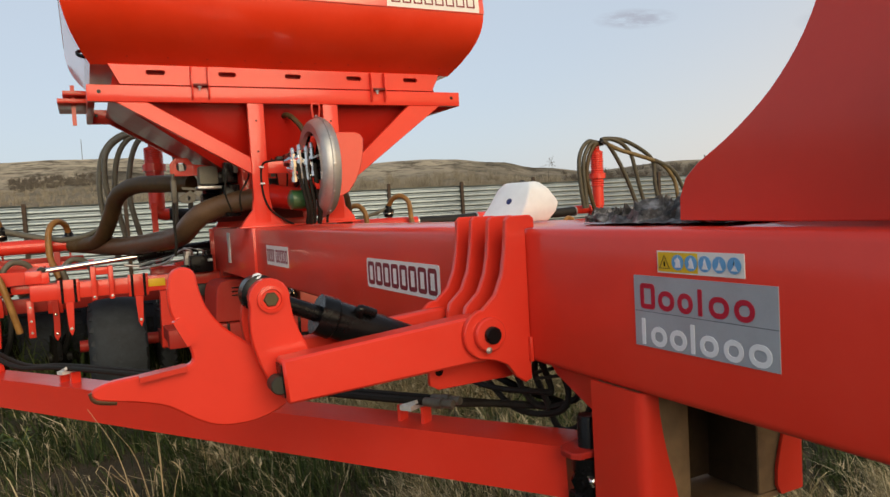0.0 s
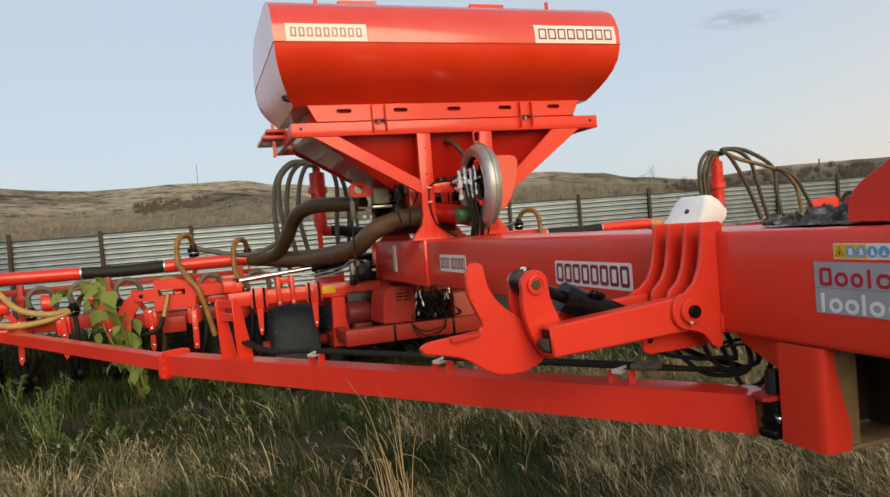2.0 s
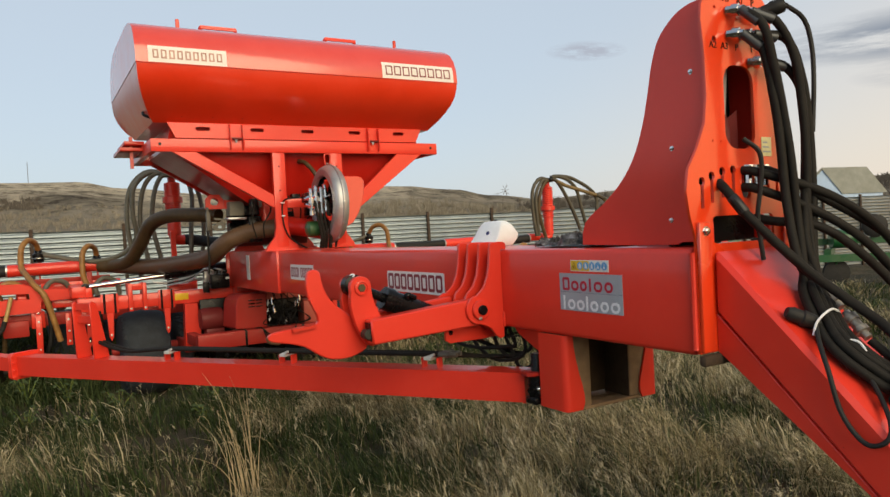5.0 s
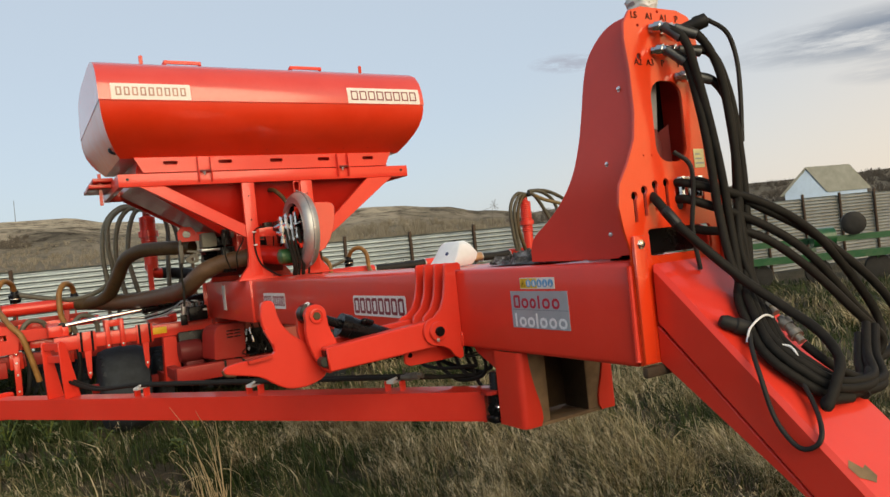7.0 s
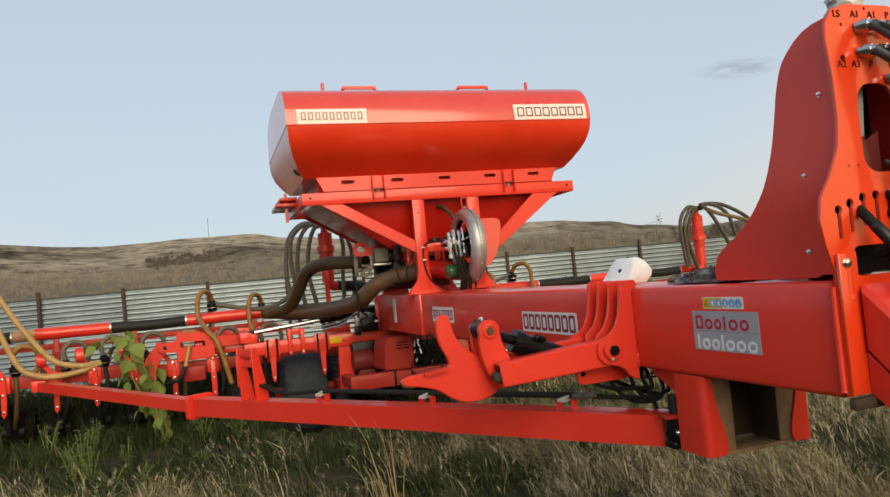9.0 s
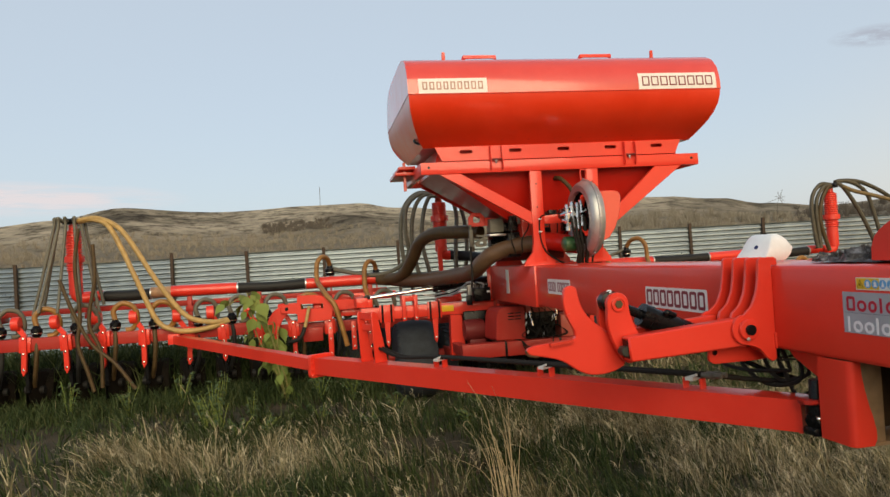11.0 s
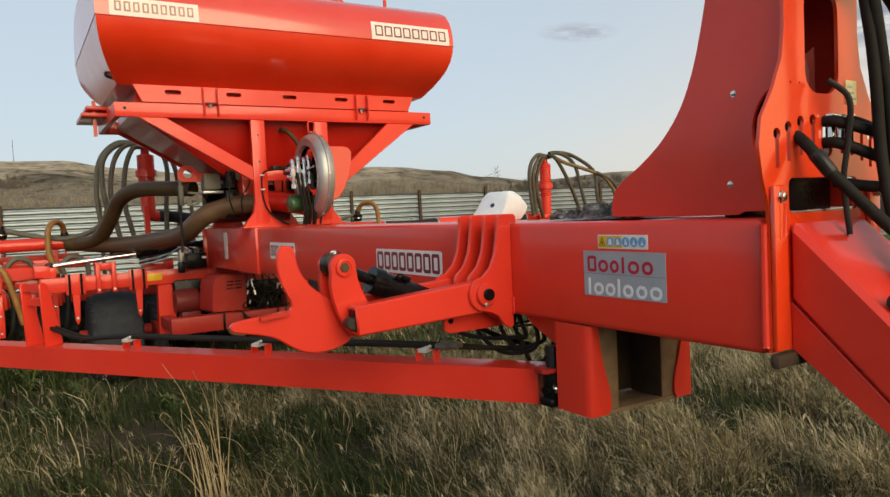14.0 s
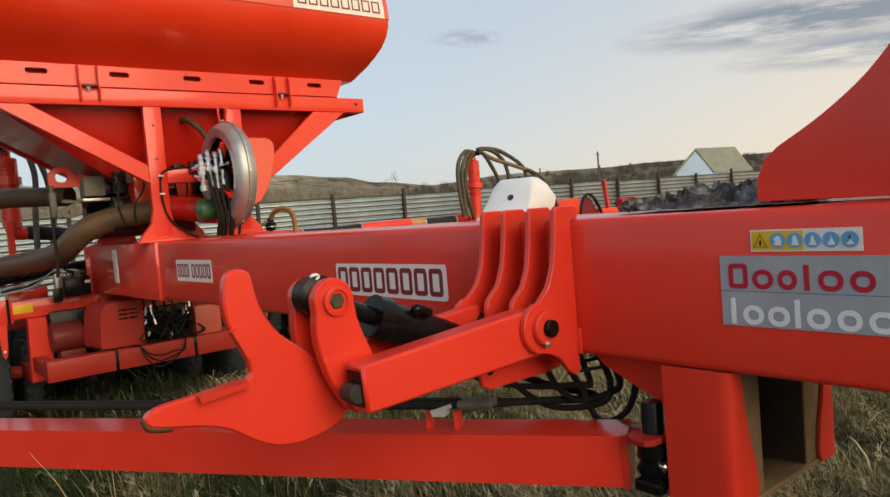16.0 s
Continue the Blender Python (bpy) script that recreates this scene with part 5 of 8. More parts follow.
part("roller", lathe([(0, 0.05), (0.002, 0.12), (0.04, 0.13), (0.20, 0.13), (0.24, 0.12), (0.242, 0.04)], (-0.43, 5.95, 0.80), (0.1, 5.95, 0.80), 22), MAROON_P, gear, "maroon drive drum, shade in its colour")
# added black panel that paints in the shaded gap behind the drum
part("drum_shade", box(-0.40, 0.16, 6.09, 6.13, 0.60, 1.02, 0.02), BLACKP, gear)
part("drum_foot", box(-0.38, -0.18, 5.86, 6.04, 0.60, 0.69, 0.01), MAROON_P, gear)
gear2 = thing("valve_box", "small grimy red valve cover beside black pipework", "machine box")
part("cover", box(0.63, 0.86, 5.42, 5.80, 0.691, 0.95, 0.012), PINK, gear2)
pipes = thing("valve_block", "tangled black hydraulic hoses and zinc fittings under bleached red plate", "valve")
part("block", box(0.24, 0.62, 5.60, 5.78, 0.691, 1.0, 0.01), BLACKP, pipes)
part("cover_plate", box(0.235, 0.86, 5.50, 5.82, 0.995, 1.085, 0.006), PINK, pipes, "bleached red cover plate")
rv = random.Random(3)
for k in range(12):
    x = 0.25 + 0.031 * k
    zt = 0.99 - rv.random() * 0.12
    part("hose", tube([(x, 5.59, zt), (x + rv.uniform(-0.05, 0.05), 5.50 - rv.random() * 0.06, zt - 0.05), (x + rv.uniform(-0.12, 0.12), 5.45, 0.82 + rv.uniform(-0.05, 0.05)), (x + rv.uniform(-0.12, 0.12), 5.42 - rv.random() * 0.05, 0.74), (x + rv.uniform(-0.08, 0.08), 5.46, 0.693 if k % 3 else 0.70)], rv.uniform(0.005, 0.009), 7), HOSE, pipes)
for k in range(3):
    zl = 0.50 + 0.045 * k
    part("hose", tube([(0.10 - 0.02 * k, 5.44, 0.697), (0.12, 5.345, 0.69), (0.15 + 0.02 * k, 5.335, 0.60 + 0.01 * k), (0.24 + 0.03 * k, 5.335, zl), (0.36 + 0.02 * k, 5.335, zl + 0.02), (0.46 + 0.01 * k, 5.335, 0.60), (0.50, 5.34, 0.695), (0.52, 5.45, 0.75)], 0.006, 7), HOSE, pipes)
for k, (x, z) in enumerate(((0.232, 1.0), (0.225, 0.90), (0.245, 0.82), (0.55, 0.95), (0.43, 0.76))):
    part("fitting", lathe([(0, 0.008), (0.03, 0.008), (0.031, 0.014), (0.05, 0.014), (0.051, 0.008), (0.07, 0.008)], (x, 5.47, z), (x - 0.1, 5.40, z - 0.5), 7), BRIGHT_ZINC, pipes, "bright zinc fitting")

vbk = thing("valve_bank", "black hydraulic valve bank beside the beam end", "valve")
part("body", box(-0.28, -0.07, 5.94, 6.09, 1.141, 1.31, 0.012), BLACKP, vbk)
part("label", box(-0.12, -0.075, 5.936, 5.94, 1.245, 1.27, 0.0), SILVER_S, vbk, "small white label")
part("bracket", box(-0.36, -0.29, 6.0, 6.05, 1.10, 1.22, 0.006), BLACKP, vbk)
for q in range(4):
    part("pipe", tube([(-0.26 + 0.05 * q, 5.95, 1.31), (-0.27 + 0.05 * q, 5.92, 1.36), (-0.36 + 0.03 * q, 5.95, 1.37), (-0.50, 6.05, 1.26 + 0.02 * q), (-0.72, 6.20, 1.21 + 0.02 * q)], 0.009, 7), BLACK if q % 2 else ZINC, vbk)
rvb = random.Random(12)
for q in range(8):
    x = 0.27 + 0.035 * q
    part("cable", tube([(x, 5.40, 1.158), (x + rvb.uniform(-0.05, 0.05), 5.36, 1.08), (x + rvb.uniform(-0.08, 0.08), 5.36, 0.96), (x + rvb.uniform(-0.05, 0.08), 5.40, 0.85), (x + rvb.uniform(-0.05, 0.05), 5.46, 0.75)], 0.005, 6), HOSE, vbk)
for q, (x, z) in enumerate(((0.25, 1.02), (0.27, 0.93), (0.55, 0.98), (0.57, 1.04))):
    part("fitting", lathe([(0, 0.009), (0.03, 0.009), (0.031, 0.014), (0.05, 0.014), (0.051, 0.009), (0.08, 0.009)], (x, 5.40, z), (x + 0.02, 5.36, z - 0.3), 7), CHROME, vbk, "bright fitting")
part("cross_strut", box(0.02, 0.30, 5.92, 6.0, 1.087, 1.147, 0.006), RED_SHADE, vbk)

# big hydraulic cylinders that fold the wings
for s in (1, -1):
    ram = thing("folding_ram", "black hydraulic ram with bright chrome rod", "hydraulic ram", "folding rams")
    q0, q1 = Vector((mx(-1.56, s), 6.42, 1.25)), Vector((mx(0.12, s), 6.36, 1.40))
    dd = (q1 - q0).normalized()
    part("rod", cyl(q0, q0 + dd * 0.9, 0.026, 16), CHROME, ram, "chrome piston rod")
    part("barrel", lathe([(0.84, 0.03), (0.842, 0.055), (0.90, 0.055), (0.905, 0.048), (1.62, 0.048), (1.66, 0.03)], q0, q1, 20), BLACKP, ram)
    part("rod_eye", lathe([(0, 0.03), (0.005, 0.042), (0.065, 0.042), (0.07, 0.03)], q0 + Vector((0, -0.035, 0)), q0 + Vector((0, 0.035, 0)), 18), BLACKP, ram)
    part("ram_lug", box(*sorted((mx(-1.62, s), mx(-1.50, s))), 6.345, 6.50, 1.136, 1.24, 0.006), RED, ram)
    part("valve", box(*sorted((mx(-0.10, s), mx(0.0, s))), 6.26, 6.40, 1.20, 1.33, 0.01), BLACKP, ram)
    part("oil_pipe", tube([(mx(-0.85, s), 6.36, 1.25), (mx(-0.6, s), 6.32, 1.22), (mx(-0.3, s), 6.30, 1.26), (mx(-0.1, s), 6.32, 1.27)], 0.011, 8), ZINC, ram, "bright steel oil pipe")
    part("rear_post", box(*sorted((mx(-0.30, s), mx(-0.22, s))), 6.22, 6.30, 1.136, 1.38, 0.005), ZINC if s > 0 else RED, ram)

# ---- wings ----
def wing(s):
    w = thing("folding_wing", "red folding wing frame with round air pipe and lower tool beam", "drill wing", "wings")
    X = lambda x: mx(x, s)
    bx = lambda a, b: sorted((X(a), X(b)))
    part("tool_beam", box(*bx(-6.6, -2.75), 7.14, 7.29, 0.85, 1.005, 0.008), RED_SHADE, w)
    part("tool_beam", box(*bx(-2.749, -1.0), 7.16, 7.28, 0.795, 0.94, 0.008), RED_SHADE, w)
    part("upper_beam", box(*bx(-6.6, -1.2), 7.50, 7.58, 1.27, 1.34, 0.006), RED_SHADE, w)
    part("mid_beam", box(*bx(-2.0, -1.1), 7.10, 7.20, 1.0, 1.085, 0.006), RED, w)
    fork = [(X(x), z) for x, z in ((-2.45, 0.96), (-2.45, 1.08), (-2.66, 1.10), (-2.66, 1.21), (-2.45, 1.215), (-2.44, 1.32), (-2.19, 1.315), (-1.98, 1.235), (-1.60, 1.22), (-1.60, 1.10), (-1.99, 1.09), (-2.0, 0.97))]
    hole = [(X(x), z) for x, z in ((-2.40, 1.135), (-2.405, 1.205), (-2.11, 1.195), (-2.105, 1.13))]
    for yy in (7.02, 7.30):
        fp = part("fork_plate", plate(fork, 0.03, "xz", yy, [hole], 0.004), RED, w)
        bolt(fp, (X(-2.585), yy - 0.001, 1.155), (0, -1, 0), 0.018, BLACKP)
    nz = [(X(x), z) for x, z in ((-2.60, 1.19), (-2.68, 1.185), (-2.76, 1.13), (-2.83, 1.03), (-2.87, 0.90), (-2.87, 0.78), (-2.72, 0.76), (-2.70, 0.90), (-2.65, 1.0), (-2.58, 1.08))]
    part("nose_plate", plate(nz, 0.05, "xz", 7.08, [], 0.006), RED, w)
    part("nose_plate", plate(nz, 0.03, "xz", 7.22, [], 0.006), RED, w)
    part("fork_tie", box(*bx(-2.30, -2.05), 7.051, 7.299, 1.245, 1.262, 0.003), RED, w)
    part("lower_box", box(*bx(-2.39, -2.13), 7.04, 7.159, 0.70, 0.885, 0.006), RED_SHADE, w)
    part("rear_rail", box(*bx(-1.98, -1.10), 7.31, 7.40, 1.19, 1.29, 0.006), RED, w)
    for xr, zl in ((-2.03, 0.48), (-1.72, 0.55)):
        part("tine_shank", box(*bx(xr - 0.032, xr + 0.032), 7.03, 7.055, zl, 0.93, 0.004), RED, w)
        for zz in (0.86, 0.72, zl + 0.05):
            bolt(w, (X(xr), 7.029, zz), (0, -1, 0), 0.009, ZINC)
    part("pinch_hose", tube([(X(-2.29), 6.96, 1.17), (X(-2.33), 6.92, 1.01), (X(-2.36), 6.90, 0.90)], 0.022, 10), HOSE_TAN, w, "tan seed hose end")
    part("pinch_hose", tube([(X(-2.36), 6.90, 0.91), (X(-2.40), 6.90, 0.81), (X(-2.46), 6.91, 0.75), (X(-2.58), 6.93, 0.72)], 0.027, 10), BLACK, w, "black rubber seed boot")
    part("fork_cross", box(*bx(-1.70, -1.56), 6.34, 7.33, 1.14, 1.26, 0.006), RED, w)
    for x in (-6.2, -5.1, -3.85, -2.95, -1.45):
        part("stanchion", box(*bx(x - 0.03, x + 0.03), 7.30, 7.36, 0.80, 1.40, 0.004), RED_SHADE, w)
        part("stanchion_foot", box(*bx(x - 0.05, x + 0.05), 7.29, 7.56, 1.20, 1.27, 0.004), RED_SHADE, w)
    # air pipe, red steel with black rubber joints
    pipe = part("air_pipe", cyl((X(-1.20), 7.57, 1.47), (X(-2.33), 7.57, 1.46), 0.075, 24), RED, w)
    part("air_pipe", cyl((X(-3.25), 7.57, 1.465), (X(-4.12), 7.57, 1.475), 0.075, 24), RED, w)
    part("air_pipe", cyl((X(-4.98), 7.57, 1.48), (X(-5.28), 7.57, 1.48), 0.066, 24), RED, w)
    for a, b in ((-2.33, -3.25), (-4.38, -4.98)):
        part("rubber_joint", tube([(X(a), 7.57, 1.46), (X((a + b) / 2), 7.57, 1.452), (X(b), 7.57, 1.465)], 0.070, 22), BLACK, w, "black rubber pipe joint")
        for x in (a, b):
            part("hose_band", lathe([(0, 0.070), (0.001, 0.079), (0.02, 0.079), (0.021, 0.070)], (X(x) - 0.01, 7.57, 1.462), (X(x) + 0.5, 7.57, 1.462), 22), ZINC, w, "zinc hose band")
    part("tan_joint", tube([(X(-4.12), 7.57, 1.475), (X(-4.25), 7.57, 1.475), (X(-4.38), 7.57, 1.475)], 0.072, 20), simple("tan_rubber", (0.42, 0.25, 0.14), 0.6), w, "tan rubber joint")
    part("end_lug", box(*bx(-4.10, -3.95), 7.06, 7.145, 0.80, 0.93, 0.005), RED, w)
    return w


def tower(x, y, z0, z1, s, loops):
    """A seed distributor: ribbed red riser, flat head and a crown of seed hoses."""
    t = thing("distributor_tower", "red ribbed seed distributor riser crowned with drooping seed hoses", "distributor", "distributors")
    prof = [(0.0, 0.085)]
    n = 16
    for k in range(n):
        zz = 0.30 + (z1 - z0 - 0.38) * k / n
        prof += [(zz, 0.085), (zz + 0.008, 0.10), (zz + 0.024, 0.10), (zz + 0.03, 0.085)]
    prof += [(z1 - z0 - 0.06, 0.05), (z1 - z0, 0.05)]
    riser = part("riser", lathe(prof, (x, y, z0), (x, y, z1), 20), RED, t)
    part("collar", lathe([(0, 0.08), (0.002, 0.125), (0.08, 0.125), (0.085, 0.08)], (x, y, z0 + 0.42), (x, y, z1), 20), RED, t)
    part("elbow", tube([(x, y, z0 + 0.05), (x, y, z0 - 0.02), (x + 0.06 * s, y, z0 - 0.06), (x + 0.16 * s, y + 0.03, z0 - 0.06)], 0.068, 16), RED, t)
    part("distributor_head", lathe([(0, 0.05), (0.005, 0.12), (0.05, 0.13), (0.075, 0.10), (0.085, 0)], (x, y, z1), (x, y, z1 + 1), 24), BLACKP, t, "flat dark distributor head")
    for pts, r, mat, lab in loops:
        part("seed_hose", tube(pts, r, 10, 8), mat, t, lab)
    return t


def drop(x, y, z, dx, dy, out, zend, s=1):
    """A hose line leaving the head sideways and drooping."""
    a = math.atan2(dy, dx)
    c, sn = math.cos(a), math.sin(a)
    R = math.hypot(dx, dy)
    return [(x + 0.10 * c, y + 0.10 * sn, z), (x + 0.10 * c + out * 0.5 * c, y + 0.1 * sn + out * 0.5 * sn, z + 0.05), (x + c * out, y + sn * out, z - 0.04), (x + c * (out + 0.3 * (R - out)), y + sn * (out + 0.3 * (R - out)), z - 0.4), (x + dx, y + dy, zend)]


for s in (1, -1):
    wing(s)
    tx, ty, tz = mx(-5.30, s), 7.5, 2.44
    loops = []
    rr = random.Random(11)
    for k in range(7 if s > 0 else 0):
        a = radians(150 + 38 * k) * 1.0
        dx, dy = 0.42 * math.cos(a) - 0.05 * s, 0.30 * math.sin(a) - 0.15
        loops.append((drop(tx, ty, tz + 0.03, dx, dy, 0.16 + rr.random() * 0.06, 1.20 + rr.random() * 0.2), 0.021, HOSE_GREY, "grey ribbed seed hose"))
    for k, (o, e) in enumerate(((0.0, 0.0), (0.06, 0.10))):
        P0 = ([(-5.20, 7.42, 2.47), (-4.97, 7.28, 2.475), (-4.77, 7.18, 2.37), (-4.60, 7.12, 2.04), (-4.44, 7.08, 1.65), (-4.22, 7.06, 1.13), (-4.02, 7.05, 0.99), (-3.80, 7.05, 0.96), (-3.55, 7.06, 0.99), (-3.33, 7.10, 1.06)] if k == 0 else
              [(-5.20, 7.40, 2.48), (-4.93, 7.26, 2.49), (-4.66, 7.16, 2.36), (-4.48, 7.12, 2.12), (-4.24, 7.08, 1.70), (-4.0, 7.06, 1.33), (-3.84, 7.05, 1.15), (-3.68, 7.05, 1.08), (-3.50, 7.06, 1.05), (-3.35, 7.10, 1.07)])
        if s > 0:
            loops.append((P0, 0.034, HOSE_TAN, "tan seed hose"))
        else:
            loops.append(([(mx(x, s), y, z) for x, y, z in P0[:4]] + [(mx(-4.42, s), 7.2, 1.5), (mx(-4.40, s), 7.25, 1.2)], 0.024, HOSE_GREY if k else HOSE_TAN, "seed hose"))
    if s > 0:
        for pp in ([(-5.07, 6.95, 2.35), (-5.13, 6.95, 1.86), (-5.1, 6.95, 1.27), (-5.14, 6.95, 0.9), (-5.05, 6.95, 0.57), (-4.98, 6.95, 0.3)], [(-5.32, 6.95, 1.72), (-5.17, 6.95, 1.28), (-4.98, 6.95, 0.89), (-4.72, 6.95, 0.63), (-4.49, 6.95, 0.29)], [(-4.91, 6.95, 2.14), (-4.91, 6.95, 1.69), (-5.0, 6.95, 1.16), (-4.88, 6.95, 0.8), (-4.88, 6.95, 0.34)]):
            loops.append((pp, 0.024, HOSE_BROWN, "slack brown seed hose"))
    if s < 0:
        ARCS = [([(5.86, 2.49), (5.70, 2.50), (5.56, 2.36), (5.51, 2.13), (5.54, 1.74), (5.58, 1.5)], HOSE_OLIVE), ([(5.86, 2.48), (5.74, 2.46), (5.62, 2.30), (5.58, 2.10), (5.60, 1.78), (5.62, 1.5)], HOSE_OLIVE), ([(5.86, 2.47), (5.78, 2.42), (5.68, 2.25), (5.63, 2.0), (5.66, 1.78), (5.76, 1.45)], HOSE_BROWN),
                ([(5.92, 2.52), (6.02, 2.54), (6.26, 2.53), (6.48, 2.47), (6.80, 2.31), (6.95, 2.15), (6.97, 1.83), (7.05, 1.45)], HOSE_OLIVE), ([(5.92, 2.52), (6.10, 2.53), (6.31, 2.46), (6.48, 2.30), (6.57, 2.02), (6.65, 1.74), (6.76, 1.40)], HOSE_OLIVE), ([(5.92, 2.50), (6.05, 2.43), (6.24, 2.16), (6.42, 1.82), (6.60, 1.40)], HOSE_OLIVE),
                ([(6.02, 2.45), (6.25, 2.36), (6.65, 2.26), (7.08, 2.13), (7.30, 1.93), (7.38, 1.75), (7.43, 1.45)], DUST_TAN), ([(6.93, 2.19), (7.17, 2.10), (7.36, 1.97), (7.48, 1.79), (7.67, 1.48)], HOSE_OLIVE)]
        loops = [([(x + 0.03, ty - 0.10 - 0.012 * i, z) for x, z in pp], 0.032, m_, "dull brown seed hose") for i, (pp, m_) in enumerate(ARCS)]
    tower(tx + (0.10 if s < 0 else 0.0), ty, 1.52, tz, s, loops)

cl = []
for k, pp in enumerate(([(-0.50, 2.62), (-0.74, 2.62), (-0.93, 2.42), (-0.99, 2.05), (-0.95, 1.62), (-0.86, 1.3)], [(-0.50, 2.60), (-0.66, 2.58), (-0.79, 2.38), (-0.84, 2.0), (-0.78, 1.55), (-0.70, 1.25)],
                        [(-0.48, 2.58), (-0.58, 2.54), (-0.67, 2.30), (-0.70, 1.92), (-0.62, 1.5)], [(-0.34, 2.60), (-0.20, 2.52), (-0.10, 2.25), (-0.08, 1.85), (-0.12, 1.5)], [(-0.36, 2.60), (-0.28, 2.56), (-0.21, 2.3), (-0.24, 1.9), (-0.26, 1.5)])):
    cl.append(([(x, 7.24 - 0.03 * k, z) for x, z in pp], 0.029, HOSE_GREY, "grey ribbed seed hose"))
cl.append(([(-0.50, 7.25, 2.60), (-0.72, 7.2, 2.60), (-0.90, 7.15, 2.42), (-0.93, 7.15, 2.1), (-0.90, 7.2, 1.80), (-1.05, 7.35, 1.60), (-1.40, 7.5, 1.52), (-1.95, 7.7, 1.64)], 0.03, HOSE_GREY, "grey ribbed seed hose"))
tower(-0.42, 7.3, 1.80, 2.56, 1, cl)
post = thing("tower_stay", "thin red stay under the seed distributor", "machine bar")
part("stay", beam((-0.47, 7.10, 1.166), (-0.47, 7.16, 1.86), 0.06, 0.05, 0.004), RED, post)
part("stay_foot", box(-0.55, -0.28, 7.14, 7.34, 0.94, 1.165, 0.006), RED, post)
part("foot_beam", box(-1.0, 1.56, 7.16, 7.28, 0.80, 0.94, 0.006), RED_SHADE, post)

# thick brown ducts from fan and metering unit to the wing pipes
duct = thing("air_duct", "thick brown ribbed air duct running back from the fan", "duct", "air ducts")
part("duct", tube([(0.22, 4.62, 1.80), (0.05, 4.76, 1.79), (-0.12, 4.88, 1.76), (-0.27, 4.96, 1.70), (-0.36, 5.05, 1.62), (-0.42, 5.25, 1.53), (-0.52, 5.75, 1.48), (-0.80, 6.55, 1.43), (-1.08, 7.25, 1.44), (-1.24, 7.55, 1.47)], 0.092, 18, 10, 0.004, 0.03), DUCT_PALE, duct)
duct2 = thing("air_duct", "thick brown ribbed air duct bending down to the wing pipe", "duct", "air ducts")
part("duct", tube([(-0.30, 5.30, 1.97), (-0.50, 5.55, 1.99), (-0.72, 5.9, 2.00), (-0.86, 6.25, 1.92), (-0.93, 6.55, 1.72), (-1.02, 6.9, 1.52), (-1.15, 7.3, 1.45), (-1.30, 7.5, 1.45)], 0.078, 18, 10, 0.004, 0.03), HOSE_BROWN, duct2)
part("socket", lathe([(0, 0.06), (0.01, 0.085), (0.16, 0.085), (0.17, 0.06)], (-0.05, 5.05, 1.93), (-0.33, 5.33, 1.97), 18), BLACKP, duct2, "black duct socket")
duct3 = thing("air_duct", "brown air duct leaving the far side of the fan", "duct", "air ducts")
part("duct", tube([(0.78, 4.75, 1.80), (0.95, 5.0, 1.80), (1.15, 5.5, 1.62), (1.45, 6.4, 1.45), (1.70, 7.3, 1.45), (1.78, 7.57, 1.47)], 0.085, 18, 10, 0.004, 0.03), HOSE_BROWN, duct3)
duct4 = thing("rubber_elbow", "short black rubber elbow under the seed distributor", "duct")
part("elbow", tube([(-0.30, 7.33, 1.74), (-0.14, 7.2, 1.72), (0.05, 6.9, 1.68), (0.2, 6.5, 1.70), (0.3, 5.7, 1.75), (0.35, 5.37, 1.80)], 0.07, 16), BLACK, duct4)


def capped_hose(x, y, z, s, tail):
    """A black seed sensor cap with its bent brown hose."""
    t = thing("seed_sensor", "black seed flow sensor with bent brown hose", "sensor", "seed sensors")
    part("cap", lathe([(0, 0.03), (0.01, 0.06), (0.05, 0.065), (0.06, 0.074), (0.11, 0.074), (0.12, 0.05), (0.16, 0.04)], (x, y, z - 0.08), (x, y, z + 0.1), 16), BLACKP, t)
    part("band", lathe([(0, 0.07), (0.001, 0.077), (0.012, 0.077), (0.013, 0.07)], (x, y, z - 0.03), (x, y, z), 16), CHROME, t, "bright clamp band")
    part("hose", tube([(x, y, z + 0.07), (x - 0.03 * s, y - 0.10, z + 0.17), (x - 0.11 * s, y - 0.21, z + 0.20), (x - 0.18 * s, y - 0.29, z + 0.10), (x - 0.19 * s, y - 0.32, z - 0.12)] + tail, 0.034, 12, 8, 0.002, 0.022), HOSE_AMBER, t)
    part("stem", beam((x, y, z - 0.30), (x, y, z - 0.07), 0.03, 0.02, 0.002), RED, t)
    return t


for s in (1, -1):
    capped_hose(mx(-1.98, s), 7.72, 1.62, s, [(mx(-2.12, s), 7.2, 1.40), (mx(-2.05, s), 7.0, 1.29), (mx(-1.96, s), 6.94, 1.17), (mx(-1.90, s), 6.93, 0.97), (mx(-1.82, s), 6.93, 0.62)])
    capped_hose(mx(-1.33, s), 7.66, 1.52, s, [(mx(-1.51, s), 7.33, 1.32), (mx(-1.48, s), 7.26, 1.22), (mx(-1.44, s), 7.22, 1.12)])
    br = thing("hose_bridge", "grey seed hose slung between two sensors", "hose", "seed hoses")
    part("hose", tube([(mx(-1.95, s), 7.72, 1.66), (mx(-1.75, s), 7.70, 1.60), (mx(-1.50, s), 7.67, 1.54), (mx(-1.36, s), 7.66, 1.52)], 0.024, 10), HOSE_GREY, br)


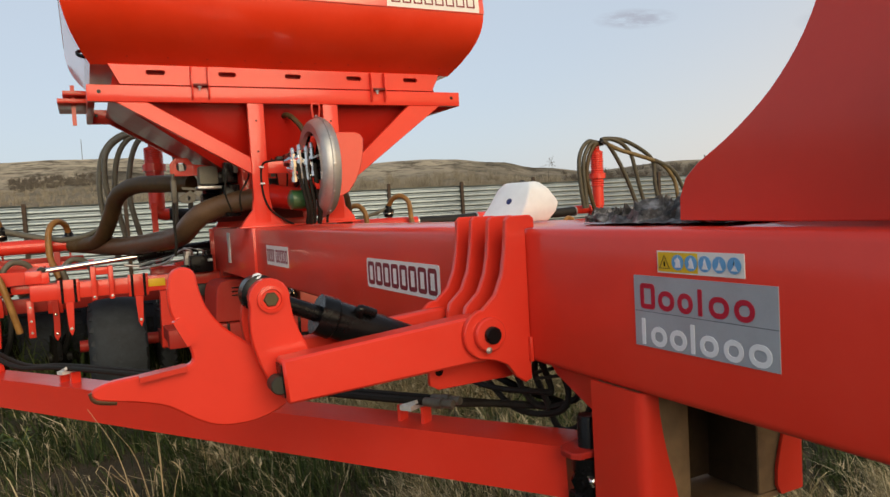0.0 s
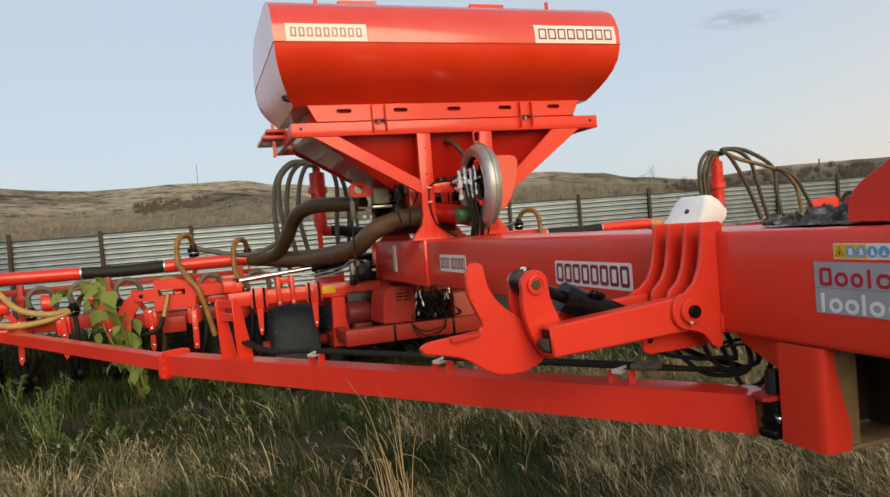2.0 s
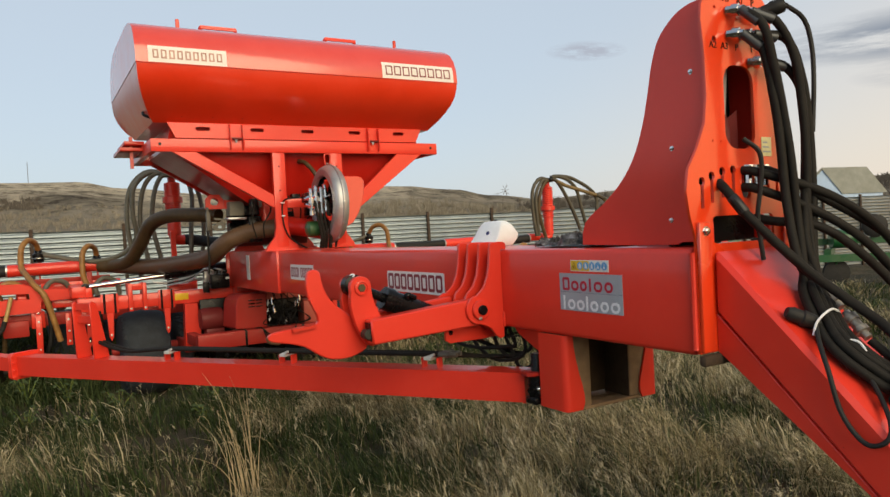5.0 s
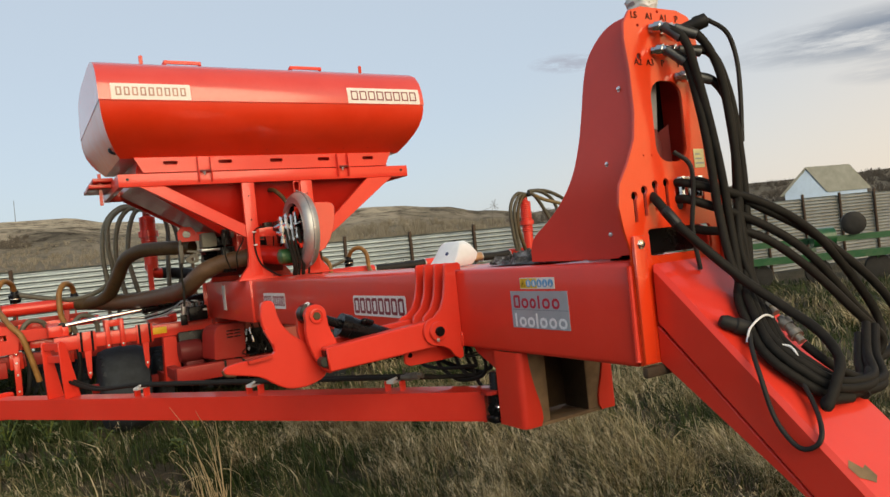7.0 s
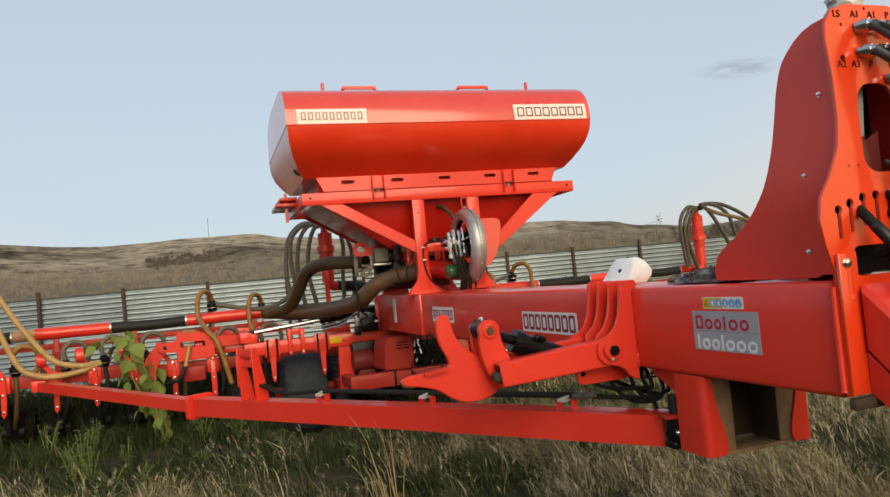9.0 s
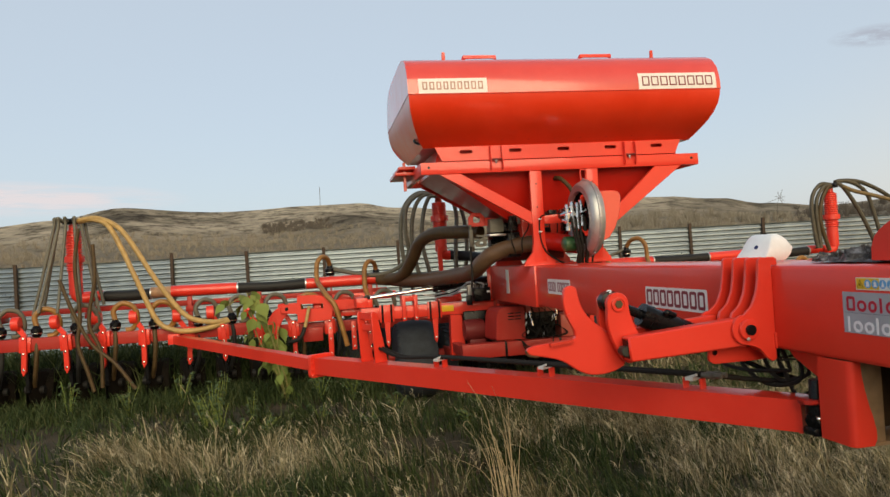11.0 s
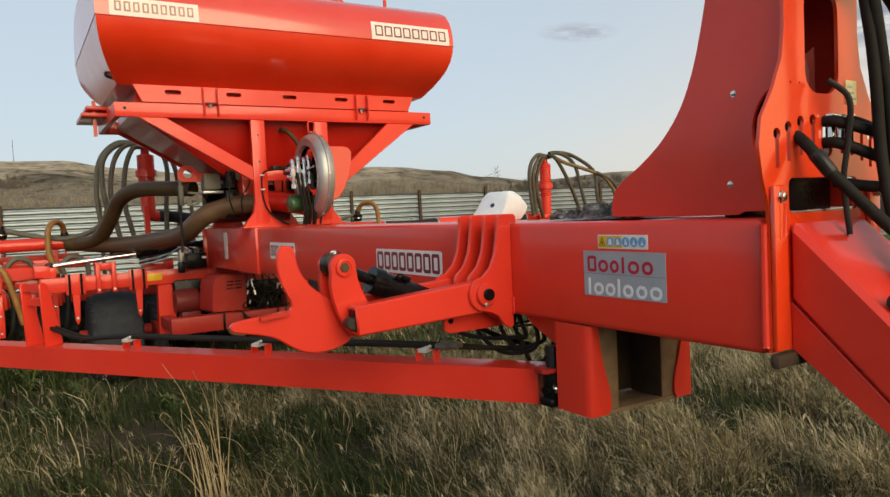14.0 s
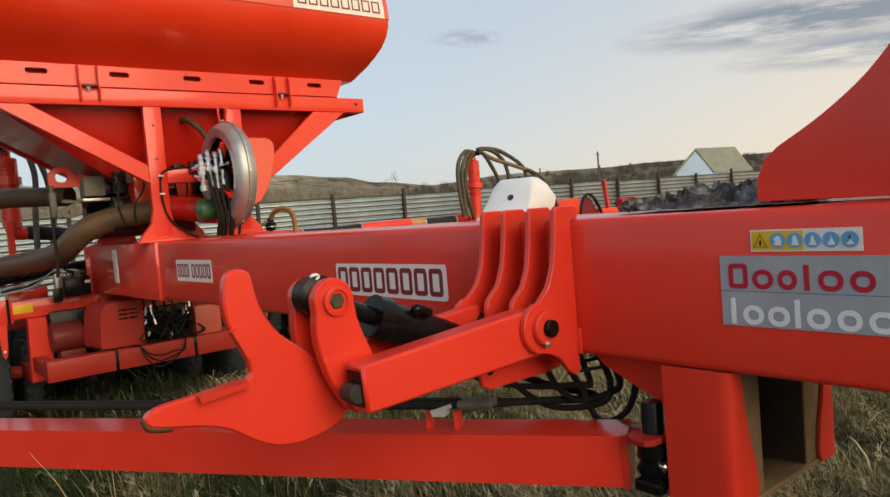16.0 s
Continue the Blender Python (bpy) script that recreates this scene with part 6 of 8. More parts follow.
# ---- disc openers under the wings ----
def opener(loop_mat):
    t = thing("disc_opener", "red coulter arm with dark soil-caked disc and brown seed tube", "disc opener", "disc openers")
    sh = part("coulter_arm", plate([(-0.03, 0.98), (0.03, 0.98), (0.035, 0.72), (0.03, 0.54), (-0.005, 0.48), (-0.03, 0.54), (-0.025, 0.72)], 0.045, "xz", -0.12, [], 0.004), RED, t)
    for z in (0.95, 0.76, 0.56):
        bolt(sh, (0, -0.121, z), (0, -1, 0), 0.011, CHROME)
    part("clamp", box(-0.07, 0.07, -0.085, 0.09, 0.77, 0.965, 0.006), RED, t)
    for x, y in ((-0.09, 0.22), (0.05, 0.26)):
        part("disc", lathe([(0, 0.02), (0.0, 0.06), (0.010, 0.25), (0.014, 0.25), (0.022, 0.06), (0.022, 0.02)], (x, y, 0.25), (x + 1, y + (0.25 if x < 0 else -0.25), 0.25), 30), DISC, t, "dark soil-caked disc")
    part("hub", cyl((-0.13, 0.24, 0.26), (0.11, 0.24, 0.26), 0.05, 16), BLACK, t)
    part("drop_arm", beam((0.0, 0.0, 0.78), (0.0, 0.02, 0.26), 0.04, 0.06, 0.004, up=(0, 1, 0)), BLACKP, t)
    part("press_wheel", lathe([(0, 0.04), (0.01, 0.22), (0.06, 0.25), (0.28, 0.25), (0.33, 0.22), (0.34, 0.04)], (-0.16, 0.55, 0.25), (1, 0.55, 0.25), 26), DISC, t, "black press wheel")
    part("wheel_arm", beam((0.0, 0.05, 0.60), (0.015, 0.45, 0.20), 0.03, 0.04, 0.003), BLACKP, t)
    cp = part("sensor_cap", lathe([(0, 0.02), (0.01, 0.052), (0.05, 0.06), (0.06, 0.068), (0.11, 0.068), (0.12, 0.05), (0.15, 0.036)], (0.12, -0.02, 0.955), (0.12, -0.02, 1.1), 16), BLACKP, t, "black seed sensor cap")
    part("band", lathe([(0, 0.068), (0.001, 0.072), (0.014, 0.072), (0.015, 0.068)], (0.12, -0.02, 1.0), (0.12, -0.02, 1.2), 16), CHROME, cp)
    part("seed_tube", tube([(0.12, -0.02, 0.98), (0.13, -0.05, 0.76), (0.10, -0.02, 0.52), (0.03, 0.12, 0.32)], 0.028, 12), HOSE_BROWN if loop_mat is HOSE_AMBER else BLACK, t, "seed tube")
    part("hose_loop", tube([(0.12, -0.02, 1.09), (0.10, -0.02, 1.22), (0.20, 0.0, 1.31), (0.33, 0.03, 1.26), (0.37, 0.06, 1.10), (0.30, 0.08, 0.98), (0.22, 0.05, 0.96)], 0.034 if loop_mat is HOSE_AMBER else 0.030, 10), loop_mat, t, "brown seed hose loop" if loop_mat is HOSE_AMBER else "grey seed hose loop")
    part("spring_box", lathe([(0, 0.05), (0.01, 0.09), (0.10, 0.09), (0.11, 0.05)], (-0.20, 0.05, 1.13), (0, 0.05, 1.13), 20), RED, t)
    part("spring_arm", beam((-0.14, 0.05, 1.10), (-0.05, 0.06, 0.96), 0.05, 0.06, 0.004), RED, t)
    return t


protos = [opener(HOSE_GREY), opener(HOSE_AMBER)]
xs = [-2.03, -2.50, -2.97, -3.44, -3.90, -4.37, -4.86, -5.33, -5.80, -6.27]
spots = [(x, 1) for x in xs] + [(x, -1) for x in xs]
rop = random.Random(17)
for i, (x, s) in enumerate(spots):
    k = 1 if (i % 10) in (1, 5, 6, 8) else 0
    at = pose(mx(x, s) + rop.uniform(-0.05, 0.05), 7.20, (0.05 if x < -2.7 else 0.0) + rop.uniform(-0.02, 0.02), rop.uniform(-2, 2), rop.uniform(-2, 2), rop.uniform(-9, 9))
    if i in (0, 1):
        protos[k].matrix_basis = at
    else:
        copy_thing(protos[k], at)
for x in (-1.5, -0.1, 0.66, 2.06):
    copy_thing(protos[0], pose(x, 7.20, 0))

# ---- hydraulic hoses at the headstock ----
hh = thing("hydraulic_hose_bundle", "bundle of black hydraulic hoses hanging from the headstock ports", "hose")
PORTS = [((0.225, 2.435), [(0.265, -0.90, 2.37), (0.30, -0.915, 2.22), (0.335, -0.92, 2.06), (0.365, -0.925, 1.87), (0.38, -0.93, 1.67), (0.345, -0.97, 1.47)]),
         ((0.285, 2.432), [(0.37, -0.88, 2.40), (0.43, -0.91, 2.27), (0.455, -0.92, 2.07), (0.46, -0.925, 1.86), (0.435, -0.93, 1.62), (0.37, -0.98, 1.43)]),
         ((0.225, 2.345), [(0.285, -0.88, 2.29), (0.31, -0.90, 2.12), (0.325, -0.91, 1.95), (0.335, -0.92, 1.71), (0.315, -0.97, 1.50)]),
         ((0.295, 2.348), [(0.42, -0.89, 2.33), (0.485, -0.905, 2.18), (0.51, -0.91, 1.97), (0.50, -0.92, 1.75), (0.46, -0.94, 1.58), (0.40, -0.98, 1.46)]),
         ((0.345, 2.25), [(0.44, -0.87, 2.23), (0.485, -0.90, 2.13), (0.48, -0.91, 1.95), (0.45, -0.92, 1.75), (0.40, -0.95, 1.56)])]
REST = [(0.335, -1.01, 1.385), (0.255, -1.11, 1.285), (0.215, -1.18, 1.222), (0.235, -1.26, 1.152), (0.31, -1.33, 1.085), (0.49, -1.345, 1.07), (0.64, -1.25, 1.12), (0.78, -1.18, 1.20)]
for k, ((x, z), mids) in enumerate(PORTS):
    start = Vector((x - 0.005, -0.781, z + 0.012))
    o = Vector((0.029 * (k - 2), -0.012 * (k % 2), 0.016 * (k % 3)))
    part("hose", tube([start + Vector((0.02, -0.05, -0.005))] + mids + [Vector(p) + o for p in REST], 0.0165, 10, 7), HOSE, hh)
    fit = part("fitting", lathe([(0, 0.018), (0.02, 0.018), (0.021, 0.024), (0.045, 0.024), (0.046, 0.016), (0.06, 0.016)], start, start + Vector((0.02, -0.05, -0.005)) * 10, 8), CHROME, hh, "bright hose fitting")
    m0 = Vector(mids[0])
    part("ferrule", lathe([(0, 0.018), (0.085, 0.0195), (0.087, 0.017)], start + Vector((0.02, -0.05, -0.005)), m0, 12), simple("dull_ferrule", (0.07, 0.075, 0.08), 0.45, 0.5), hh, "dull grey ferrule")
plug = part("dust_plug", lathe([(0, 0.012), (0.01, 0.022), (0.06, 0.024), (0.07, 0.03), (0.11, 0.028), (0.12, 0.01)], (0.36, -0.80, 2.44), (0.50, -0.90, 2.49), 12), BLACK, hh, "black rubber dust plug")
part("thin_cable", tube([(0.45, -0.87, 2.47), (0.53, -0.89, 2.42), (0.56, -0.90, 2.32), (0.55, -0.91, 2.18), (0.53, -0.91, 1.98)], 0.009, 8), BLACK, hh)
diag = [(0.145, -0.775, 1.80), (0.13, -0.82, 1.765), (0.155, -0.885, 1.67), (0.273, -1.02, 1.475), (0.345, -1.13, 1.36), (0.375, -1.24, 1.27), (0.33, -1.33, 1.19), (0.233, -1.37, 1.13), (0.17, -1.375, 1.07), (0.21, -1.35, 1.075), (0.34, -1.35, 1.06)]
part("hose", tube(diag, 0.0175, 12, 8), HOSE, hh)
part("ferrule", lathe([(0, 0.017), (0.005, 0.021), (0.075, 0.021), (0.08, 0.018)], (0.133, -0.835, 1.745), (0.158, -0.89, 1.66), 12), simple("black_ferrule", (0.03, 0.03, 0.032), 0.4, 0.4), hh, "dark hose ferrule")
for k, (x, z, dx, dz) in enumerate(((0.28, 1.845, 0.0, 0.03), (0.28, 1.78, -0.07, -0.05), (0.365, 1.845, 0.08, 0.0), (0.34, 1.66, -0.10, -0.10))):
    run = [(x, -0.775, z), (x + 0.02, -0.84, z - 0.015), (0.52 + dx * 0.3, -0.96, 1.71 + dz), (0.70 + dx * 0.6, -1.05, 1.575 + dz), (0.90 + dx, -1.08 - 0.02 * k, 1.37 + dz), (1.02 + dx, -1.10 - 0.02 * k, 1.20 + dz * 0.5), (0.95 + dx, -1.13, 1.09 + dz * 0.3), (0.74, -1.18, 1.055 + 0.012 * k), (0.52, -1.32, 1.065 + 0.014 * k), (0.40, -1.36, 1.06)]
    part("hose", tube(run, 0.0175, 12, 7), HOSE, hh)
for k in range(3):
    x, z = 0.255 + 0.05 * k, 1.835
    part("fitting", lathe([(0, 0.014), (0.05, 0.014), (0.051, 0.02), (0.08, 0.02), (0.081, 0.014)], (x + 0.04, -0.79, z - 0.05), (x + 0.04, -0.80, z + 1), 8), CHROME, hh, "bright hose fitting")
part("thin_cable", tube([(0.235, -0.82, 1.96), (0.275, -0.86, 1.90), (0.285, -0.85, 1.78), (0.275, -0.84, 1.66), (0.285, -0.85, 1.50)], 0.009, 8), BLACK, hh)
part("light_plug", lathe([(0, 0.03), (0.06, 0.036), (0.12, 0.03), (0.13, 0.012)], (0.225, -0.72, 2.06), (0.235, -0.73, 1.90), 14), simple("dark_red_rubber", (0.10, 0.012, 0.012), 0.5), hh, "dark red rubber plug")
for a, b in (((0.392, -1.00, 1.405), (0.372, -1.09, 1.325)), ((0.370, -1.105, 1.312), (0.348, -1.20, 1.225))):
    part("coupling", lathe([(0, 0.014), (0.018, 0.014), (0.019, 0.025), (0.045, 0.025), (0.046, 0.019), (0.075, 0.019), (0.076, 0.026), (0.095, 0.026), (0.096, 0.015), (0.12, 0.015)], a, b, 12), simple("worn_steel", (0.30, 0.28, 0.25), 0.45, 0.5, var=0.4, scale=40), hh, "worn steel quick coupling")
part("hose", tube([(0.44, -0.93, 1.70), (0.42, -0.96, 1.53), (0.392, -1.0, 1.405)], 0.0155, 10), HOSE, hh)
part("hose", tube([(0.348, -1.20, 1.225), (0.37, -1.27, 1.16), (0.46, -1.31, 1.10), (0.58, -1.29, 1.10), (0.74, -1.20, 1.14)], 0.0155, 10), HOSE, hh)
part("cable_tie", tube([(0.145, -1.125, 1.258), (0.165, -1.13, 1.305), (0.25, -1.125, 1.335), (0.325, -1.11, 1.315), (0.352, -1.105, 1.265)], 0.0042, 6), SILVER_S, hh, "white cable tie")
part("cable_tie", tube([(0.205, -1.20, 1.245), (0.225, -1.235, 1.235), (0.225, -1.27, 1.175)], 0.004, 6), SILVER_S, hh, "white cable tie")
part("thin_cable", tube([(0.20, -1.10, 1.30), (0.12, -1.16, 1.245), (0.066, -1.221, 1.165), (0.062, -1.262, 1.035), (0.062, -1.33, 0.958), (0.070, -1.385, 0.968), (0.10, -1.39, 1.01), (0.163, -1.329, 1.08), (0.21, -1.234, 1.19)], 0.008, 8), BLACK, hh)
part("plug_end", lathe([(0, 0.018), (0.02, 0.026), (0.05, 0.024), (0.055, 0.029), (0.10, 0.026), (0.12, 0.012)], (0.115, -1.05, 1.335), (0.20, -1.11, 1.29), 12), BLACK, hh, "black rubber plug")

# ---- loose things on the beam ----
can = thing("jerrycan", "dirty white plastic jerrycan lying on the main beam", "jerrycan")
bm = bmesh.new()
rows = []
for z, lb, lf, rf, rb in ((1.564, (0.172, 1.085), (0.250, 0.90), (0.395, 0.91), (0.385, 1.09)), (1.60, (0.205, 1.075), (0.268, 0.89), (0.430, 0.905), (0.42, 1.10)), (1.635, (0.232, 1.07), (0.286, 0.89), (0.444, 0.905), (0.435, 1.10)),
                          (1.690, (0.270, 1.07), (0.314, 0.905), (0.405, 0.915), (0.40, 1.09)), (1.716, (0.298, 1.06), (0.333, 0.93), (0.374, 0.935), (0.37, 1.06))):
    rows.append((z, [lf, rf, rb, lb]))
rings = [[bm.verts.new((x, y, z)) for x, y in r] for z, r in rows]
for A, B2 in zip(rings, rings[1:]):
    for k in range(4):
        bm.faces.new((A[k], A[(k + 1) % 4], B2[(k + 1) % 4], B2[k]))
bm.faces.new(rings[0][::-1])
bm.faces.new(rings[-1])
bmesh.ops.recalc_face_normals(bm, faces=bm.faces)
part("body", bevel(bm, 0.009, 2, 22), PLASTIC, can, sharp=40)
part("label_spot", lathe([(0, 0.012), (0.003, 0.012)], (0.2665, 0.975, 1.645), (0.2665 - 0.80, 0.975 - 0.25, 1.645 + 0.45), 14), simple("navy_print", (0.02, 0.03, 0.12), 0.5), can, "small navy printed spot")
part("vent_plug", cyl((0.345, 1.0, 1.714), (0.345, 1.0, 1.724), 0.010, 10), BLACK, can, "small dark vent plug")
part("screw_cap", cyl((0.40, 1.07, 1.63), (0.40, 1.13, 1.64), 0.028, 16), PLASTIC, can)

def rag_material():
    """Dirty crumpled plastic cloth, from black to pale grey in patches."""
    m, nt, p = nodes_of("grey_rag")
    n = noise_node(nt, 16, 5, 0.65)
    nt.links.new(ramp_node(nt, n.outputs[0], [(0.38, (0.016, 0.014, 0.013)), (0.5, (0.085, 0.078, 0.074)), (0.64, (0.36, 0.345, 0.34))]).outputs[0], p.inputs["Base Color"])
    p.inputs["Roughness"].default_value = 0.55
    bump(nt, p, noise_node(nt, 70, 4, 0.7).outputs[0], 0.5, 0.01)
    return m


RAG = rag_material()


def rag_heap(x0, x1, y0, y1, hmax, seed, label):
    """A crumpled cloth with sharp folds and a ragged edge."""
    t = thing("rag", label, "cloth", "rags on the beam")
    bm = bmesh.new()
    n = 72
    for i in range(n + 1):
        for j in range(n + 1):
            u2, v2 = i / n, j / n
            q = Vector((u2 * 3, v2 * 4, seed))
            x = x0 + (x1 - x0) * u2 + 0.05 * noise.noise(q + Vector((0, 0, 1))) + 0.02 * noise.noise(q * 3)
            y2 = y0 + (y1 - y0) * v2 + 0.05 * noise.noise(q + Vector((7, 0, 3))) + 0.02 * noise.noise(q * 3 + Vector((4, 4, 4)))
            edge = min(1, 5 * min(u2, 1 - u2)) * min(1, 5 * min(v2, 1 - v2))
            warp = 0.25 * noise.noise(Vector((u2 * 4, v2 * 4, seed + 9)))
            fold = 1 - abs(noise.noise(Vector((u2 * 6.5 + v2 * 2 + warp * 4, v2 * 4.5 - u2, seed + 5)))) * 3.0
            fold2 = 1 - abs(noise.noise(Vector((u2 * 15, v2 * 13 + u2 * 5 + warp * 6, seed + 2)))) * 3.0
            lump = 0.45 + 0.9 * noise.noise(Vector((u2 * 2.6, v2 * 2.6, seed + 11)))
            z = 1.564 + edge * hmax * max(0.05, 0.10 + 0.30 * max(0, lump) + 0.62 * max(0, fold) ** 2 + 0.30 * max(-0.2, fold2)) + (1 - edge) * 0.004 * (1 + noise.noise(q * 5))
            bm.verts.new((min(x, 0.55), y2, z))
    bm.verts.ensure_lookup_table()
    for i in range(n):
        for j in range(n):
            a = i * (n + 1) + j
            bm.faces.new([bm.verts[k] for k in (a, a + 1, a + n + 2, a + n + 1)])
    part("cloth", bm, RAG, t, sharp=50)
    return t


rag_heap(0.13, 0.50, -0.05, 0.36, 0.064, 3, "crumpled dark grey cloth lying on the main beam")
rag_heap(0.12, 0.40, -0.17, 0.0, 0.036, 8, "dark oily rag bunched against the headstock cheek")
rag_heap(0.20, 0.42, 0.30, 0.45, 0.044, 13, "small black rag at the end of the cloth heap")

# far wing parts that stand over the beam line
fw = thing("wing_bracket", "red far wing bracket with hose arch, stay rod and end drums", "machine bracket")
part("bracket", plate([(7.66, 1.30), (7.68, 1.60), (7.76, 1.635), (8.24, 1.655), (8.28, 1.62), (8.30, 1.30)], 0.10, "xz", 7.34, [], 0.01), RED, fw)
part("curved_lug", plate([(8.34, 1.30), (8.36, 1.52), (8.43, 1.63), (8.52, 1.665), (8.64, 1.61), (8.74, 1.47), (8.80, 1.34), (8.80, 1.30)], 0.03, "xz", 7.38, [], 0.004), simple("maroon_cover", (0.16, 0.008, 0.02), 0.5), fw, "dull maroon lug")
part("hose", tube([(8.26, 7.33, 1.32), (8.30, 7.33, 1.50), (8.40, 7.33, 1.66), (8.53, 7.33, 1.70), (8.66, 7.33, 1.63), (8.80, 7.33, 1.45), (8.86, 7.33, 1.32)], 0.028, 10), HOSE, fw, "black hose arched over the lug")
part("wing_beam", box(7.5, 8.72, 7.36, 7.46, 1.22, 1.32, 0.006), RED, fw)
part("wing_tube", box(8.80, 9.93, 7.34, 7.46, 1.28, 1.425, 0.012), RED, fw)
part("stay_rod", beam((9.14, 7.40, 1.40), (9.055, 7.40, 1.95), 0.07, 0.05, 0.006), simple("pink_red_paint", (0.62, 0.05, 0.05), 0.5), fw)
for x in (9.56, 9.86):
    part("pin_drum", lathe([(0, 0.05), (0.01, 0.09), (0.05, 0.095), (0.10, 0.075), (0.15, 0.095), (0.19, 0.09), (0.20, 0.05)], (x - 0.10, 7.40, 1.50), (x + 0.10, 7.40, 1.51), 18), simple("dark_red_paint", (0.36, 0.015, 0.02), 0.45), fw, "small dark red drum")
part("end_cap", lathe([(0, 0.06), (0.02, 0.11), (0.40, 0.11), (0.46, 0.06)], (10.48, 7.40, 1.36), (10.98, 7.40, 1.36), 18), RED, fw)
part("end_stem", box(10.3, 10.6, 7.36, 7.44, 1.0, 1.28, 0.006), RED, fw)
part("support", box(8.0, 8.12, 7.29, 7.42, 0.9, 1.36, 0.005), RED, fw)


# ---- grass and weeds ----
def grass_material(name, stops, patch=0.8):
    m, nt, p = nodes_of(name)
    g = nt.nodes.new("ShaderNodeNewGeometry")
    big = noise_node(nt, patch, 3, 0.6)
    add = nt.nodes.new("ShaderNodeMath")
    add.operation = "MULTIPLY_ADD"
    add.inputs[1].default_value = 0.50
    nt.links.new(g.outputs["Random Per Island"], add.inputs[0])
    half = nt.nodes.new("ShaderNodeMath")
    half.operation = "MULTIPLY"
    half.inputs[1].default_value = 0.50
    nt.links.new(big.outputs[0], half.inputs[0])
    nt.links.new(half.outputs[0], add.inputs[2])
    nt.links.new(ramp_node(nt, add.outputs[0], stops).outputs[0], p.inputs["Base Color"])
    p.inputs["Roughness"].default_value = 0.7
    p.inputs["Specular IOR Level"].default_value = 0.15
    return m


DRY = grass_material("dry_grass", [(0.2, (0.055, 0.050, 0.024)), (0.42, (0.155, 0.135, 0.070)), (0.6, (0.325, 0.285, 0.168)), (0.8, (0.62, 0.555, 0.385))], 2.6)
GREENG = grass_material("green_grass", [(0.2, (0.010, 0.020, 0.007)), (0.45, (0.026, 0.044, 0.014)), (0.65, (0.059, 0.081, 0.029)), (0.85, (0.135, 0.142, 0.066))], 1.6)
STRAW = grass_material("straw", [(0.1, (0.27, 0.205, 0.110)), (0.5, (0.44, 0.345, 0.205)), (0.9, (0.62, 0.52, 0.35))])
LEAF = grass_material("weed_leaf", [(0.1, (0.07, 0.13, 0.026)), (0.5, (0.15, 0.21, 0.055)), (0.9, (0.34, 0.32, 0.09))])

gr = np.random.RandomState(4)


def value_noise(x, y, scale, seed):
    """Smooth value noise on arrays, 0 to 1."""
    rs = np.random.RandomState(seed)
    tab = rs.rand(64, 64)
    u, v = x * scale + 200.0, y * scale + 200.0
    i, j = np.floor(u).astype(int), np.floor(v).astype(int)
    fu2, fv = u - i, v - j
    fu2, fv = fu2 * fu2 * (3 - 2 * fu2), fv * fv * (3 - 2 * fv)
    t = lambda a, b: tab[a % 64, b % 64]
    return (t(i, j) * (1 - fu2) + t(i + 1, j) * fu2) * (1 - fv) + (t(i, j + 1) * (1 - fu2) + t(i + 1, j + 1) * fu2) * fv


def blades(name, mat, x, y, h, w, lean_a, lean, label, curl=1.0, up=0.0):
    """Many tapered bent grass blades as one mesh."""
    n = len(x)
    z = np.array([ground_z(a, b) for a, b in zip(x, y)]) - 0.01 + up
    ang = gr.rand(n) * 2 * np.pi
    cx, sy = np.cos(ang) * w, np.sin(ang) * w
    lx, ly = np.cos(lean_a) * lean * h, np.sin(lean_a) * lean * h
    V = np.empty((n, 7, 3))
    for k, (t, ww) in enumerate(((0.0, 1.0), (0.45, 0.85), (0.8, 0.5))):
        bx, by = lx * t ** (1 + curl), ly * t ** (1 + curl)
        zz = z + h * t * (1 - 0.35 * lean * t)
        V[:, 2 * k] = np.stack((x + bx - cx * ww, y + by - sy * ww, zz), 1)
        V[:, 2 * k + 1] = np.stack((x + bx + cx * ww, y + by + sy * ww, zz), 1)
    V[:, 6] = np.stack((x + lx, y + ly, z + h * (1 - 0.42 * lean)), 1)
    base = (np.arange(n) * 7)[:, None]
    quads = np.concatenate((base + np.array([0, 1, 3, 2]), base + np.array([2, 3, 5, 4])))
    tris = base + np.array([4, 5, 6])
    me = bpy.data.meshes.new(name)
    me.vertices.add(n * 7)
    me.vertices.foreach_set("co", V.reshape(-1))
    loops = np.concatenate((quads.reshape(-1), tris.reshape(-1))).astype(np.int32)
    me.loops.add(len(loops))
    me.loops.foreach_set("vertex_index", loops)
    starts = np.concatenate((np.arange(len(quads)) * 4, len(quads) * 4 + np.arange(n) * 3)).astype(np.int32)
    me.polygons.add(len(starts))
    me.polygons.foreach_set("loop_start", starts)
    me.update(calc_edges=True)
    me.validate()
    me.materials.append(mat)
    return tagged(new(name, me), label, "grass", kind="stuff")


def scatter(n_tufts, per, spread, x0, x1, y0, y1):
    tx, ty = gr.uniform(x0, x1, n_tufts), gr.uniform(y0, y1, n_tufts)
    tid = np.repeat(np.arange(n_tufts), per)
    x = tx[tid] + gr.normal(0, spread, len(tid))
    y = ty[tid] + gr.normal(0, spread, len(tid))
    return x, y, tid


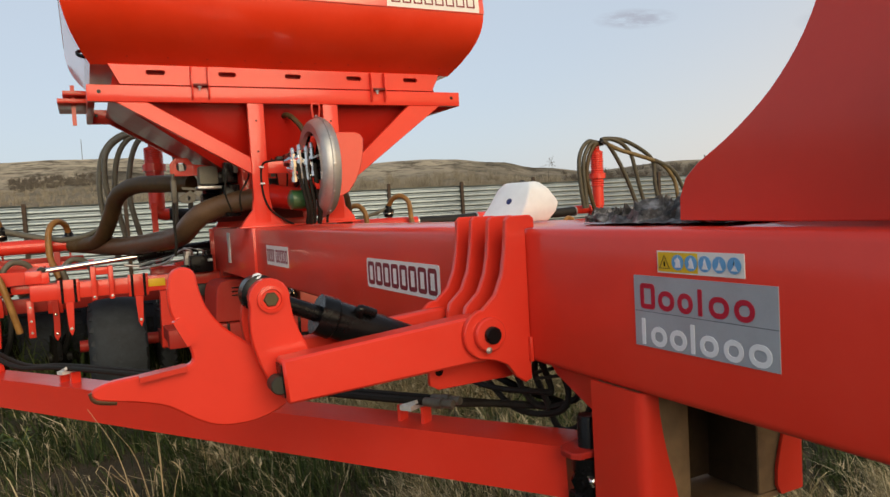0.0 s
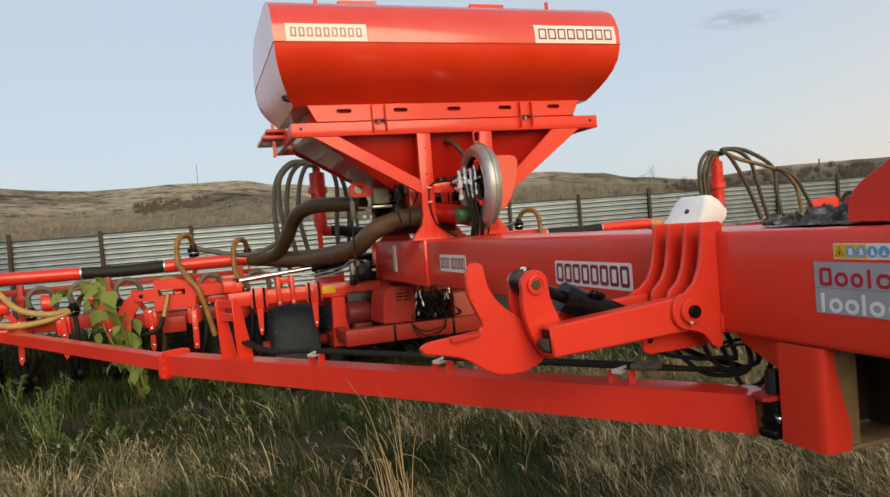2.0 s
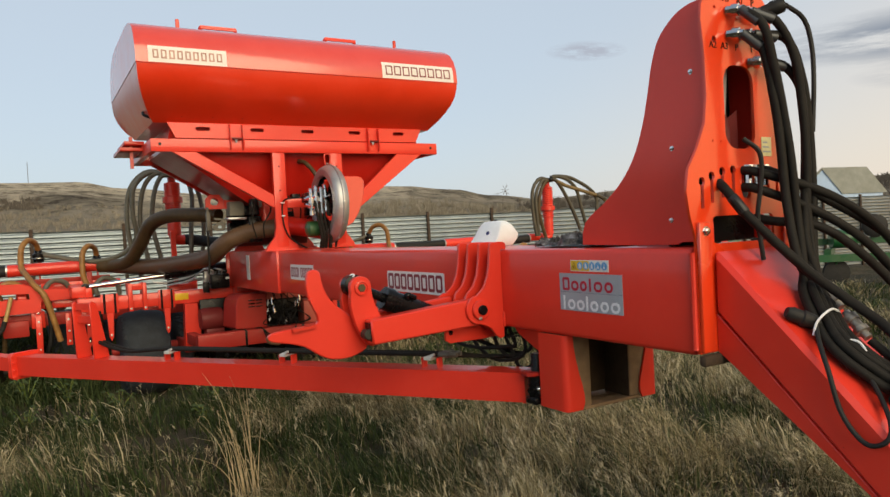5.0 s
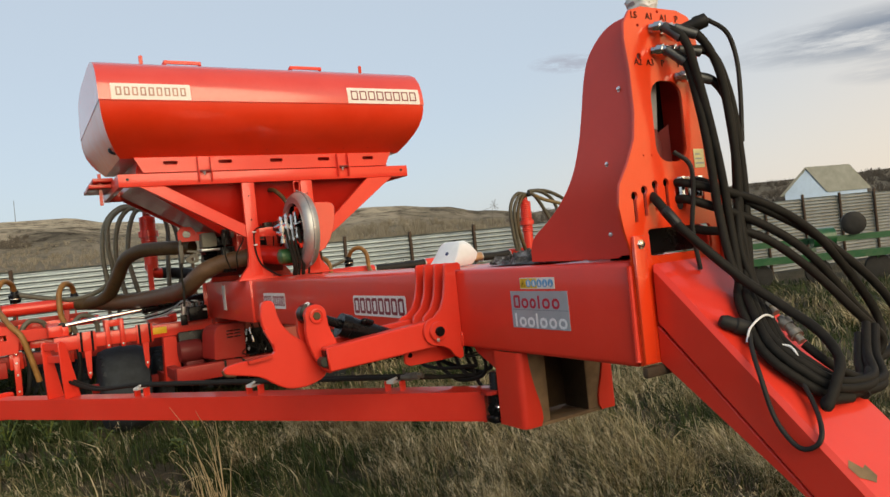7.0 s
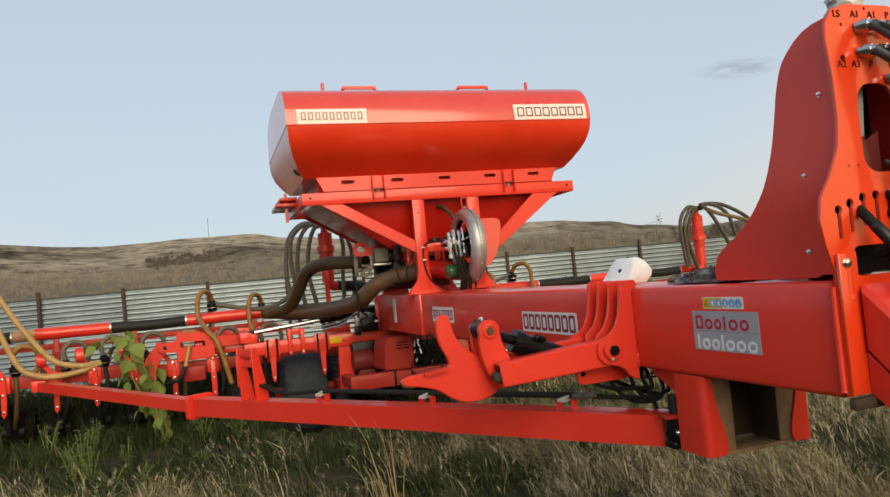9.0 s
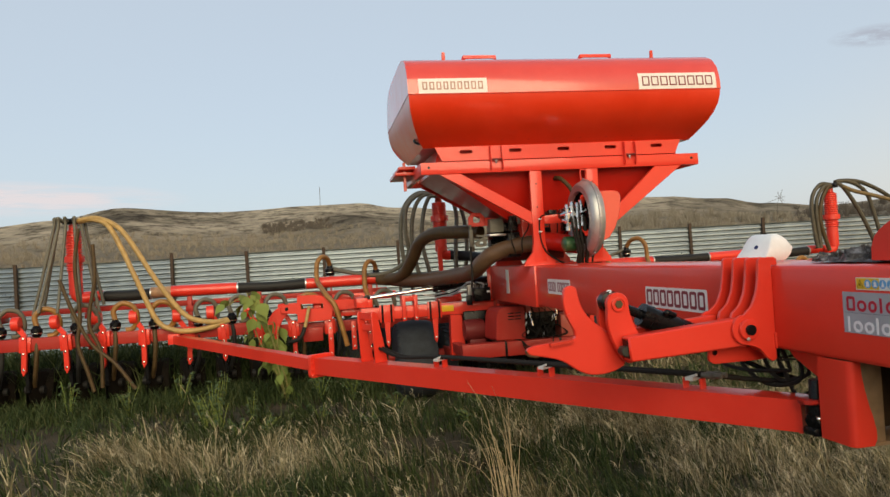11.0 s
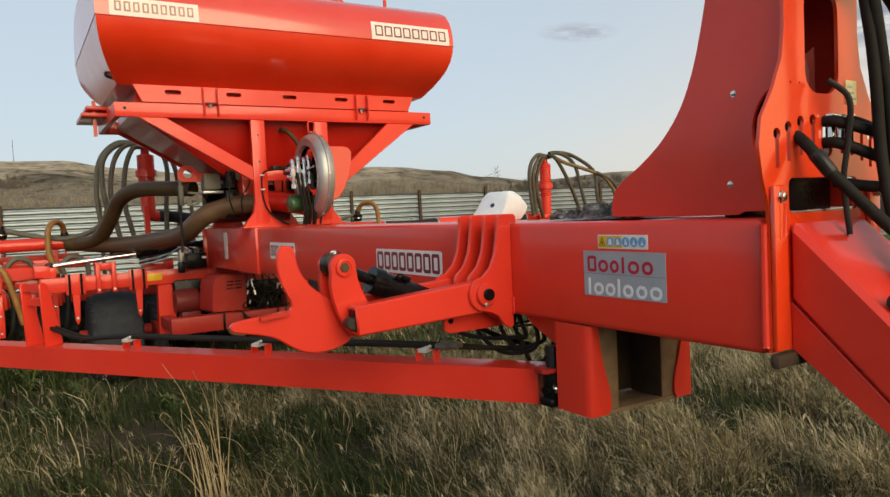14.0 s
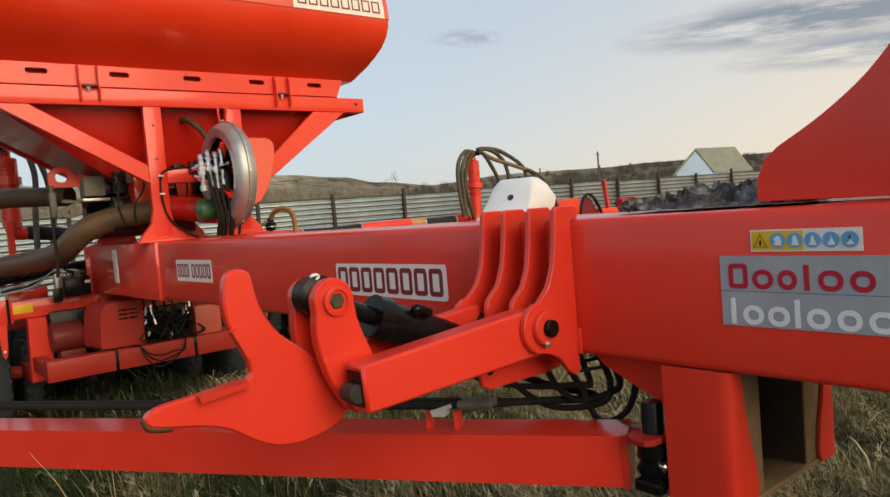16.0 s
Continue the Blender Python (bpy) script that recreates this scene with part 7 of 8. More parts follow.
def keep_mask(x, y, dryness):
    """Where grass of this kind grows: dry in the open, greener beside and under the machine, thin on a bare strip."""
    d = value_noise(x, y, 0.75, 7) * 0.65 + value_noise(x, y, 2.1, 9) * 0.35
    shade = np.exp(-((x - 0.0) / 2.6) ** 2) * np.clip((y - 2.6) / 2.0, 0, 1)
    spot = lambda cx, cy, rx, ry: np.exp(-(((x - cx) / rx) ** 2 + ((y - cy) / ry) ** 2))
    d = d - 0.16 * shade + 0.30 * spot(1.6, 1.2, 1.8, 2.4) + 0.25 * spot(-2.1, 4.1, 0.55, 0.45) + 0.30 * spot(0.45, 2.5, 0.5, 0.7) + 0.2 * spot(-0.9, 1.9, 0.3, 0.3) + 0.12 * spot(-3.0, 3.4, 0.6, 0.6) - 0.13 * np.clip((-0.6 - x) / 0.8, 0, 1) - 0.13 * np.clip((-0.8 - x) / 0.6, 0, 1) * np.clip((y - 2.4) / 1.2, 0, 1)
    d = d + 0.45 * spot(-4.3, 4.5, 0.9, 0.9) + 0.35 * spot(-2.3, 3.3, 0.5, 0.5)
    d = d - 0.40 * spot(-1.3, 5.3, 1.2, 0.9) - 0.25 * spot(-0.35, 2.3, 0.3, 0.6) - 0.35 * spot(-3.3, 6.1, 1.2, 1.0) - 0.2 * spot(-1.1, 3.0, 0.3, 0.5)
    bare = spot(-1.5, 3.95, 0.42, 0.22) + spot(-1.15, 3.72, 0.40, 0.24) + spot(-1.0, 4.5, 0.22, 0.45) + 0.8 * spot(-1.05, 3.1, 0.16, 0.6) + spot(-0.93, 6.15, 0.42, 0.35)
    ok = gr.rand(len(x)) > bare * 0.93
    p = np.clip((d - 0.45) / 0.16, 0.10, 1) if dryness else np.clip((0.70 - d) / 0.2, 0.30, 1)
    clump = value_noise(x, y, 3.1, 41)
    p = p * (np.clip((clump - 0.30) / 0.25, 0.12, 1) if dryness else np.clip((0.85 - clump) / 0.3, 0.25, 1))
    return ok & (gr.rand(len(x)) < p)


def grass_layer(dry, n, per, spread, x0, x1, y0, y1, hmin, hmax, w):
    x, y, tid = scatter(n, per, spread, x0, x1, y0, y1)
    m = keep_mask(x, y, dry)
    rim = np.minimum(y - y0, np.where(y < 1.5, np.minimum(x - x0, x1 - x), 9.0))     # thins out towards the open field
    m &= np.random.RandomState(n).rand(n * per) < np.clip(rim / 1.3, 0.0, 1.0) if y0 < 0 else True
    x, y, tid = x[m], y[m], tid[m]
    th = gr.uniform(hmin, hmax, n)[tid] * gr.uniform(0.5, 1.15, len(x)) * (0.40 + 0.7 * value_noise(x, y, 1.9, 21) + 0.7 * value_noise(x, y, 3.1, 41))
    la = value_noise(x, y, 0.8, 31) * 5.0 + 0.4 + gr.normal(0, 0.8, n)[tid] + gr.normal(0, 0.8, len(x))
    ln = np.clip(gr.normal(0.85 if dry else 0.6, 0.34, len(x)), 0.05, 1.4)
    return x, y, th, gr.uniform(0.6, 1.3, len(x)) * w, la, ln


NEAR = (-4.2, 5.0, -2.6, 5.2)
FAR = (-9.0, 14.0, 2.5, 12.0)
for args, nm, mat, lab in (
        ((True, 8600, 26, 0.05, *NEAR, 0.12, 0.32, 0.0021), "dry_grass", DRY, "tall bent dry straw-coloured field grass"),
        ((False, 6000, 20, 0.055, *NEAR, 0.08, 0.24, 0.0034), "green_grass", GREENG, "low dull green field grass"),
        ((True, 3000, 14, 0.08, *FAR, 0.14, 0.32, 0.0060), "dry_grass", DRY, "dry grass around the drill and fence"),
        ((False, 4200, 14, 0.08, *FAR, 0.10, 0.28, 0.0075), "green_grass", GREENG, "green grass around the drill and fence")):
    blades(nm, mat, *grass_layer(*args), lab)
# thinner cover out over the open field
OUT = (-12.0, 14.0, -11.0, 3.5)
for args, nm, mat, lab in (
        ((True, 6000, 10, 0.12, *OUT, 0.10, 0.28, 0.0060), "dry_grass", DRY, "open field dry grass"),
        ((False, 6400, 10, 0.12, *OUT, 0.08, 0.22, 0.0070), "green_grass", GREENG, "open field green grass")):
    x, y, hh4, ww4, la4, ln4 = grass_layer(*args)
    km = ~((x > -1.9) & (x < 0.9) & (y > -3.6) & (y < -0.2)) | (gr.rand(len(x)) < 0.25)
    blades(nm, mat, x[km], y[km], hh4[km] * np.where(y[km] < -0.5, 0.7, 1.0), ww4[km], la4[km], ln4[km], lab)
# rank green growth under the wings
x, y, tid = scatter(1500, 16, 0.12, -8.5, -1.4, 7.75, 9.4)
blades("rank_grass", GREENG, x, y, gr.uniform(0.45, 0.95, len(x)), np.full(len(x), 0.010), gr.uniform(0, 6.28, len(x)), gr.uniform(0.2, 0.8, len(x)), "tall rank green growth behind the coulters")
x, y, tid = scatter(900, 16, 0.10, -8.0, -1.4, 6.5, 7.9)
blades("rank_grass", GREENG, x, y, gr.uniform(0.12, 0.34, len(x)), np.full(len(x), 0.005), gr.uniform(0, 6.28, len(x)), gr.uniform(0.2, 0.9, len(x)), "rank green grass grown up between the coulters")
x, y, tid = scatter(260, 16, 0.10, -2.7, -0.2, 7.5, 8.6)
blades("rank_grass", GREENG, x, y, gr.uniform(0.35, 0.75, len(x)), np.full(len(x), 0.008), gr.uniform(0, 6.28, len(x)), gr.uniform(0.2, 0.8, len(x)), "tall rank green grass behind the wheels")
# pale seed heads standing over the rest
PALE = grass_material("pale_seed_heads", [(0.1, (0.30, 0.26, 0.16)), (0.5, (0.46, 0.41, 0.28)), (0.9, (0.64, 0.58, 0.44))])
x, y, tid = scatter(900, 4, 0.06, -4.2, 5.0, -1.8, 5.2)
km = keep_mask(x, y, True) | (gr.rand(len(x)) < 0.12)
x, y = x[km], y[km]
sh, sa, sl = gr.uniform(0.18, 0.42, len(x)), value_noise(x, y, 0.8, 31) * 5.0 + gr.normal(0, 0.8, len(x)), gr.uniform(0.2, 0.8, len(x))
blades("seed_stalks", PALE, x, y, sh, np.full(len(x), 0.0016), sa, sl, "thin pale dry grass stalks")
# feathery heads at the tips of the stalks
rep = np.repeat(np.arange(len(x)), 7)
hx = (x + np.cos(sa) * sl * sh * 0.9)[rep] + gr.normal(0, 0.006, len(rep))
hy = (y + np.sin(sa) * sl * sh * 0.9)[rep] + gr.normal(0, 0.006, len(rep))
blades("seed_heads", PALE, hx, hy, gr.uniform(0.02, 0.06, len(rep)), np.full(len(rep), 0.0020), sa[rep] + gr.normal(0, 0.9, len(rep)), gr.uniform(0.5, 1.3, len(rep)), "feathery pale grass seed heads", 1.0, (sh * (1 - 0.40 * sl))[rep] * gr.uniform(0.82, 1.0, len(rep)))
# short litter close to the soil
x, y, tid = scatter(5200, 6, 0.10, -4.5, 5.2, -2.2, 6.5)
km = keep_mask(x, y, True)
x, y = x[km], y[km]
blades("grass_litter", DRY, x, y, gr.uniform(0.03, 0.10, len(x)), np.full(len(x), 0.004), gr.uniform(0, 6.28, len(x)), gr.uniform(0.8, 1.3, len(x)), "short flattened dry grass litter")


def straw_clump(cx, cy, n, hmax, seed):
    t = thing("straw_clump", "tall pale clump of dry reed stalks in the grass", "dry plant")
    r = random.Random(seed)
    for k in range(n):
        a = r.uniform(0, 6.28)
        hh2 = hmax * (0.35 + 0.65 * r.random() ** 1.6)
        b = Vector((cx + r.uniform(0, 0.08) * math.cos(a), cy + r.uniform(0, 0.08) * math.sin(a), 0))
        o = r.uniform(0.03, 0.36) * (hh2 / hmax)
        da = r.uniform(0, 6.28)
        dx, dy = o * math.cos(da) - 0.16 * hh2, o * math.sin(da)
        pts = [b, b + Vector((dx * 0.25, dy * 0.25, hh2 * 0.4)), b + Vector((dx * 0.62, dy * 0.62, hh2 * 0.78)), b + Vector((dx * 1.15, dy * 1.15, hh2))]
        part("stalk", tube(pts, (0.0036, 0.0009), 5, 4), STRAW, t)
        if r.random() < 0.45:
            la, L = r.uniform(0, 6.28), r.uniform(0.08, 0.22)
            q = pts[2] if r.random() < 0.6 else pts[3]
            c, sn = math.cos(la) * L, math.sin(la) * L
            part("blade", tube([q, q + Vector((c * 0.3, sn * 0.3, 0.03)), q + Vector((c * 0.75, sn * 0.75, 0.0)), q + Vector((c, sn, -0.07))], (0.0020, 0.0005), 4, 3), STRAW, t)
    return t


straw_clump(-0.95, 1.95, 16, 0.95, 2)
straw_clump(-1.05, 1.90, 9, 0.55, 8)
straw_clump(0.72, 5.0, 8, 0.45, 5)


def leaf_mesh(L, W, droop):
    bm = bmesh.new()
    rows = []
    for k, ww in enumerate((0.12, 0.75, 1.0, 0.86, 0.55, 0.22, 0.0)):
        t = k / 6
        yy, zz = L * t, -droop * L * t * t
        if ww == 0:
            rows.append([bm.verts.new((0, yy, zz))])
        else:
            rows.append([bm.verts.new((sx * W * ww, yy - 0.05 * L * abs(sx) * (1 if k < 2 else 0), zz + 0.18 * W * ww * abs(sx))) for sx in (-1, -0.5, 0, 0.5, 1)])
    for A, B2 in zip(rows, rows[1:]):
        if len(B2) == 1:
            for i in range(4):
                bm.faces.new((A[i], A[i + 1], B2[0]))
        else:
            for i in range(4):
                bm.faces.new((A[i], A[i + 1], B2[i + 1], B2[i]))
    return bm


def broad_weed(stems, n, seed, label):
    """A climbing weed: thin stems with heart-shaped leaves that hang from short stalks."""
    t = thing("broadleaf_weed", label, "weed")
    r = random.Random(seed)
    stem_m = simple("weed_stem", (0.20, 0.19, 0.06), 0.7)
    for line in stems:
        part("stem", tube(line, (0.011, 0.006), 7, 6), stem_m, t)
        L = smooth_line(line, 8)
        for k in range(n):
            q = L[int((0.12 + 0.88 * (k + r.random()) / n) * (len(L) - 1))]
            ll = r.uniform(0.10, 0.21)
            hd = r.uniform(0, 360)
            reach = r.uniform(0.03, 0.12)
            tipv = q + Vector((-math.sin(radians(hd)) * reach, math.cos(radians(hd)) * reach, r.uniform(-0.03, 0.05)))
            part("leaf_stalk", tube([q, q.lerp(tipv, 0.6) + Vector((0, 0, 0.02)), tipv], 0.003, 4, 3), stem_m, t)
            o = part("leaf", leaf_mesh(ll, ll * r.uniform(0.36, 0.46), r.uniform(0.1, 0.5)), LEAF, t)
            o.data.transform(pose(tipv.x, tipv.y, tipv.z, r.uniform(-95, -35), r.uniform(-35, 35), hd))
    return t


broad_weed([[(-2.62, 6.62, 0.0), (-2.70, 6.60, 0.40), (-2.74, 6.60, 0.72), (-2.80, 6.60, 0.95), (-2.87, 6.60, 1.15), (-2.98, 6.60, 1.31), (-3.16, 6.60, 1.33), (-3.27, 6.60, 1.27)],
            [(-2.62, 6.64, 0.0), (-2.76, 6.62, 0.45), (-2.92, 6.62, 0.80), (-2.99, 6.60, 1.10), (-3.04, 6.60, 1.42)],
            [(-2.60, 6.60, 0.0), (-2.62, 6.58, 0.30), (-2.70, 6.57, 0.62), (-2.68, 6.57, 0.98)]], 24, 4, "tall wilting broadleaf weed with drooping yellow-green leaves")


WEED2 = grass_material("bushy_leaf", [(0.1, (0.035, 0.060, 0.026)), (0.5, (0.065, 0.10, 0.045)), (0.9, (0.11, 0.15, 0.07))])
LEAVES = []
for ll, wd, dr in ((0.06, 0.016, 0.3), (0.075, 0.018, 0.45), (0.07, 0.020, 0.2)):
    lb = leaf_mesh(ll, wd, dr)
    lm = bpy.data.meshes.new("bushy_leaf")
    lb.to_mesh(lm)
    lb.free()
    lm.materials.append(WEED2)
    LEAVES.append(lm)


def bushy_weed(x, y, h, seed):
    t = thing("bushy_weed", "small bushy blue-green weed in the grass", "weed")
    r = random.Random(seed)
    for k in range(7):
        a, o = r.uniform(0, 6.28), r.uniform(0.04, 0.16)
        tip = Vector((x + o * math.cos(a), y + o * math.sin(a), h * r.uniform(0.6, 1)))
        base = Vector((x, y, 0))
        part("stem", tube([base, base.lerp(tip, 0.5) + Vector((0, 0, 0.03)), tip], (0.006, 0.003), 5, 4), LEAF, t)
        for i in range(11):
            q = base.lerp(tip, 0.25 + 0.75 * i / 10)
            k2 = r.uniform(0.55, 1.0)
            o2 = new("leaf", LEAVES[r.randrange(3)])
            o2.matrix_basis = pose(q.x, q.y, q.z, r.uniform(-30, 30), r.uniform(-30, 30), r.uniform(0, 360)) @ Matrix.Scale(k2, 4)
            o2.parent = t
    return t


for bx_, by_, bh_, bs_ in ((-2.2, 6.5, 0.40, 21), (-1.8, 6.4, 0.34, 22), (-3.9, 6.7, 0.50, 23), (-4.5, 6.6, 0.45, 24), (-5.2, 6.7, 0.5, 25), (-3.4, 6.8, 0.45, 26), (-0.5, 5.0, 0.34, 27), (-1.4, 5.2, 0.28, 28)):
    bushy_weed(bx_, by_, bh_, bs_)
bushy_weed(-3.30, 5.2, 0.60, 1)
bushy_weed(-3.22, 5.1, 0.48, 3)
bushy_weed(-3.42, 5.35, 0.52, 4)
for bx_, by_, bh_, bs_ in ((-3.0, 4.7, 0.30, 31), (-2.75, 4.85, 0.26, 32), (-1.7, 4.75, 0.20, 33), (-2.2, 5.2, 0.24, 34), (-0.75, 4.3, 0.20, 35)):
    bushy_weed(bx_, by_, bh_, bs_)
bushy_weed(-2.95, 5.6, 0.34, 6)
bushy_weed(-3.5, 6.0, 0.30, 9)

# ---- distance: house, poles, scrub, green implement, clouds ----
EYE0 = Vector((-1.6, -0.9, 1.65))


def polar(az, el, d):
    a, e2 = radians(az), radians(el)
    return EYE0 + Vector((math.sin(a) * d, math.cos(a) * d, math.tan(e2) * d))


house = thing("house", "small pale blue house with grey gable roof beyond the fence", "house")
gl, grr, ap = polar(57.5, 1.35, 110), polar(60.2, 1.35, 112), polar(59.1, 3.02, 111)
back = polar(61.6, 2.9, 117) - polar(59.1, 3.02, 111)
back.z = 0
bm = bmesh.new()
P = [Vector((gl.x, gl.y, 0)), Vector((grr.x, grr.y, 0)), grr, ap, gl]
A = [bm.verts.new(p) for p in P]
B2 = [bm.verts.new(p + back) for p in P]
bm.faces.new(A)
bm.faces.new(B2[::-1])
for k in range(5):
    bm.faces.new((A[k], A[(k + 1) % 5], B2[(k + 1) % 5], B2[k]))
part("wall", bm, CONC, house)
for e1 in (gl, grr):
    d0 = (e1 - ap).normalized()
    bm = bmesh.new()
    up2 = Vector((0, 0, 0.12))
    q = [ap - back.normalized() * 0.35, e1 + d0 * 0.5 - back.normalized() * 0.35, e1 + d0 * 0.5 + back * 1.05, ap + back * 1.05]
    vs = [bm.verts.new(p + up2 * 0.3) for p in q] + [bm.verts.new(p + up2 * 1.6) for p in q]
    for f4 in ((0, 1, 2, 3), (7, 6, 5, 4), (0, 4, 5, 1), (1, 5, 6, 2), (2, 6, 7, 3), (3, 7, 4, 0)):
        bm.faces.new([vs[i] for i in f4])
    part("roof", bm, ROOF_M, house, "grey sheet roof")
for az, el, d, cross in ((51.75, 3.6, 85, True), (47.2, 2.75, 105, False), (0.3, 6.3, 318, False)):
    pole = thing("utility_pole", "weathered wooden utility pole", "pole", "poles")
    tp = polar(az, el, d)
    part("shaft", tube([(tp.x, tp.y, 0), (tp.x, tp.y, tp.z / 2), (tp.x + 0.05, tp.y, tp.z)], (0.13, 0.09), 10, 3), WOOD, pole)
    if cross:
        part("insulator", beam((tp.x - 0.22, tp.y + 0.1, tp.z - 0.35), (tp.x + 0.22, tp.y - 0.1, tp.z - 0.35), 0.08, 0.08, 0.01), WOOD, pole)
        part("stay_pole", tube([(tp.x + 1.6, tp.y - 1.0, 0), (tp.x + 0.9, tp.y - 0.5, tp.z * 0.4), (tp.x + 0.1, tp.y, tp.z * 0.78)], (0.11, 0.09), 8, 2), WOOD, pole)


# a lone leafless sapling on the skyline
sap = thing("bare_sapling", "lone leafless sapling standing behind the fence", "tree")
st_ = polar(35.6, 2.95, 200)
part("trunk", tube([(st_.x - 1.5, st_.y, 0), (st_.x - 1.3, st_.y, st_.z * 0.45), (st_.x - 0.85, st_.y, st_.z - 1.2), (st_.x, st_.y, st_.z)], (0.07, 0.045), 7, 4), WOOD, sap)
for k, (a, l) in enumerate(((18, 0.6), (72, 1.0), (112, 0.8), (158, 0.7), (195, 1.9), (-35, 0.7), (-70, 0.7))):
    u = Vector((math.cos(radians(a)), 0, math.sin(radians(a))))
    q = st_ + u * l * 1.25 * 1.7
    part("branch", tube([st_, st_ + u * l * 1.25 * 0.5 + Vector((0.05, 0.1, 0.06)), q], (0.045, 0.03), 6, 4), WOOD, sap)
    for w in (-0.35, 0.3):
        part("twig", tube([st_ + u * l * 1.25 * 0.55, st_ + u * l * 1.25 * 0.8 + Vector((w * 0.4, 0.1, abs(w) * 0.3)), q + Vector((w * 0.4, 0, 0.06))], (0.025, 0.015), 5, 3), WOOD, sap)


def scrub(name, n, twigs, az0, az1, d0, d1, hmin, hmax, mat, seed, label):
    """Leafless thickets: upright sheaves of thin twigs, as one mesh."""
    r = np.random.RandomState(seed)
    V, F = [], []
    for k in range(n):
        az, d = r.uniform(az0, az1), r.uniform(d0, d1)
        c = Vector((d * math.sin(radians(az)), d * math.cos(radians(az)) - 2.5, 0))
        c.z = terrain_z(az, d) - 0.2
        H = r.uniform(hmin, hmax)
        for i in range(twigs):
            a, sp2 = r.uniform(0, 6.28), abs(r.normal(0, 0.45)) * H
            b = c + Vector((math.cos(a) * sp2 * 0.5, math.sin(a) * sp2 * 0.5, H * 0.25 * r.rand()))
            tpp = c + Vector((math.cos(a) * sp2 * 1.1, math.sin(a) * sp2 * 1.1, H * r.uniform(0.5, 1.0)))
            ww = H * 0.022 * r.uniform(0.5, 1.6)
            s2 = Vector((math.cos(radians(az)), -math.sin(radians(az)), 0)) * ww
            i0 = len(V)
            V += [b - s2, b + s2, tpp + s2 * 0.3, tpp - s2 * 0.3]
            F.append((i0, i0 + 1, i0 + 2, i0 + 3))
    me = bpy.data.meshes.new(name)
    me.from_pydata([tuple(v) for v in V], [], F)
    me.materials.append(mat)
    return tagged(new(name, me), label, "scrub", kind="stuff")


SCRUB = grass_material("bare_scrub", [(0.1, (0.10, 0.09, 0.075)), (0.5, (0.20, 0.182, 0.145)), (0.9, (0.34, 0.308, 0.245))], 0.03)
SCRUB_D = grass_material("dark_scrub", [(0.1, (0.050, 0.046, 0.042)), (0.5, (0.090, 0.080, 0.070)), (0.9, (0.155, 0.138, 0.115))])
scrub("scrub", 3600, 18, -27, 34, 135, 245, 0.7, 2.0, SCRUB, 3, "pale leafless scrub at the foot of the hills")
scrub("scrub", 320, 34, -4.6, 0.6, 240, 262, 0.7, 1.7, SCRUB_D, 15, "dark thicket high on the hillside")
scrub("scrub", 700, 44, 12, 37, 105, 240, 1.4, 3.6, SCRUB, 5, "dark leafless thickets on the hillside")
scrub("scrub", 800, 44, 36, 74, 130, 290, 1.2, 3.2, SCRUB_D, 6, "bare trees and bushes beyond the fence")
scrub("scrub", 30, 70, 55.4, 57.8, 112, 128, 2.6, 4.4, SCRUB_D, 21, "bare bushes beside the house")
tree_m = grass_material("autumn_bush", [(0.1, (0.10, 0.085, 0.02)), (0.9, (0.26, 0.20, 0.06))])
scrub("autumn_bushes", 8, 120, 6, 12, 60, 75, 2.4, 3.6, tree_m, 8, "yellowing leafless bushes behind the fence")

imp = thing("green_implement", "green painted field implement parked by the fence", "farm machine")
for x0, y0, x1, y1, z, hh3 in ((10.2, 9.4, 16.5, 4.0, 0.62, 0.16), (11.2, 9.6, 17.5, 4.6, 0.95, 0.14), (10.4, 9.2, 11.4, 9.6, 0.75, 0.14), (13.2, 6.8, 14.2, 7.3, 0.75, 0.14), (15.6, 4.8, 16.6, 5.3, 0.75, 0.14)):
    part("frame_bar", beam((x0, y0, z), (x1, y1, z), 0.14, hh3, 0.01), GREEN, imp)
for k in range(7):
    x, y = 10.6 + 0.95 * k, 9.2 - 0.82 * k
    part("tine_wheel", lathe([(0, 0.05), (0.02, 0.28), (0.06, 0.30), (0.10, 0.28), (0.12, 0.05)], (x, y, 0.28), (x + 0.1, y + 0.12, 0.28), 20), BLACK, imp, "dark tine wheel")
    part("tine_arm", beam((x, y, 0.6), (x + 0.05, y + 0.1, 0.3), 0.06, 0.06, 0.005), GREEN, imp)
for k in range(3):
    x, y = 12.0 + 1.9 * k, 8.8 - 1.65 * k
    part("drum", lathe([(0, 0.05), (0.01, 0.22), (0.5, 0.22), (0.51, 0.05)], (x, y, 1.02), (x + 0.4, y - 0.35, 1.02), 20), GREEN, imp)
    part("spare_tyre", lathe([(0, 0.12), (0.01, 0.22), (0.04, 0.27), (0.12, 0.27), (0.15, 0.22), (0.16, 0.12)], (x + 0.8, y - 0.6, 1.28), (x + 1.0, y - 0.4, 1.28), 22), BLACK, imp)


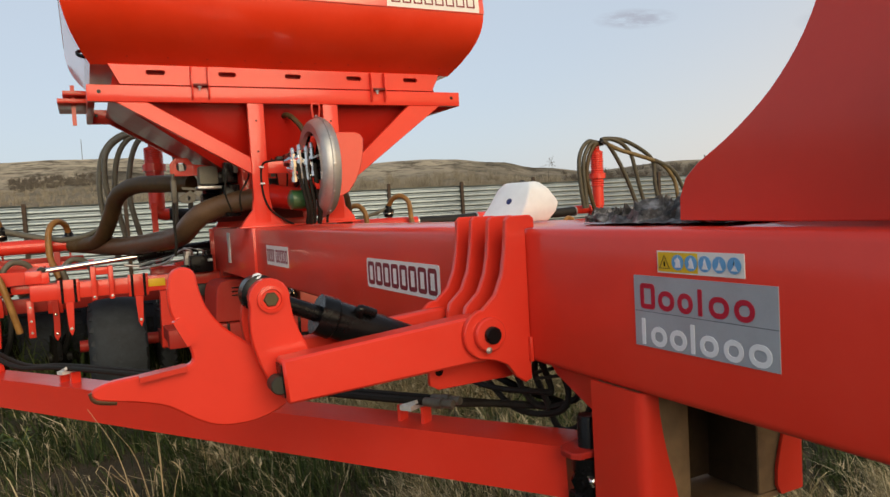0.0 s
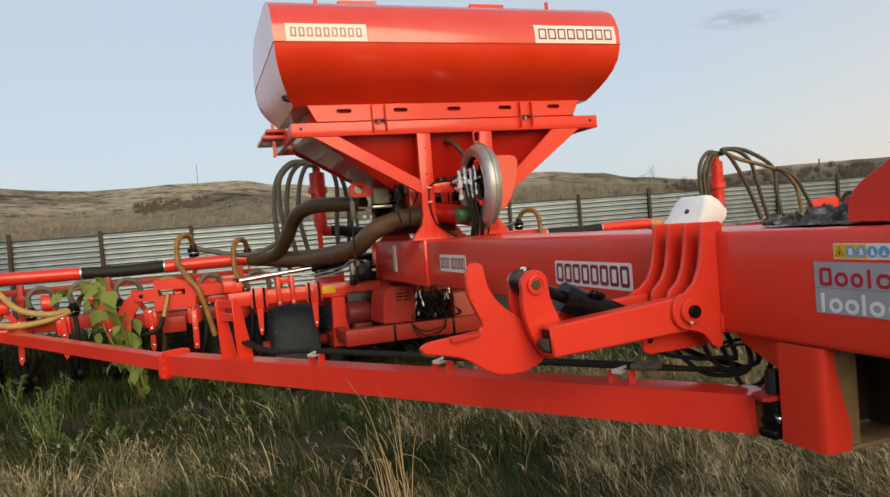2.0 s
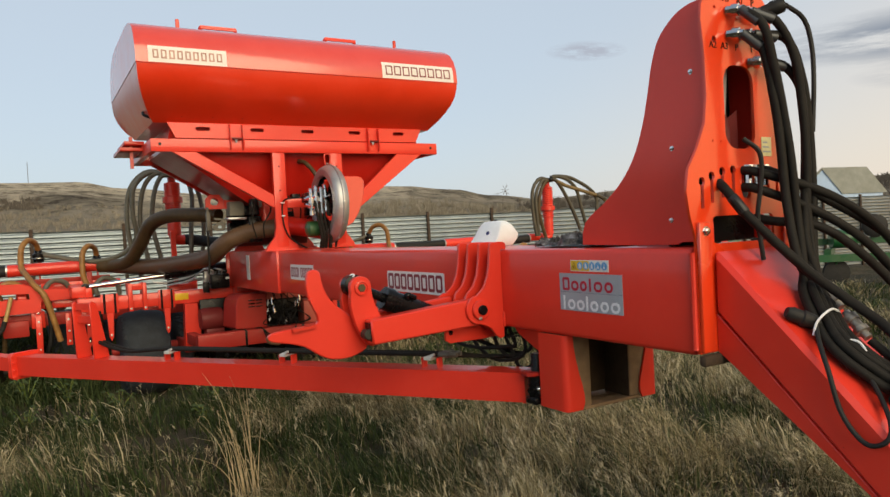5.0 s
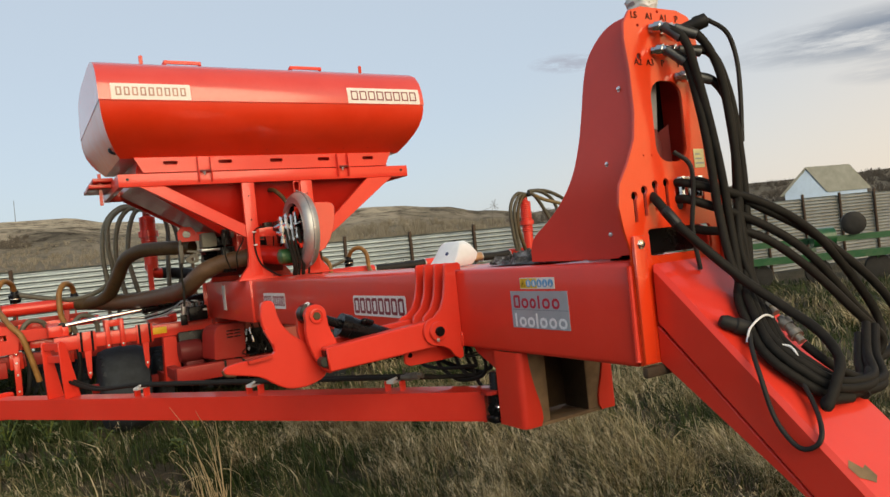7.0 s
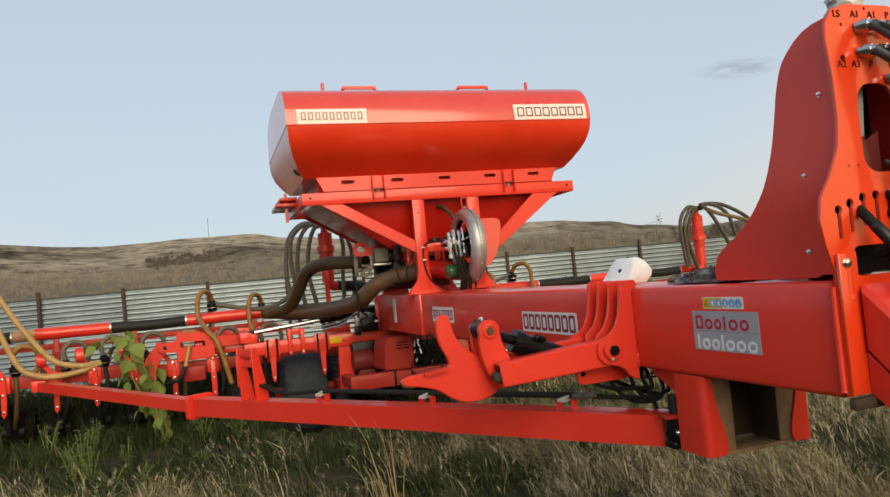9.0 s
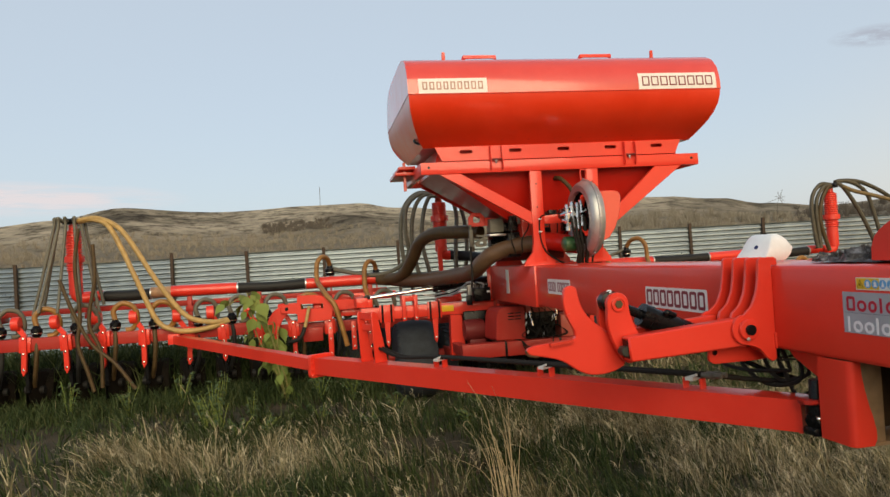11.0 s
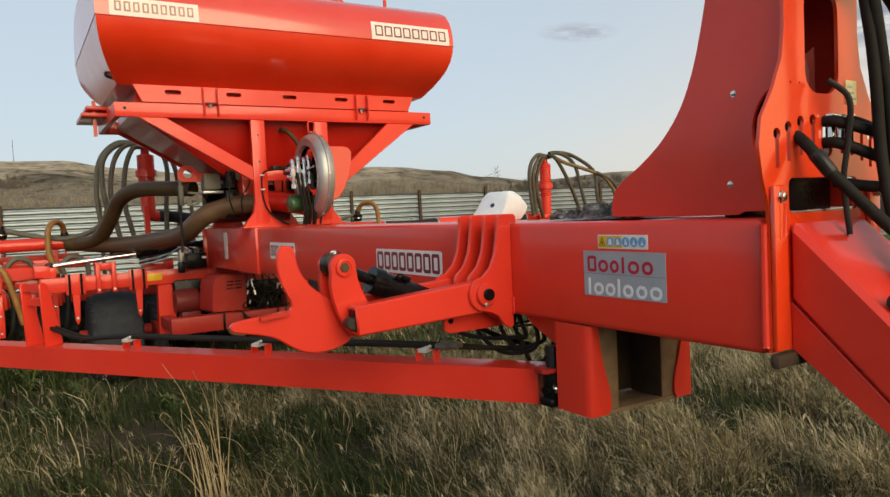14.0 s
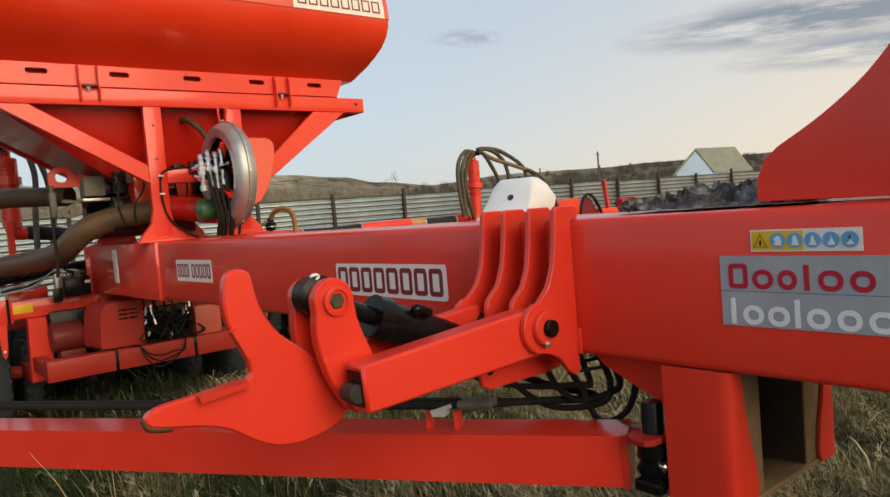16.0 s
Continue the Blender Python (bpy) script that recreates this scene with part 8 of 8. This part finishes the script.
def cloud_material():
    m = bpy.data.materials.new("thin_cloud")
    m.use_nodes = True
    nt = m.node_tree
    for n in list(nt.nodes):
        if n.type == "BSDF_PRINCIPLED":
            nt.nodes.remove(n)
    out = nt.nodes["Material Output"]
    tc = nt.nodes.new("ShaderNodeTexCoord")
    mp = nt.nodes.new("ShaderNodeMapping")
    mp.inputs["Scale"].default_value = (2.6, 2.6, 1)
    nz = nt.nodes.new("ShaderNodeTexNoise")
    nz.inputs["Scale"].default_value, nz.inputs["Detail"].default_value, nz.inputs["Roughness"].default_value = 1.3, 8, 0.6
    nt.links.new(tc.outputs["UV"], mp.inputs[0])
    nt.links.new(mp.outputs[0], nz.inputs[0])
    gd2 = nt.nodes.new("ShaderNodeTexGradient")
    gd2.gradient_type = "SPHERICAL"
    mp2 = nt.nodes.new("ShaderNodeMapping")
    mp2.inputs["Location"].default_value = (-1, -1, 0)
    mp2.inputs["Scale"].default_value = (2, 2, 1)
    nt.links.new(tc.outputs["UV"], mp2.inputs[0])
    nt.links.new(mp2.outputs[0], gd2.inputs[0])
    mul = nt.nodes.new("ShaderNodeMath")
    mul.operation = "MULTIPLY"
    fall = ramp_node(nt, gd2.outputs[1], [(0.0, (0, 0, 0)), (0.6, (1, 1, 1))])
    dens = ramp_node(nt, nz.outputs[0], [(0.36, (0, 0, 0)), (0.54, (1, 1, 1))])
    nt.links.new(fall.outputs[0], mul.inputs[0])
    nt.links.new(dens.outputs[0], mul.inputs[1])
    em = nt.nodes.new("ShaderNodeEmission")
    tr = nt.nodes.new("ShaderNodeBsdfTransparent")
    mx2 = nt.nodes.new("ShaderNodeMixShader")
    nt.links.new(mul.outputs[0], mx2.inputs[0])
    nt.links.new(tr.outputs[0], mx2.inputs[1])
    nt.links.new(em.outputs[0], mx2.inputs[2])
    nt.links.new(mx2.outputs[0], out.inputs[0])
    return m, em


def cloud(az0, az1, el0, el1, tilt, col):
    m, em = cloud_material()
    em.inputs[0].default_value = (*col, 1)
    d = 2600
    me = bpy.data.meshes.new("cloud")
    vs = [polar(az0, el0, d), polar(az1, el0 + tilt, d), polar(az1, el1 + tilt, d), polar(az0, el1, d)]
    me.from_pydata([tuple(v) for v in vs], [], [(0, 1, 2, 3)])
    uv = me.uv_layers.new()
    for i, c in enumerate(((0, 0), (1, 0), (1, 1), (0, 1))):
        uv.data[i].uv = c
    me.materials.append(m)
    ob = new("backdrop_cloud", me)
    ob.visible_shadow = False
    return tagged(ob, "thin dusk cloud low in the sky", "cloud", kind="structure")


cloud(53, 80, 9.4, 13.4, -0.8, (0.27, 0.30, 0.36))
cloud(60, 84, 7.4, 10.4, -0.8, (0.36, 0.38, 0.43))
cloud(39, 45.5, 12.6, 14.2, -0.4, (0.42, 0.45, 0.53))
cloud(-34, -9, 4.6, 7.2, -0.2, (0.72, 0.66, 0.68))
